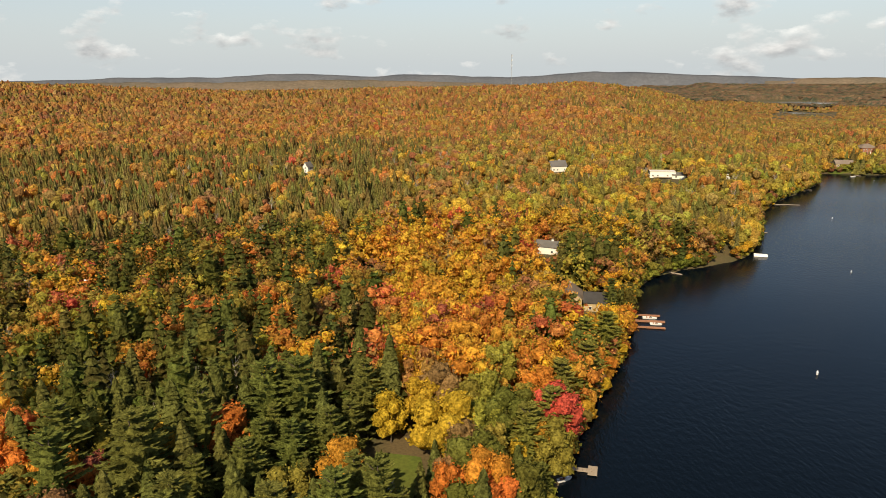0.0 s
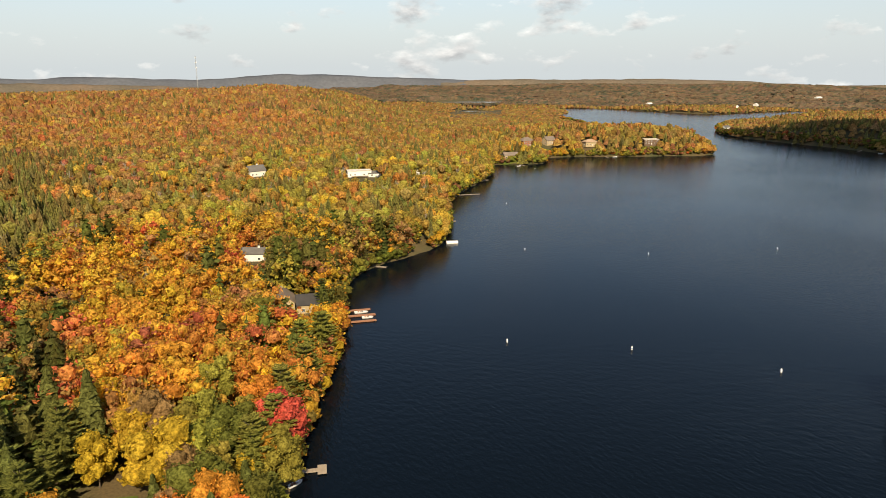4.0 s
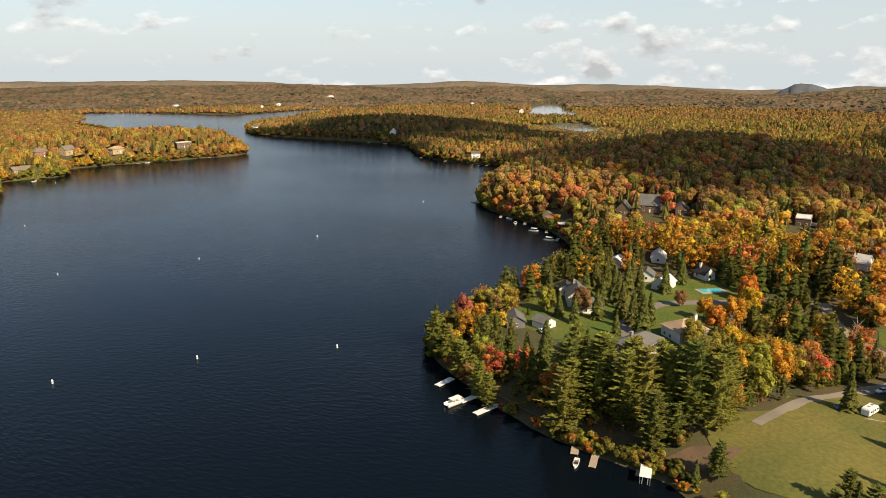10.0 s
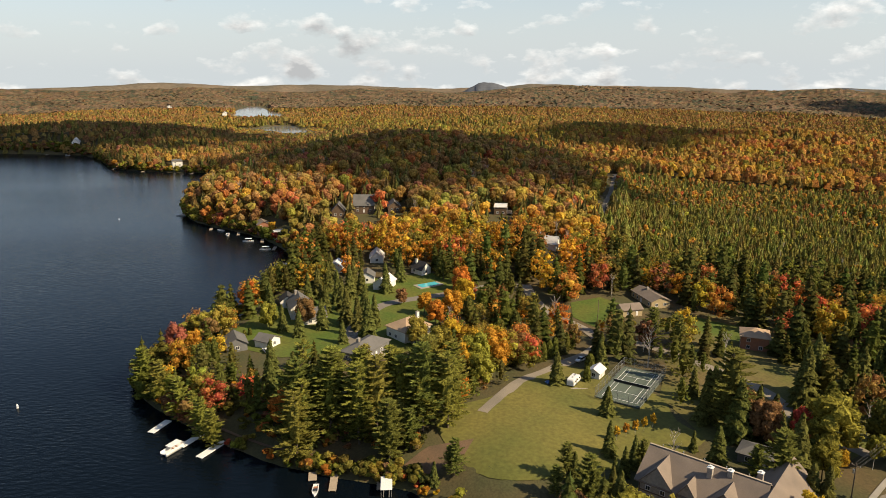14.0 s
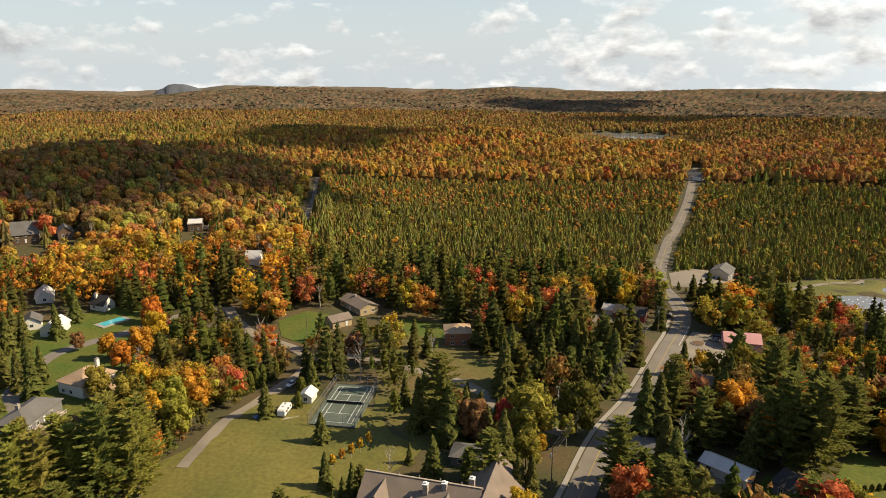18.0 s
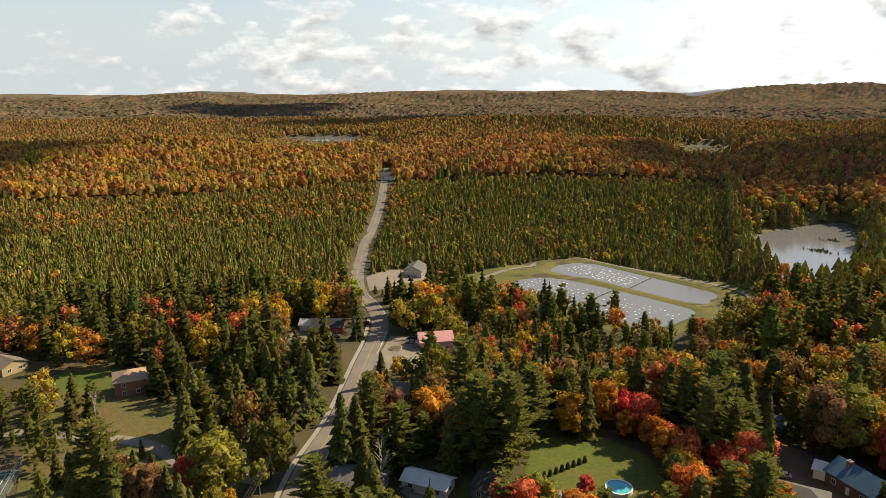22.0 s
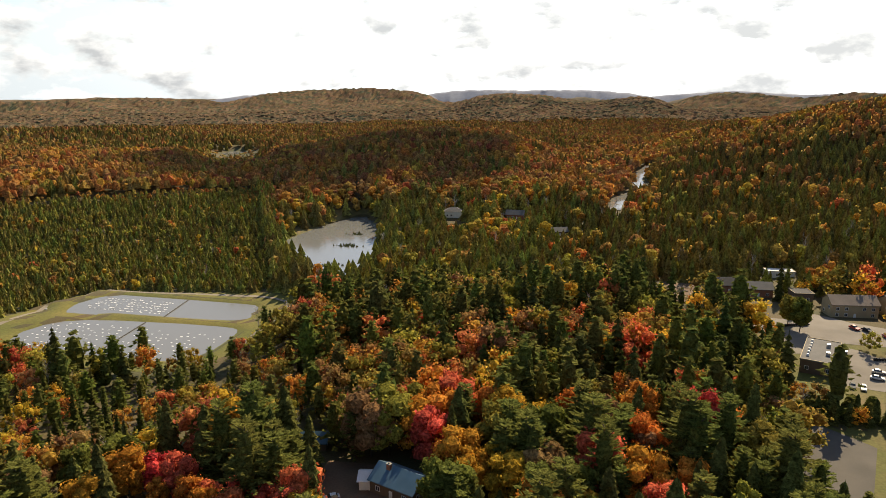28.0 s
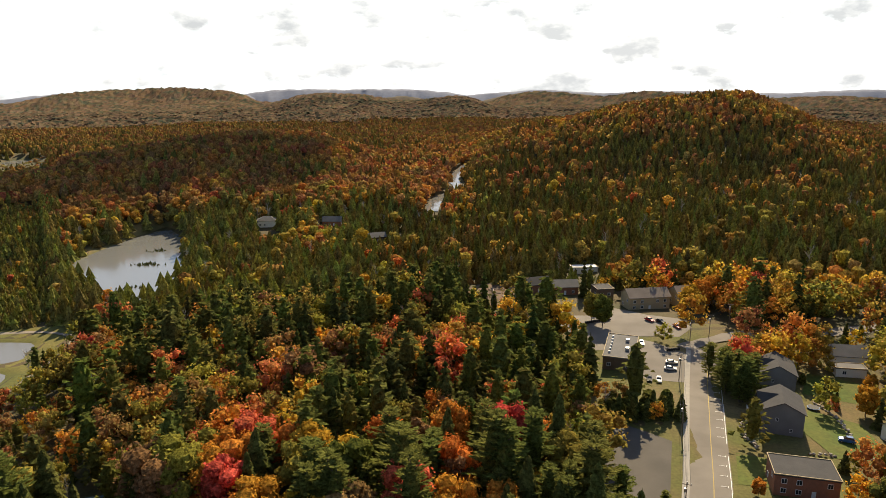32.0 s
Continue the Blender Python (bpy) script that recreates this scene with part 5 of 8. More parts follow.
house(271, -87, -15, 9.5, 9.5, 5.4, "hip", 2.3, M_BRICK, M_ROOF_TAN, "two-storey brick house with a tan hipped roof", storeys=2, view=42)
house(235, -25.5, -26, 5.2, 4.0, 2.5, "gable", 1.3, M_SIDING_W, M_ROOF_WHITE, "small white shed beside the tennis court", name="shed", clear=5)
house(292, -166, 40, 5, 5, 2.8, "gable", 1.8, M_SIDING_W, M_ROOF_WHITE, "small white outbuilding by the road", name="shed")
house(283, -171, 50, 13, 9, 3.2, "gable", 2.4, M_RED_WALL, M_ROOF_DARK, "maroon house with a dark roof by the junction", porch=True)
house(343, -266, 128, 14, 10, 4.6, "gable", 2.6, M_METAL, M_ROOF_GREY, "pale metal barn with a large door", name="barn", clear=12)
house(238, -192, 60, 13, 9, 4.2, "gable", 2.4, M_ROOF_PINK, M_ROOF_PINK, "shop with a faded pinkish red metal roof", name="shop", clear=10, view=16)
house(187, -63, 61, 9, 7, 2.8, "hip", 1.8, M_SIDING_G, M_ROOF_GREY, "grey hip-roofed annexe behind the inn", view=0, clear=6)
house(192, -137, 35, 15, 9, 3.2, "gable", 1.5, M_SIDING_B, M_ROOF_BROWN, "brown-roofed house hidden by spruces", (5, 2, M_BRICK), view=0, clear=6)
house(207, -152, 35, 12, 8, 3.0, "gable", 1.6, M_SIDING_B, M_ROOF_BROWN, "low brown house behind dark spruces", view=0, clear=5)
house(187, -158, 20, 9, 8, 3.0, "hip", 2.2, M_SIDING_W, M_ROOF_GREY, "grey-roofed house half hidden by trees", view=0, clear=4)
house(172, -111, 30, 13, 9, 3.4, "gable", 1.2, M_SIDING_G, M_ROOF_GREY, "grey house with a worn metal roof by the road", view=0, clear=6)
house(160, -124, 25, 12, 6, 2.6, "gable", 1.4, M_SIDING_W, M_ROOF_WHITE, "long pale arched shelter in the yard", name="shed", view=4, clear=5)
house(145, -134, 10, 11, 8, 3.0, "gable", 2.2, M_SIDING_G, M_ROOF_DARK, "dark-roofed house beside a pool", view=0, clear=6)
house(119, -221, 15, 7, 5.5, 2.8, "gable", 2.0, M_SIDING_B, M_ROOF_BLUE, "small shed with a blue metal roof", view=8, name="shed")
house(88, -203, -20, 13, 9, 3.4, "gable", 2.6, M_SIDING_B, M_ROOF_BLUE, "house with a weathered blue metal roof", (3, 1, M_BRICK))
house(96, -204, 10, 6, 5, 2.8, "gable", 1.2, M_SIDING_W, M_ROOF_WHITE, "pale-roofed lean-to beside the blue roof", name="shed")
house(95, -186, 20, 11, 8, 3.0, "hip", 2.2, M_SIDING_W, M_ROOF_GREY, "grey-roofed house under the trees")
# ---- the village ----
def grey_house_front(ob):
    """A cross gable over the street side, a few windows, a deck and an eaves gutter."""
    pts = [(-3.6, -6.3, 7.0), (3.6, -6.3, 7.0), (0, -6.3, 9.7), (-3.6, 0, 7.0), (3.6, 0, 7.0), (0, 0, 9.7)]
    part("cross_gable", hull(pts, [(0, 1, 2), (3, 5, 4), (0, 2, 5, 3), (1, 4, 5, 2), (0, 3, 4, 1)]), M_SIDING_G, ob)
    bm = bmesh.new()
    for k in (-1, 1):
        q = [(k * 4.1, -6.8, 6.7), (0, -6.8, 9.9), (0, 0, 9.9), (k * 4.1, 0, 6.7)]
        hull(q + [(x, y, z + 0.2) for x, y, z in q], [(0, 1, 2, 3), (4, 5, 6, 7), (0, 1, 5, 4), (1, 2, 6, 5), (2, 3, 7, 6), (3, 0, 4, 7)], bm)
    part("cross_roof", bm, M_ROOF_DARK, ob)
    for x, z in ((-3.8, 1.0), (3.8, 1.0), (-3.8, 4.2), (3.8, 4.2)):
        w = share("window", WINDOW_FRAME, ob, x, -5.85, z, 0)
        share("pane", WINDOW_PANE, w, 0, 0, 0)
    for y, z in ((-1.5, 4.4), (2.5, 1.4)):
        w = share("window", WINDOW_FRAME, ob, 6.53, y, z, 90, (0.6, 1, 0.7))
        share("pane", WINDOW_PANE, w, 0, 0, 0)
    part("deck", solid([(0, -7.4, 2.6, 8, 3, 0.2)] + [(4 * k, -8.7, -0.5, 0.2, 0.2, 3.1) for k in (-1, 0, 1)]), M_WOOD, ob)
    part("railing", solid([(0, -8.8, 3.6, 8, 0.08, 0.08)] + [(k - 4, -8.8, 2.8, 0.05, 0.05, 0.8) for k in range(9)]), M_WHITE, ob)
    part("gutter", solid([(0, 5.95, 7.1, 13.6, 0.15, 0.15)]), M_METAL, ob)


flat_block = house(-36, -315, 71, 24, 11, 4.2, "flat", 0.6, M_SIDING_B, M_ROOF_GREY, "long brown building with a grey flat roof", name="shop", clear=14)
for k in range(6):
    part("roof_vent", solid([(-8 + 3.2 * k, -3.6, 4.5, 0.8, 0.8, 0.8)], 0.08), M_WHITE, flat_block, "white square roof vent")
for u, v in ((-5, 2), (4, 2.5)):
    part("roof_unit", solid([(u, v, 4.5, 1.8, 1.4, 1.2)], 0.08), M_METAL, flat_block, "grey metal roof unit")
house(-62, -373, 8, 19, 10, 6.0, "gable", 2.8, M_SIDING_T, M_ROOF_BROWN, "two-storey apartment block with a grey-brown roof", storeys=2, name="apartment_block")
house(-84, -376, 8, 17, 10, 6.0, "gable", 2.8, M_SIDING_T, M_ROOF_BROWN, "matching two-storey apartment block beside trees", storeys=2, name="apartment_block")
house(-45, -384, 8, 8, 8, 6.5, "flat", 0.6, M_SIDING_B, M_ROOF_DARK, "dark stair block between apartment houses", name="apartment_block")
house(-29, -398, 5, 13, 9, 4.0, "gable", 2.4, M_BRICK, M_ROOF_GREY, "red-walled house with a grey roof")
house(-16, -402, 15, 13, 9, 4.0, "gable", 2.6, M_BRICK, M_ROOF_DARK, "dark-roofed house behind the pines", view=8)
house(-47, -436, 5, 14, 6, 3.0, "flat", 0.4, M_SIDING_W, M_ROOF_WHITE, "white-roofed building in the wood", view=8)
tall = house(-81, -287, 70, 13, 11, 7.4, "gable", 2.8, M_SIDING_G, M_ROOF_DARK, "dark grey three-storey house with a dark gable roof", storeys=3, windows=False)
grey_house_front(tall)
tall = house(-69, -259, 70, 13, 11.5, 7.4, "gable", 2.8, M_SIDING_G, M_ROOF_DARK, "dark grey tall house behind a stone terrace", storeys=3, windows=False)
grey_house_front(tall)
house(-116, -306, -10, 12, 9, 4.6, "gable", 2.6, M_SIDING_W, M_ROOF_GREY, "pale cottage with a grey roof and awning", porch=True)
house(-112, -297, -10, 10, 5, 3.0, "flat", 0.4, M_SIDING_W, M_ROOF_GREY, "grey-roofed veranda of the pale cottage")
house(-59, -226, -15, 15, 10, 5.6, "flat", 0.6, M_BRICK, M_ROOF_DARK, "brick building with a dark roof and pale rim", name="shop")
house(-102, -250, 10, 9, 9, 5.0, "gable", 2.8, M_SIDING_W, M_ROOF_GREY, "white house at the end of a drive")
# ---- far houses ----
house(98, 603, 15, 14, 10, 4.6, "gable", 4.0, M_SIDING_W, M_ROOF_GREY, "white gabled house in the autumn wood", (2, 1, M_SIDING_W), clear=13)
house(178, 570, -10, 20, 10, 4.5, "flat", 0.6, M_SIDING_W, M_ROOF_WHITE, "modern white house with a flat white roof", clear=15, porch=True)
house(190, 566, -10, 10, 8, 3.0, "gable", 1.5, M_SIDING_W, M_ROOF_GREY, "white side wing with a terrace", clear=8)
house(-119, 623, 60, 7, 6, 5.0, "gable", 4.0, M_SIDING_W, M_ROOF_GREY, "narrow white gable among spruces", clear=8)
house(232, 575, 0, 6, 5, 3.0, "gable", 2.0, M_SIDING_W, M_ROOF_WHITE, "small white cottage in the wood", clear=6)
house(56, 368, -25, 13, 9, 4.2, "gable", 2.4, M_SIDING_W, M_ROOF_GREY, "house with a pale grey roof under maples", (3, 0, M_SIDING_W), clear=8)
house(54, 282, 80, 12, 8, 4.4, "gable", 3.6, M_SIDING_T, M_ROOF_BROWN, "tan-roofed chalet beside the pines", (2, 1, M_BRICK), clear=8, view=15)
house(64, 276, -10, 12, 9, 4.0, "gable", 3.0, M_SIDING_T, M_ROOF_DARK, "yellow house with a dark roof near the docks", clear=8, view=14)
house(6, 266, 10, 9, 7, 3.2, "gable", 1.6, M_SIDING_B, M_ROOF_BROWN, "brown roof half hidden by golden maples", view=8, clear=6)
house(392, 690, -5, 17, 9, 3.6, "gable", 3.0, M_SIDING_T, M_ROOF_BROWN, "brown-roofed house on the far lawn", clear=14)
house(447, 748, 0, 16, 12, 6.0, "hip", 4.0, M_BRICK, M_ROOF_BROWN, "large brown house among trees on the far shore", clear=12)
house(475, 742, 10, 14, 10, 5.0, "gable", 4.0, M_SIDING_T, M_ROOF_BROWN, "tan-roofed house on the far shore", clear=10)
house(517, 716, 0, 16, 9, 4.5, "hip", 3.0, M_SIDING_T, M_ROOF_TAN, "tan house behind the far shore trees", clear=10)
house(585, 686, -20, 18, 10, 6.0, "flat", 0.6, M_SIDING_B, M_ROOF_WHITE, "modern flat-roofed house on the far point", clear=12)
house(731, 369, 30, 22, 10, 5.0, "flat", 0.6, M_SIDING_W, M_ROOF_GREY, "long pale house on the eastern shore", clear=12)
house(858, 566, 20, 10, 8, 5.0, "gable", 5.0, M_SIDING_W, M_ROOF_WHITE, "white boathouse on the dark wooded shore", clear=9)
house(905, 880, 10, 12, 8, 4.0, "gable", 2.5, M_SIDING_W, M_ROOF_GREY, "pale cottage on the eastern point", clear=10)
house(623, -452, 30, 16, 9, 4.0, "gable", 3.0, M_SIDING_W, M_ROOF_GREY, "white house at the top of the road", clear=10)
house(162, -600, 10, 14, 9, 4.5, "hip", 3.0, M_SIDING_W, M_ROOF_GREY, "pale house on the edge of the bog", clear=9)
house(112, -600, 0, 14, 8, 3.6, "gable", 3.0, M_BRICK, M_ROOF_GREY, "red-walled house in the far wood", view=8, clear=9)
house(75, -560, 20, 12, 8, 3.4, "gable", 2.5, M_SIDING_B, M_ROOF_GREY, "grey-roofed house in the far wood", view=8, clear=9)

# white houses of the far hamlets, small among the trees
for x, y, turn, w, label in ((1262, 1496, 10, 16, "pale house on the far shore of the lake"), (1376, 1311, 40, 14, "white house by the far bay"), (1440, 1312, 20, 12, "small white house by the far bay"), (1762, 1394, 15, 32, "long white building on a far wooded slope"),
                             (1472, 1127, 50, 16, "pale house under the far hill"), (1731, 887, 30, 22, "long pale roof among far trees"), (1616, 694, 20, 16, "white house near the far pond")):
    house(x, y, turn, w, 9, 5.0, "gable", 3.0, M_SIDING_W, M_ROOF_WHITE, label, windows=False, clear=11, view=26, z=gz(x, y) + (1.0 if math.hypot(x, y) < 1920 else 6.0))

# marshy rims of the bog pond
M_MARSH = material("marsh_grass", (0.17, 0.12, 0.045), 0.95, (0.09, 0.085, 0.03), 0.15, 0.35, 0.4, 1.2, 0.4)


def rim(line, wide):
    nxt, prv = np.roll(line, -1, 0), np.roll(line, 1, 0)
    tang = nxt - prv
    area = np.sum(line[:, 0] * nxt[:, 1] - nxt[:, 0] * line[:, 1])
    side = np.stack([tang[:, 1], -tang[:, 0]], 1) / (np.linalg.norm(tang, axis=1)[:, None] + 1e-9) * (1 if area > 0 else -1)
    outer = line + side * (wide * (1 + 0.4 * lumps(line[:, 0], line[:, 1], 40, 6)))[:, None]
    n = len(line)
    pts = np.concatenate([line - side * 0.5, (line + outer) / 2, outer])
    z = ground(pts[:, 0], pts[:, 1]) + 0.12
    q = [(r * n + i, (r + 1) * n + i, (r + 1) * n + (i + 1) % n, r * n + (i + 1) % n) for r in (0, 1) for i in range(n)]
    if area < 0:
        q = [a[::-1] for a in q]
    return tagged(new("marsh", fast_mesh("marsh", np.column_stack([pts, z]), np.array(q)[:, ::-1], M_MARSH, smooth=True)), "brown marsh grass round the pond", "marsh", kind="structure")


rim(POND, 9)

# ---- the inn by the lawn: a large gabled roof ----
def inn():
    ob = base("inn", 163.5, -43.5, 57, "large timbered inn with a brown shingle roof and dormers", "hotel", clear=17)
    L, D, E, R = 26, 15, 7.6, 12.6
    part("wall", hull([(-L / 2, -D / 2, -2), (L / 2, -D / 2, -2), (L / 2, D / 2, -2), (-L / 2, D / 2, -2), (-L / 2, -D / 2, E), (L / 2, -D / 2, E), (L / 2, D / 2, E), (-L / 2, D / 2, E), (-L / 2, 0, R), (L / 2, 0, R)],
                      [(0, 1, 5, 4), (2, 3, 7, 6), (0, 4, 8, 7, 3), (1, 2, 6, 9, 5), (0, 3, 2, 1), (4, 5, 9, 8), (6, 7, 8, 9)]), M_STONE, ob)
    part("roof", gable(L, D, E, R - E, 0.9, 0.3), M_ROOF_BROWN, ob)
    part("ridge_cap", solid([(0, 0, R + 0.28, L + 1.8, 0.5, 0.12)]), M_WOOD, ob)
    for u, w, h in ((8.6, 8, R - 0.6), (1.4, 4.5, R - 2.0), (-6.6, 8.5, R - 1.2)):      # cross gables towards the lawn
        for side in (1,):
            y0, y1 = side * (D / 2 + 1.0), 0
            pts = [(u - w / 2, y0, E - 0.3), (u, y0, h), (u + w / 2, y0, E - 0.3), (u, y1, h)]
            g = part("dormer", hull([(u - w / 2, y0 - 0.3, 0.5), (u + w / 2, y0 - 0.3, 0.5), (u + w / 2, y0 - 0.3, E - 0.3), (u, y0 - 0.3, h - 0.2), (u - w / 2, y0 - 0.3, E - 0.3), (u - w / 2, 2, 0.5), (u + w / 2, 2, 0.5), (u + w / 2, 2, E - 0.3), (u, 2, h - 0.2), (u - w / 2, 2, E - 0.3)],
                                    [(0, 1, 2, 3, 4), (0, 4, 9, 5), (1, 6, 7, 2), (5, 9, 8, 7, 6)]), M_STONE, ob)
            a, b, c, d = pts
            bm = bmesh.new()
            for p in (a, c):
                e = (p[0], 0.5, p[2])
                q = [p, b, d, e]
                hull(q + [(x, y, z + 0.28) for x, y, z in q], [(0, 1, 2, 3), (4, 5, 6, 7), (0, 1, 5, 4), (1, 2, 6, 5), (2, 3, 7, 6), (3, 0, 4, 7)], bm)
            part("dormer_roof", bm, M_ROOF_BROWN, g)
            for level in range(3 if w > 6 else 2):
                for k in (-1, 1):
                    wn_ = share("window", WINDOW_FRAME, ob, u + k * w * 0.22, y0 + 0.02, 1.2 + level * 2.3, 180, (0.9, 1, 0.9))
                    share("pane", WINDOW_PANE, wn_, 0, 0, 0)
            part("timber", solid([(u - w / 2 + 0.1, y0 - 0.24, 0.5, 0.2, 0.2, E - 0.9), (u + w / 2 - 0.1, y0 - 0.24, 0.5, 0.2, 0.2, E - 0.9), (u, y0 - 0.24, 5.2, w, 0.2, 0.2), (u, y0 - 0.24, 2.9, w, 0.2, 0.2)]), M_SIDING_B, ob, "dark timber framing")
            part("balcony", solid([(u, y0 + 0.5, 2.7, w * 0.7, 1.2, 0.15), (u, y0 + 1.05, 3.6, w * 0.7, 0.08, 0.08)] + [(u + w * 0.7 * (k / 6 - 0.5), y0 + 1.05, 2.85, 0.06, 0.06, 0.75) for k in range(7)]), M_WOOD_RED, ob)
    openings(ob, L - 2, 0, -D / 2 - 0.03, 0, 3, True)
    openings(ob, D - 2, -L / 2 - 0.03, 0, -90, 3, False)
    openings(ob, D - 2, L / 2 + 0.03, 0, 90, 3, False)
    for u, v in ((-1.5, 2.5), (-5.5, 1.0), (-11, -2.5)):
        ch = part("chimney", solid([(u, v, R - 3.4, 1.1, 1.1, 4.2)]), M_STONE, ob)
        part("chimney_cap", solid([(u, v, R + 0.8, 1.35, 1.35, 0.16), (u, v, R + 0.96, 0.5, 0.5, 0.4)]), M_WHITE, ch)
    for u in (-9, -4, 1, 6, 11):
        part("roof_vent", rod((u, -0.8, R - 0.5), (u, -0.8, R + 0.55), 0.14, 6), M_METAL, ob)
    part("wing_wall", hull([(-8.5, -D / 2 - 8, -2), (-20.5, -D / 2 - 8, -2), (-20.5, 6, -2), (-8.5, 6, -2), (-8.5, -D / 2 - 8, E - 1), (-20.5, -D / 2 - 8, E - 1), (-20.5, 6, E - 1), (-8.5, 6, E - 1), (-14.5, -D / 2 - 8, R - 0.5), (-14.5, 6, R - 0.5)],
                           [(0, 1, 5, 8, 4), (1, 2, 6, 5), (2, 3, 7, 9, 6), (3, 0, 4, 7), (4, 8, 9, 7), (5, 6, 9, 8), (0, 3, 2, 1)]), M_STONE, ob)
    bm = gable(22, 12, E - 1, R - E + 0.5, 0.8, 0.3)
    bmesh.ops.transform(bm, matrix=Matrix.Translation((-14.5, -4.75, 0)) @ Matrix.Rotation(radians(90), 4, "Z"), verts=bm.verts[:])
    part("wing_roof", bm, M_ROOF_BROWN, ob, "brown shingled wing roof")
    for k in range(4):
        part("terrace_step", solid([(2 + 3 * k, -D / 2 - 3 - 1.6 * k, 0.1, 8, 5, 0.5 + 0.35 * (3 - k))], 0.04), M_CONCRETE, ob)


inn()


# ---- tennis court ----
def tennis_court():
    ob = base("tennis_court", 227.5, -36, -26, "worn dark green tennis court behind a wire fence", "tennis court", clear=15, z=gz(227.5, -36) + 0.7)
    z = 0.25
    part("surface", solid([(0, 0, -1.6, 27.6, 13.8, z + 1.55)]), material("court_surface", (0.10, 0.12, 0.09), 0.9, (0.075, 0.09, 0.07), 0.3, 0.5, 0.15, 4), ob)
    lines = [(0, s * 5.48, 23.8, 0.09) for s in (-1, 1)] + [(0, s * 4.11, 23.8, 0.09) for s in (-1, 1)] + [(s * 11.9, 0, 0.09, 11) for s in (-1, 1)] + [(s * 6.4, 0, 0.09, 8.2) for s in (-1, 1)] + [(0, 0, 12.8, 0.09)]
    for x, y, w, d in lines:
        part("court_line", solid([(x, y, z - 0.04, w + 0.04, d + 0.04, 0.02)]), M_WHITE, ob)
    net = part("net", solid([(0, 0, z, 0.04, 11.6, 0.9)] + [(0, s * 5.9, z, 0.12, 0.12, 1.1) for s in (-1, 1)]), M_BLACK, ob)
    part("net_tape", solid([(0, 0, z + 0.9, 0.08, 11.6, 0.08)]), M_WHITE, net)
    fence = tagged(new("wire_fence"), "tall rusty chain-link fence round the court", "fence")
    fence.matrix_basis = ob.matrix_basis.copy()
    corners = [(-14, -7.1), (14, -7.1), (14, 7.1), (-14, 7.1)]
    for (ax, ay), (bx, by) in zip(corners, corners[1:] + corners[:1]):
        n = int(math.hypot(bx - ax, by - ay) / 3)
        for k in range(n):
            x, y = ax + (bx - ax) * k / n, ay + (by - ay) * k / n
            part("post", rod((x, y, -0.3), (x, y, 3.4), 0.06, 6), M_GALV, fence)
        for h in (0.2, 1.8, 3.35):
            part("rail", rod((ax, ay, h), (bx, by, h), 0.035, 5), M_GALV, fence)
        bm = bmesh.new()
        m = int(math.hypot(bx - ax, by - ay) / 0.55)
        ex, ey = (bx - ax) / m, (by - ay) / m
        for k in range(m):
            for up in (0, 1):
                rod((ax + ex * k, ay + ey * k, 0.2 + 3.1 * up), (ax + ex * (k + 1), ay + ey * (k + 1), 3.3 - 3.1 * up), 0.012, 3, bm)
        part("mesh", bm, M_GALV, fence)


tennis_court()


def trailer(x, y, turn):
    ob = base("camping_trailer", x, y, turn, "white rounded camping trailer on a gravel pad", "trailer", clear=5)
    side = [(-3.1, 0.6), (-3.1, 2.4), (-2.6, 2.8), (2.0, 2.8), (2.9, 2.3), (3.2, 1.4), (3.0, 0.6)]
    bm = hull([(a, -1.2, b) for a, b in side] + [(a, 1.2, b) for a, b in side], [tuple(range(7)), tuple(range(13, 6, -1))] + [(i, (i + 1) % 7, 7 + (i + 1) % 7, 7 + i) for i in range(7)])
    bmesh.ops.bevel(bm, geom=bm.edges[:], offset=0.12, segments=2, affect="EDGES")
    part("body", bm, M_WHITE, ob)
    part("skirt", solid([(0, 0, 0.45, 5.8, 2.2, 0.3)]), M_BLACK, ob)
    for k in (-1.8, 0.4, 2.0):
        part("window", solid([(k, -1.21, 1.5, 0.9, 0.05, 0.6)], 0.02), M_GLASS, ob)
    part("door", solid([(-0.7, -1.21, 0.75, 0.7, 0.06, 1.8)], 0.02), M_METAL, ob)
    part("roof_vent", solid([(-1, 0, 2.8, 0.6, 0.6, 0.18), (1, 0, 2.8, 0.9, 0.6, 0.22)], 0.03), M_METAL, ob)
    part("drawbar", solid([(3.7, 0, 0.5, 1.4, 0.12, 0.12)]), M_BLACK, ob)
    for s in (-1, 1):
        w = share("wheel", TYRE, ob, -0.3, s * 1.15, 0.33)
        share("rim", RIM, w, 0, 0, 0)


trailer(227, -17.5, -25)
drape("pad", [(222, -14), (229, -14), (232, -21), (224, -22)], M_CONCRETE, "pale concrete pad under the trailer", 0.16, clear=False)
car(250, -21.5, 140, M_WHITE, "white car parked beside the gravel drive")
car(226, -10.5, 120, M_BLUE, "blue car half hidden by a spruce")
car(241, 91, 40, M_WHITE, "white car parked by the garage")
car(201, -82, 150, M_RED_WALL, "red car parked under a crimson maple")
car(-84, -249, -25, M_BLUE, "dark blue car parked on a gravel drive", True)
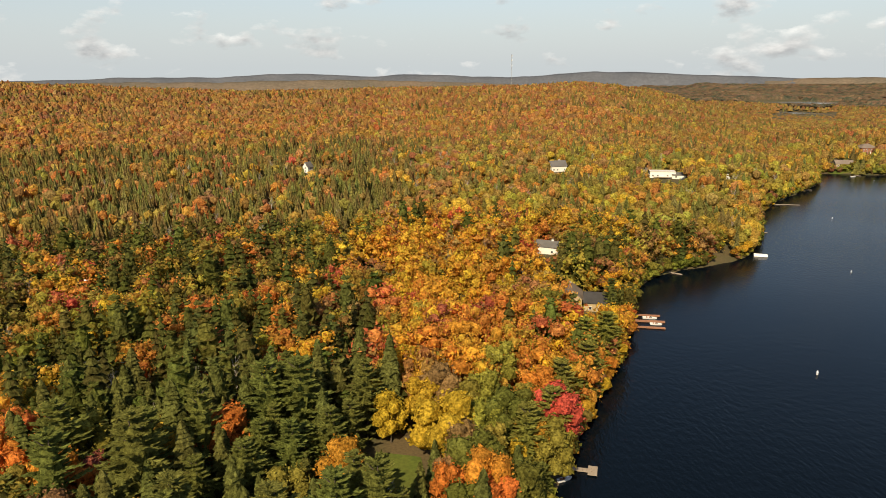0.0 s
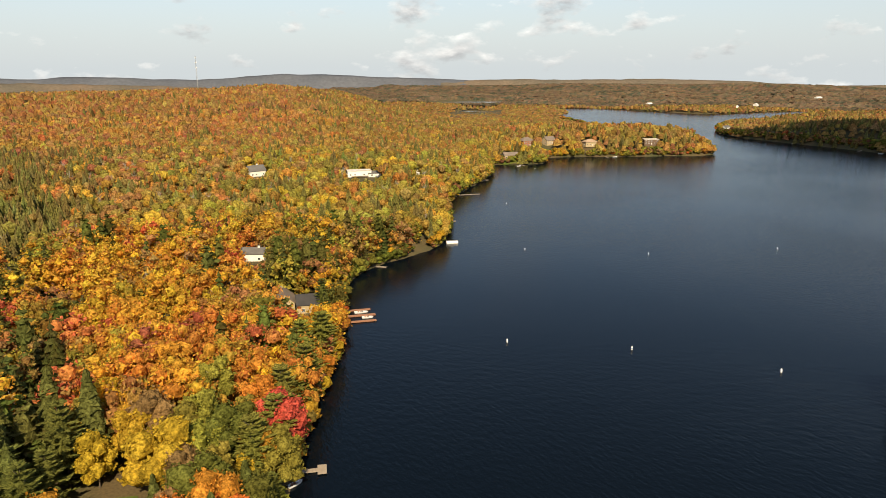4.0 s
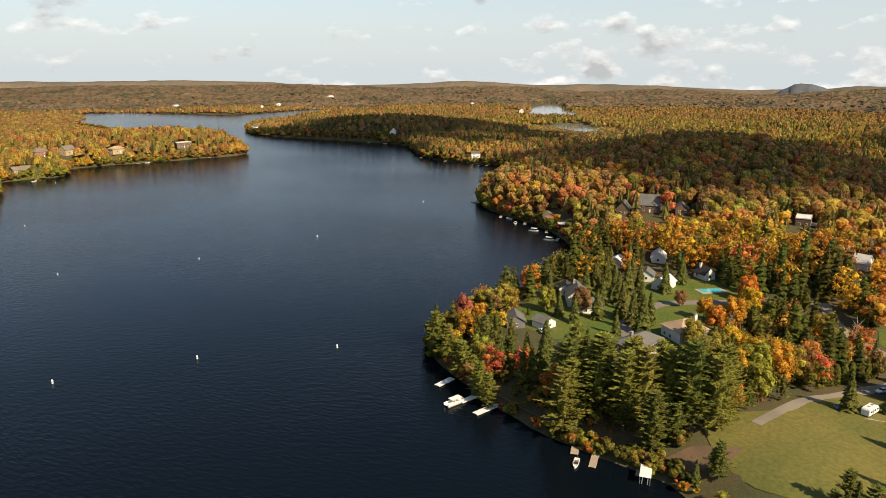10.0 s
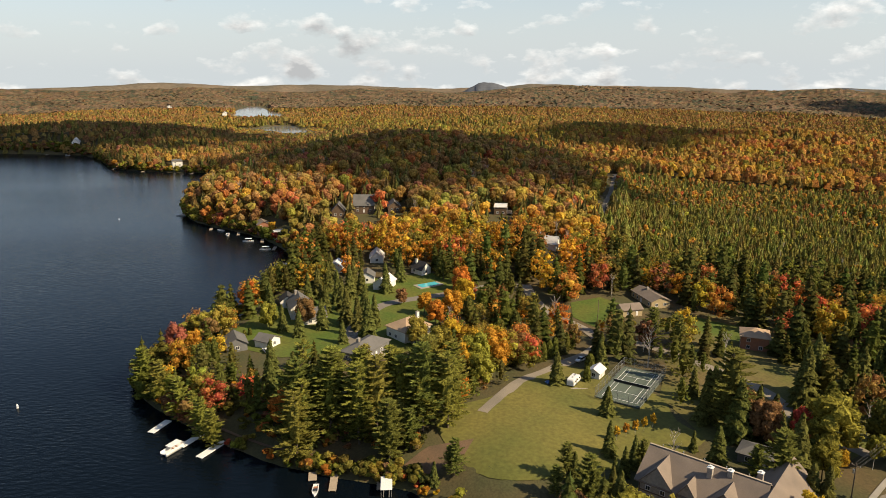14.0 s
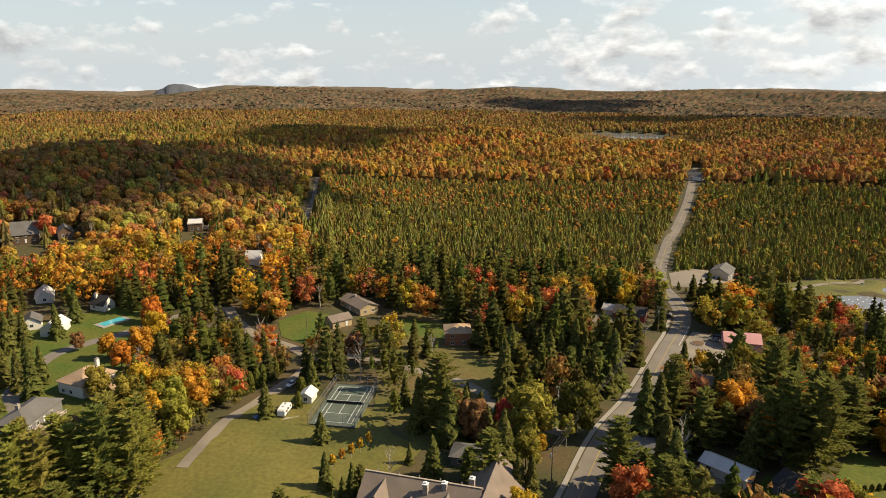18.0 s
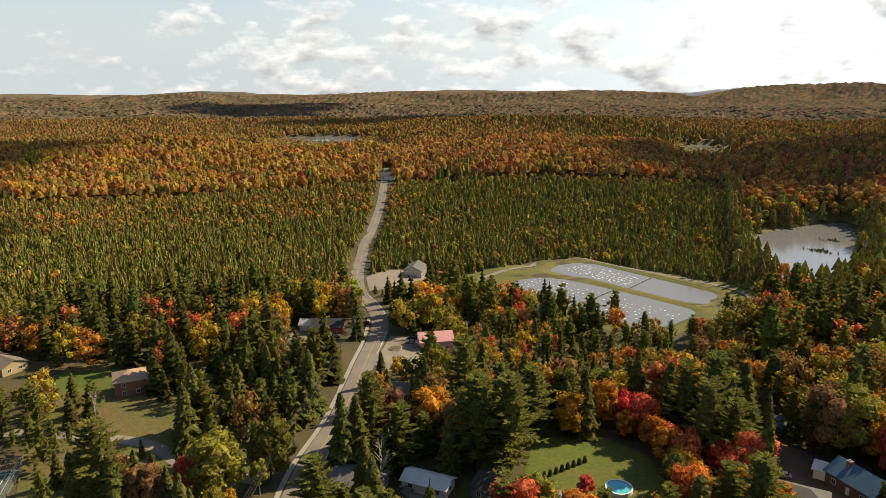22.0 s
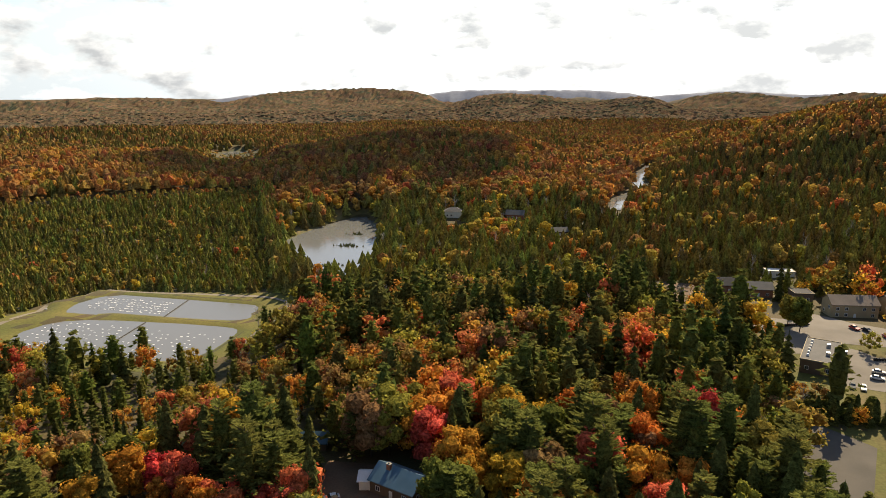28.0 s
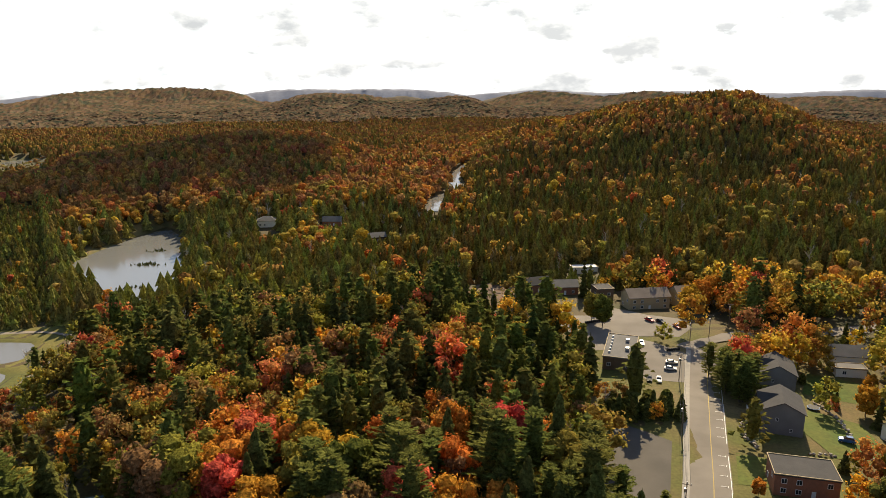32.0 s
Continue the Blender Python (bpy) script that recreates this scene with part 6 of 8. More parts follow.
for x, y, turn, mat, label in ((-53, -308, 165, M_METAL, "silver car in the car park"), (-51, -303, 165, M_WHITE, "white car in the car park"), (-44, -294, 75, M_WHITE, "white car near the flat-roofed building"),
                               (-41, -295, 75, M_BLACK, "dark car near the flat-roofed building"), (-57, -349, 120, M_RED, "red car before the apartment block"), (-61, -347, 120, M_BLACK, "black car before the apartment block"),
                               (-66, -341, 100, M_RED, "dark red car by the yard exit"), (-47, -326, 80, M_METAL, "grey pickup at the building corner"), (-39, -352, 20, M_BLACK, "dark car at the yard edge"),
                               (252, -192, 40, M_BLACK, "dark car on the shop forecourt"), (247, -187, 40, M_METAL, "grey car on the shop forecourt"), (276, -163, 60, M_RED, "red car by the maroon house"), (272, -167, 60, M_BLACK, "dark car by the maroon house"),
                               (163, -120, 30, M_METAL, "grey car in a cluttered yard"), (178, -128, 20, M_BLACK, "black car in the shaded yard"), (197, -80, 10, M_RED, "red car under a crimson maple"), (-17, -198, 72, M_BLACK, "dark car parked on the street"),
                               (282, -189, 35, M_BLACK, "black car driving past the junction"), (104, -196, 30, M_METAL, "grey car in the bare yard")):
    car(x, y, turn, mat, label)

box_ob = base("shipping_container", 337, -277, 20, "long rusty red shipping container beside the barn", "container", clear=7)
part("body", solid([(0, 0, 0.1, 12, 2.5, 2.6)], 0.03), M_RED_WALL, box_ob)
part("rib", solid([(-5.7 + 0.6 * k, s * 1.27, 0.2, 0.25, 0.06, 2.4) for k in range(20) for s in (-1, 1)]), M_RED_WALL, box_ob)
part("door", solid([(6.03, s * 0.62, 0.2, 0.06, 1.2, 2.4) for s in (-1, 1)]), M_WOOD_RED, box_ob)


def bin_row(x, y, turn, n):
    bm = solid([(0, 0, 0.1, 0.6, 0.7, 0.9)], 0.04)
    body = mesh_of("bin", bm, M_BLACK)
    lid = mesh_of("lid", solid([(0, 0, 1.0, 0.66, 0.76, 0.08)], 0.02), M_BLACK)
    for k in range(n):
        c, s = math.cos(radians(turn)), math.sin(radians(turn))
        ob = base("wheeled_bin", x + c * k * 0.95, y + s * k * 0.95, turn, "black wheeled waste bin in a row", "waste bin", "waste bins")
        share("body", body, ob, 0, 0, 0.12)
        share("lid", lid, ob, 0, 0, 0.12)


bin_row(-30, -349, 200, 11)
bin_row(-55, -319, 190, 6)


def round_pool(x, y):
    ob = base("swimming_pool", x, y, 0, "round above-ground pool with a white rim", "swimming pool", clear=5)
    bm = bmesh.new()
    n = 24
    a = [2 * math.pi * k / n for k in range(n)]
    rings = [[(r * math.cos(t), r * math.sin(t), z) for t in a] for r, z in ((3.4, 0), (3.4, 1.3), (3.05, 1.3), (3.05, 0.3))]
    v = [[bm.verts.new(p) for p in ring] for ring in rings]
    for i in range(3):
        for k in range(n):
            bm.faces.new((v[i][k], v[i][(k + 1) % n], v[i + 1][(k + 1) % n], v[i + 1][k]))
    part("wall", bm, M_WHITE, ob)
    part("water", prism([(3.06 * math.cos(t), 3.06 * math.sin(t)) for t in a], 0.3, 1.1), M_TEAL, ob, "turquoise pool water")
    part("ladder", solid([(3.3, s * 0.3, 0, 0.08, 0.08, 1.9) for s in (-1, 1)] + [(3.3, 0, 0.4 + 0.4 * k, 0.1, 0.6, 0.05) for k in range(3)]), M_WHITE, ob)


round_pool(126.5, -157)


def sunk_pool(x, y, turn, w, d, label, kidney=False):
    ob = base("swimming_pool", x, y, turn, label, "swimming pool", clear=max(w, d) * 0.7)
    a = np.arange(20) * 2 * math.pi / 20
    if kidney:
        out = [(w / 2 * math.cos(t) * (1 + 0.2 * math.sin(2 * t)), d / 2 * math.sin(t)) for t in a]
    else:
        out = [(-w / 2, -d / 2), (w / 2, -d / 2), (w / 2, d / 2), (-w / 2, d / 2)]
    part("deck", prism([(p * 1.3, q * 1.4) for p, q in out], -0.3, 0.28), M_CONCRETE, ob, "pale paved pool deck")
    part("water", prism(out, 0.1, 0.32), M_TEAL, ob, "turquoise pool water")
    return ob


sunk_pool(331, 44, -50, 10, 5, "turquoise rectangular pool beside the lane")
kp = sunk_pool(137, -143, 20, 8, 5, "kidney-shaped pool with a rock slide", True)
part("slide", hull([(3.0, -1, 0.3), (5.2, -1, 0.3), (5.0, 1.2, 0.3), (3.0, 1.2, 0.3), (4.0, -0.4, 2.2), (4.8, 0.4, 2.0)], [(0, 1, 2, 3), (0, 1, 4), (1, 5, 4), (1, 2, 5), (2, 3, 5), (3, 4, 5), (3, 0, 4)]), M_WHITE, kp, "white rock-shaped slide")

# trampoline and terrace behind the grey houses
tr = base("trampoline", -86, -271, 0, "round dark trampoline on the lawn", "trampoline", clear=3)
part("mat", rod((0, 0, 0.8), (0, 0, 0.86), 1.7, 16), M_BLACK, tr)
part("frame", rod((0, 0, 0.7), (0, 0, 0.8), 1.9, 16), M_BLUE, tr)
for k in range(4):
    a = k * math.pi / 2
    part("leg", rod((1.8 * math.cos(a), 1.8 * math.sin(a), 0), (1.8 * math.cos(a), 1.8 * math.sin(a), 0.75), 0.04, 5), M_METAL, tr)
rs_ = np.random.default_rng(3)
stone_mesh = []
for k in range(4):
    bm = bmesh.new()
    bmesh.ops.create_icosphere(bm, subdivisions=1, radius=0.5)
    for v in bm.verts:
        v.co *= rs_.uniform(0.75, 1.2)
    stone_mesh.append(mesh_of("stone", bm, M_STONE))


def stone_wall(points, label, n):
    ob = tagged(new("stone_wall"), label, "stone wall")
    line = smooth_line(points, 8, closed=False)
    for k in range(n):
        p = line[int(k / n * (len(line) - 1))] + rs_.normal(0, 0.35, 2)
        s = share("stone", stone_mesh[k % 4], ob, p[0], p[1], gz(*p) + 0.3 + 0.35 * (k % 2), rs_.uniform(0, 360), (1.1, 0.9, 0.8))


stone_wall([(-57, -246), (-56, -252), (-57, -258), (-62, -262)], "curved dry-stone retaining wall with boulders", 36)
stone_wall([(-86, -250), (-89, -258), (-90, -268), (-88, -276)], "rough stone garden wall on the slope", 34)
stone_wall([(-70, -242), (-82, -240), (-96, -238)], "low stone wall along the drive", 24)

# ---- docks, boats, buoys ----
dock(27, 166, -14, 12, 1.6, "weathered pier with a square head and a blue tent", arm=4.5)
bt = base("boat_tent", 26, 169, -14, "light blue boat tent at the pier", "tent", z=0.3)
part("cover", hull([(-2.2, -1.4, 0), (2.2, -1.4, 0), (2.2, 1.4, 0), (-2.2, 1.4, 0), (-2.2, -1.4, 1.6), (2.2, -1.4, 1.6), (2.2, 1.4, 1.6), (-2.2, 1.4, 1.6), (-2.2, 0, 2.3), (2.2, 0, 2.3)], [(0, 1, 5, 4), (2, 3, 7, 6), (4, 5, 9, 8), (6, 7, 8, 9), (0, 4, 8, 7, 3), (1, 2, 6, 9, 5), (0, 3, 2, 1)]), M_SKYBLUE, bt)
for s in (-1, 1):
    part("pole", rod((s * 2.1, -1.3, -0.8), (s * 2.1, -1.3, 0.1), 0.05, 5), M_METAL, bt)
boat(30.5, 159.5, 25, 4.6, "small white rowing boat moored at the pier")
dock(77, 268, -10, 12, 1.8, "reddish wooden pier with a white slip", M_WOOD_RED)
dock(79, 275, -10, 12, 2.2, "reddish wooden pier beside two boats", M_WOOD_RED)
dock(81, 282, -10, 10, 1.8, "narrow reddish pier on the west shore", M_WOOD_RED)
boat(86, 278, -10, 6, "brown-decked motor boat between the piers")
boat(86.5, 270.8, -10, 5, "low wooden boat between the piers")
dock(114, 346, -40, 8, 1.5, "short pale pier under the trees")
boat(175, 376, -20, 7, "white pontoon boat moored at the rocks", False, True)
dock(250, 524, -10, 18, 2.0, "long pale pier on the west shore")
dock(196, 434, -20, 8, 2.0, "short pier among overhanging trees")
dock(300, 588, -10, 10, 2.0, "pier near the far bay")
dock(392, 668, -80, 8, 2.0, "small pier at the far lawn")
boat(386, 660, 10, 6, "white boat at the far pier")
dock(520, 688, -100, 8, 2.0, "pier below the far houses")
boat(530, 682, 0, 7, "white motor boat on the far shore")
dock(600, 664, -100, 8, 2.0, "pier on the far point")
dock(197, 106, 168, 8, 2.4, "pale floating dock off the wooded spit", M_WHITE)
dock(191, 92, 160, 9, 2.2, "white floating dock with moored boats", M_WHITE, arm=0)
dock(187, 84, 160, 10, 2.4, "white floating dock along the shore", M_WHITE)
boat(181, 96.5, 160, 7, "white pontoon boat with a raised canopy", True, True)
dock(174, 54, 195, 4, 2.2, "short grey dock at the shore path")
dock(174, 48, 190, 8, 2.0, "pale wooden dock by the pines")
boat(166, 51, 190, 5, "white boat with yellow gear by the dock")
dock(175, 36, 190, 7, 1.6, "narrow dock beside a boat lift")
lift = base("boat_lift", 168, 33, 190, "white canopied boat lift at the dock", "boat lift", z=0.0)
part("canopy", solid([(0, 0, 2.3, 6.2, 3.0, 0.25)], 0.1), M_WHITE, lift)
for u in (-2.6, 2.6):
    for s in (-1, 1):
        part("post", rod((u, s * 1.3, -1), (u, s * 1.3, 2.3), 0.07, 6), M_METAL, lift)
part("cradle", solid([(0, s * 0.7, 0.1, 5.4, 0.2, 0.2) for s in (-1, 1)]), M_METAL, lift)
for x, y, turn, L in ((458, 209, 200, 8), (430, 163, 200, 9), (412, 148, 190, 9), (381, 127, 190, 12), (446, 185, 200, 8), (350, 124, 180, 9), (505, 246, 220, 8), (718, 398, 180, 10), (735, 440, 180, 10), (708, 340, 180, 9), (850, 600, 190, 10), (850, 700, 200, 10)):
    dock(x, y, turn, L, 2.0, "pale wooden pier on the eastern shore")
for x, y, turn, canopy in ((452, 200, 60, False), (424, 170, 100, True), (405, 152, 100, True), (440, 190, 200, False), (497, 250, 100, False), (843, 570, 90, False), (720, 405, 120, False), (375, 132, 100, False)):
    boat(x, y, turn, 7, "white motor boat moored on the eastern shore", canopy)
BUOYS = [(127, 222, 0.85), (166, 196, 0.85), (200, 158, 0.85), (267, 474, 0.6), (207, 344, 0.6), (265, 305, 0.6), (341, 283, 0.6), (478, 287, 0.6), (391, 635, 0.6)]
for x, y, size in BUOYS:
    ob = base("buoy", x, y, 0, "white channel marker buoy with a dark band", "buoy", "channel buoys", z=0.0)
    part("body", rod((0, 0, -0.6), (0, 0, 1.1), 0.42, 10), M_WHITE, ob)
    part("top", rod((0, 0, 1.1), (0, 0, 1.7), 0.42, 10, r2=0.12), M_WHITE, ob)
    part("band", rod((0, 0, 0.55), (0, 0, 0.75), 0.435, 10), M_BLUE, ob)
    ob.scale = (size, size, size)

# ---- basins: foam flecks and baffles ----
fv, ff, k = [], [], 0
foam_rng = np.random.default_rng(11)
for line, rows, x0, x1, y0, y1 in ((BASIN_NEAR, 8, 208, 298, -326, -294), (BASIN_FAR, 6, 256, 300, -364, -344)):
    for i in range(26):
        for j in range(rows):
            x, y = x0 + (x1 - x0) * (i + 0.5) / 26 + foam_rng.normal(0, 0.8), y0 + (y1 - y0) * (j + 0.5) / rows + foam_rng.normal(0, 0.4)
            if signed_distance(np.array([x]), np.array([y]), line)[0] > -2.5 or abs(x - 253) < 3 or foam_rng.uniform() < 0.25:
                continue
            a = np.arange(7) * 2 * math.pi / 7
            r = foam_rng.uniform(0.2, 0.75, 7)
            fv.append(np.stack([x + np.cos(a) * r * 1.2, y + np.sin(a) * r * 0.8, np.full(7, -9.36)], 1))
            ff += [(k, k + q, k + q + 1) for q in range(1, 6)]
            k += 7
tagged(new("foam", fast_mesh("foam", np.concatenate(fv), np.array(ff), M_WHITE)), "white aeration foam flecks on the basin water", "foam", kind="stuff")
for y0, y1 in ((-333, -290), (-369, -341)):
    ob = tagged(new("baffle"), "dark floating baffle curtain across the basin", "baffle", "basin baffles")
    part("float_line", rod((255, y0, -9.3), (251, y1, -9.3), 0.3, 6), M_BLACK, ob)
    for u in (0.2, 0.5, 0.8):
        part("marker", rod((255 - 4 * u, y0 + (y1 - y0) * u, -9.3), (255 - 4 * u, y0 + (y1 - y0) * u, -8.6), 0.15, 6), M_WHITE, ob)
for x, y in ((322, -300), (318, -340), (300, -378), (240, -380), (196, -340), (200, -290), (260, -282)):
    ob = base("manhole", x, y, 0, "pale concrete manhole on the basin bank", "manhole", "manholes")
    part("ring", rod((0, 0, -0.3), (0, 0, 0.5), 0.8, 10), M_CONCRETE, ob)
    part("cover", rod((0, 0, 0.5), (0, 0, 0.6), 0.6, 10), M_METAL, ob)
# reeds islands in the pond
reed = []
for cx, cy, n in ((217, -508, 60), (206, -455, 26), (224, -545, 30)):
    p = np.stack([cx + foam_rng.normal(0, 3.5, n), cy + foam_rng.normal(0, 2.2, n)], 1)
    for q in p:
        h = foam_rng.uniform(0.6, 1.8)
        reed.append((np.array([(q[0] - 0.5, q[1], -10.1), (q[0] + 0.5, q[1] + 0.2, -10.1), (q[0], q[1] + 0.5, -10.1), (q[0] + 0.1, q[1], -10 + h)]), np.array([(0, 1, 3), (1, 2, 3), (2, 0, 3)])))
rv, rf, k = [], [], 0
for v, f in reed:
    rv.append(v), rf.append(f + k)
    k += len(v)
tagged(new("reeds", fast_mesh("reeds", np.concatenate(rv), np.concatenate(rf), M_DRY)), "brown reed islands in the pond", "reeds", kind="stuff")

# ---- radio mast ----
mast = base("radio_mast", 133, 1392, 0, "tall thin steel lattice mast on the wooded ridge", "mast", clear=6)
for k in range(3):
    a = k * 2.094
    part("leg", rod((1.3 * math.cos(a), 1.3 * math.sin(a), 0), (0.5 * math.cos(a), 0.5 * math.sin(a), 66), 0.16, 5), M_GALV, mast)
bm = bmesh.new()
for i in range(22):
    r, r2 = 1.3 - 0.8 * i / 22, 1.3 - 0.8 * (i + 1) / 22
    for k in range(3):
        a, b = k * 2.094, (k + 1) * 2.094
        rod((r * math.cos(a), r * math.sin(a), 3 * i), (r2 * math.cos(b), r2 * math.sin(b), 3 * i + 3), 0.10, 3, bm)
part("bracing", bm, M_GALV, mast)
for h in (44, 54, 62):
    part("antenna", solid([(1.0, 0, h, 0.6, 0.5, 2.4), (-0.8, 0.8, h, 0.5, 0.5, 2.2)]), M_WHITE, mast)

# ---- poles and wires ----
tops = []
for x, y in ((168, -78), (191, -100), (214, -125), (237, -148), (262, -171), (290, -193), (318, -207)):
    pole(x, y, 11.5, 40)
    tops.append((x, y, gz(x, y) + 11))
wires(tops, "sagging power lines along the main road")
tops2 = []
for x, y in ((-25, -214), (-38, -254), (-51, -294), (-66, -326)):
    pole(x, y, 10, -20, lamp=True, label="wooden street pole with a lamp arm")
    tops2.append((x, y, gz(x, y) + 9.5))
wires(tops2, "power lines along the village street")
pole(-86, -338, 11), pole(-75, -330, 10)
wires([(-64, -326, gz(-64, -326) + 9.5), (-75, -330, gz(-75, -330) + 9.5), (-86, -338, gz(-86, -338) + 10.5)], "power lines at the street corner")
pole(296, -32, 9, 10, False), pole(313, -16, 9, 10, False)
pole(-117, 203, 11), pole(-70, 215, 11), pole(-150, 190, 11)
wires([(-150, 190, gz(-150, 190) + 10.5), (-117, 203, gz(-117, 203) + 10.5), (-70, 215, gz(-70, 215) + 10.5)], "power lines through the western woods")
tankx = base("water_tank", -148, 281, 0, "small white tank in a spruce top clearing", "tank", clear=3)
part("body", rod((0, 0, 9), (0, 0, 11.5), 1.0, 10), M_WHITE, tankx)
for k in range(4):
    a = k * math.pi / 2 + 0.8
    part("leg", rod((1.2 * math.cos(a), 1.2 * math.sin(a), -0.5), (0.8 * math.cos(a), 0.8 * math.sin(a), 9), 0.10, 5), M_GALV, tankx)
# planter island on the forecourt
pl = base("planter", 244, -177, 40, "oval stone planter with shrubs on the forecourt", "planter")
part("rim", rod((0, 0, 0), (0, 0, 0.6), 2.6, 14), M_STONE, pl)
part("soil", rod((0, 0, 0.55), (0, 0, 0.7), 2.3, 14), M_DIRT, pl)
# hedge between the two gardens, logs in the clearing
log_rng = np.random.default_rng(5)
pile = base("log_pile", 6, -396, 0, "felled logs and brush on bare earth", "log pile")
for k in range(16):
    a = log_rng.uniform(0, 3.1)
    x, y, L = log_rng.uniform(-11, 11), log_rng.uniform(-12, 12), log_rng.uniform(4, 9)
    zz = gz(6 + x, -396 + y) - gz(6, -396) + 0.4
    part("log", rod((x - math.cos(a) * L / 2, y - math.sin(a) * L / 2, zz), (x + math.cos(a) * L / 2, y + math.sin(a) * L / 2, zz + 0.3), 0.28, 7, r2=0.18), M_WOOD, pile)

SINGLE_TREES += [("spruce", "spruce", 207, -26, 10, 1.5), ("spruce", "spruce", 226, -12, 12, 1.35), ("pine", "pine", 262, -48, 17, 1.0), ("pine", "pine", 256, -56, 16, 1.0), ("spruce", "spruce", 262, 58, 17, 1.2), ("spruce", "spruce", 270, 64, 15, 1.1),
                 ("spruce", "spruce", 274, 58, 14, 1.1), ("spruce", "spruce", 292, 76, 15, 1.1), ("spruce", "spruce", 300, 80, 16, 1.1), ("spruce", "spruce", 306, 76, 17, 1.1), ("spruce", "spruce", 312, 72, 15, 1.1), ("spruce", "spruce", 322, 78, 16, 1.0),
                 ("pine", "pine", 340, 38, 15, 1.0), ("spruce", "spruce", 346, 40, 15, 1.2), ("leaf", "green", 316, -18, 13, 1.0), ("leaf", "pink", 236, 122, 13, 0.8), ("birch", "lime", 246, 118, 13, 1.2), ("birch", "lime", 250, 116, 12, 1.2),
                 ("leaf", "red", 197, -77, 10, 0.75), ("leaf", "red", 131, -150, 5, 1.2), ("cedar", "cedar", 242, -24, 6, 1.4), ("cedar", "cedar", 230, -22, 6, 1.0)]
SINGLE_TREES += [("leaf", c, x, y, h, 1.0) for c, x, y, h in (("gold", 236, 8, 14), ("lime", 230, 15, 15), ("gold", 224, 21, 14), ("lime", 240, 27, 13), ("lime", 219, 12, 12), ("orange", 209, 18, 8))]
SINGLE_TREES += [("cedar", "cedar", 248 + 2.6 * k, -6 - 2.2 * k, 7.5, 1.0) for k in range(7)]
SINGLE_TREES += [("cedar", "cedar", 242 - 1.4 * k, 2 + 3.4 * k, 6.5, 1.1) for k in range(4)]
SINGLE_TREES += [("spruce", "spruce", 172 + 4 * k, -24 - 3 * (k % 3), 8 + k % 4, 1.1) for k in range(4)]
SINGLE_TREES += [("spruce", "spruce", 160 + 5 * k, -14 - 2 * (k % 2), 7 + k % 3, 1.2) for k in range(3)]
SINGLE_TREES += [("birch", "gold", 192 + 2.2 * k, -27 - 2.8 * k, 4.5, 0.8) for k in range(5)]
SINGLE_TREES += [("cedar", "cedar", 143 - 0.2 * k, -146 - 2.1 * k, 2.2, 1.3) for k in range(9)]
SINGLE_TREES += [("leaf", c, x, y, h, 1.0) for c, x, y, h in (("red", 120, -176, 11), ("red", 114, -182, 10), ("red", 108, -178, 12), ("orange", 104, -172, 11), ("orange", 112, -168, 10), ("red", 122, -184, 9), ("gold", 99, -168, 10), ("orange", 96, -176, 9))]
SINGLE_TREES += [("leaf", c, -78 - 7 * k, -362 - (k % 3) * 5, 12 + k % 3, 1.0) for k, c in enumerate(("gold", "orange", "orange", "gold", "orange", "red", "gold", "orange"))]
SINGLE_TREES += [("pine", "pine", -62 - 3 * (k % 2), -296 + 7 * k, 13 + k, 1.1) for k in range(4)]
SINGLE_TREES += [("leaf", "green", -36, -345, 13, 0.9), ("leaf", "lime", -33, -352, 12, 0.8), ("leaf", "orange", -101, -268, 10, 1.0), ("leaf", "lime", -84, -226, 11, 1.2), ("leaf", "lime", -94, -224, 10, 1.2), ("cedar", "cedar", -98, -284, 4, 1.5), ("cedar", "cedar", -92, -290, 4, 1.5), ("leaf", "orange", -112, -284, 6, 1.0)]
SINGLE_TREES += [("spruce", "spruce", -20 - 2.6 * k, -263 - (k % 2) * 3, 7 + k % 3, 1.4) for k in range(9)]
SINGLE_TREES += [("cedar", "cedar", -18 - 1.9 * k, -266 - (k % 3) * 2.5, 4.5 + k % 3, 1.7) for k in range(12)]
CLEAR.append((-65, -286, 10))
SINGLE_TREES += [("pine", "pine", -64 - 3 * (k % 3), -290 + 5 * k, 13 + k % 3, 1.3) for k in range(4)]
SINGLE_TREES += [("spruce", "spruce", x, y, h, w) for x, y, h, w in ((282, 104, 14, 1.1), (296, 92, 15, 1.1), (304, 90, 16, 1.1), (314, 88, 15, 1.0), (288, 82, 13, 1.1), (318, 62, 15, 1.2), (268, 78, 14, 1.2), (258, 84, 12, 1.2), (254, 66, 10, 1.2), (334, 58, 15, 1.2), (276, 70, 16, 1.2), (283, 64, 15, 1.2), (338, 84, 15, 1.1), (326, 90, 16, 1.1), (262, 92, 12, 1.1))]
SINGLE_TREES += [("leaf", c, x, y, h, 1.0) for c, x, y, h in (("russet", 272, 86, 11), ("lime", 264, 98, 10), ("orange", 278, 34, 10), ("orange", 290, 40, 9), ("gold", 286, 28, 12), ("russet", 302, 52, 7), ("orange", 312, 26, 12), ("gold", 300, 24, 13), ("lime", 256, 38, 11), ("orange", 326, 28, 11), ("gold", 250, 24, 13), ("gold", 244, 16, 12))]
SINGLE_TREES += [("cedar", "cedar", 248 + 2.2 * k, 108 - 1.2 * k, 3.2, 1.2) for k in range(5)]

# ---- trees ----
rng = np.random.default_rng(7)


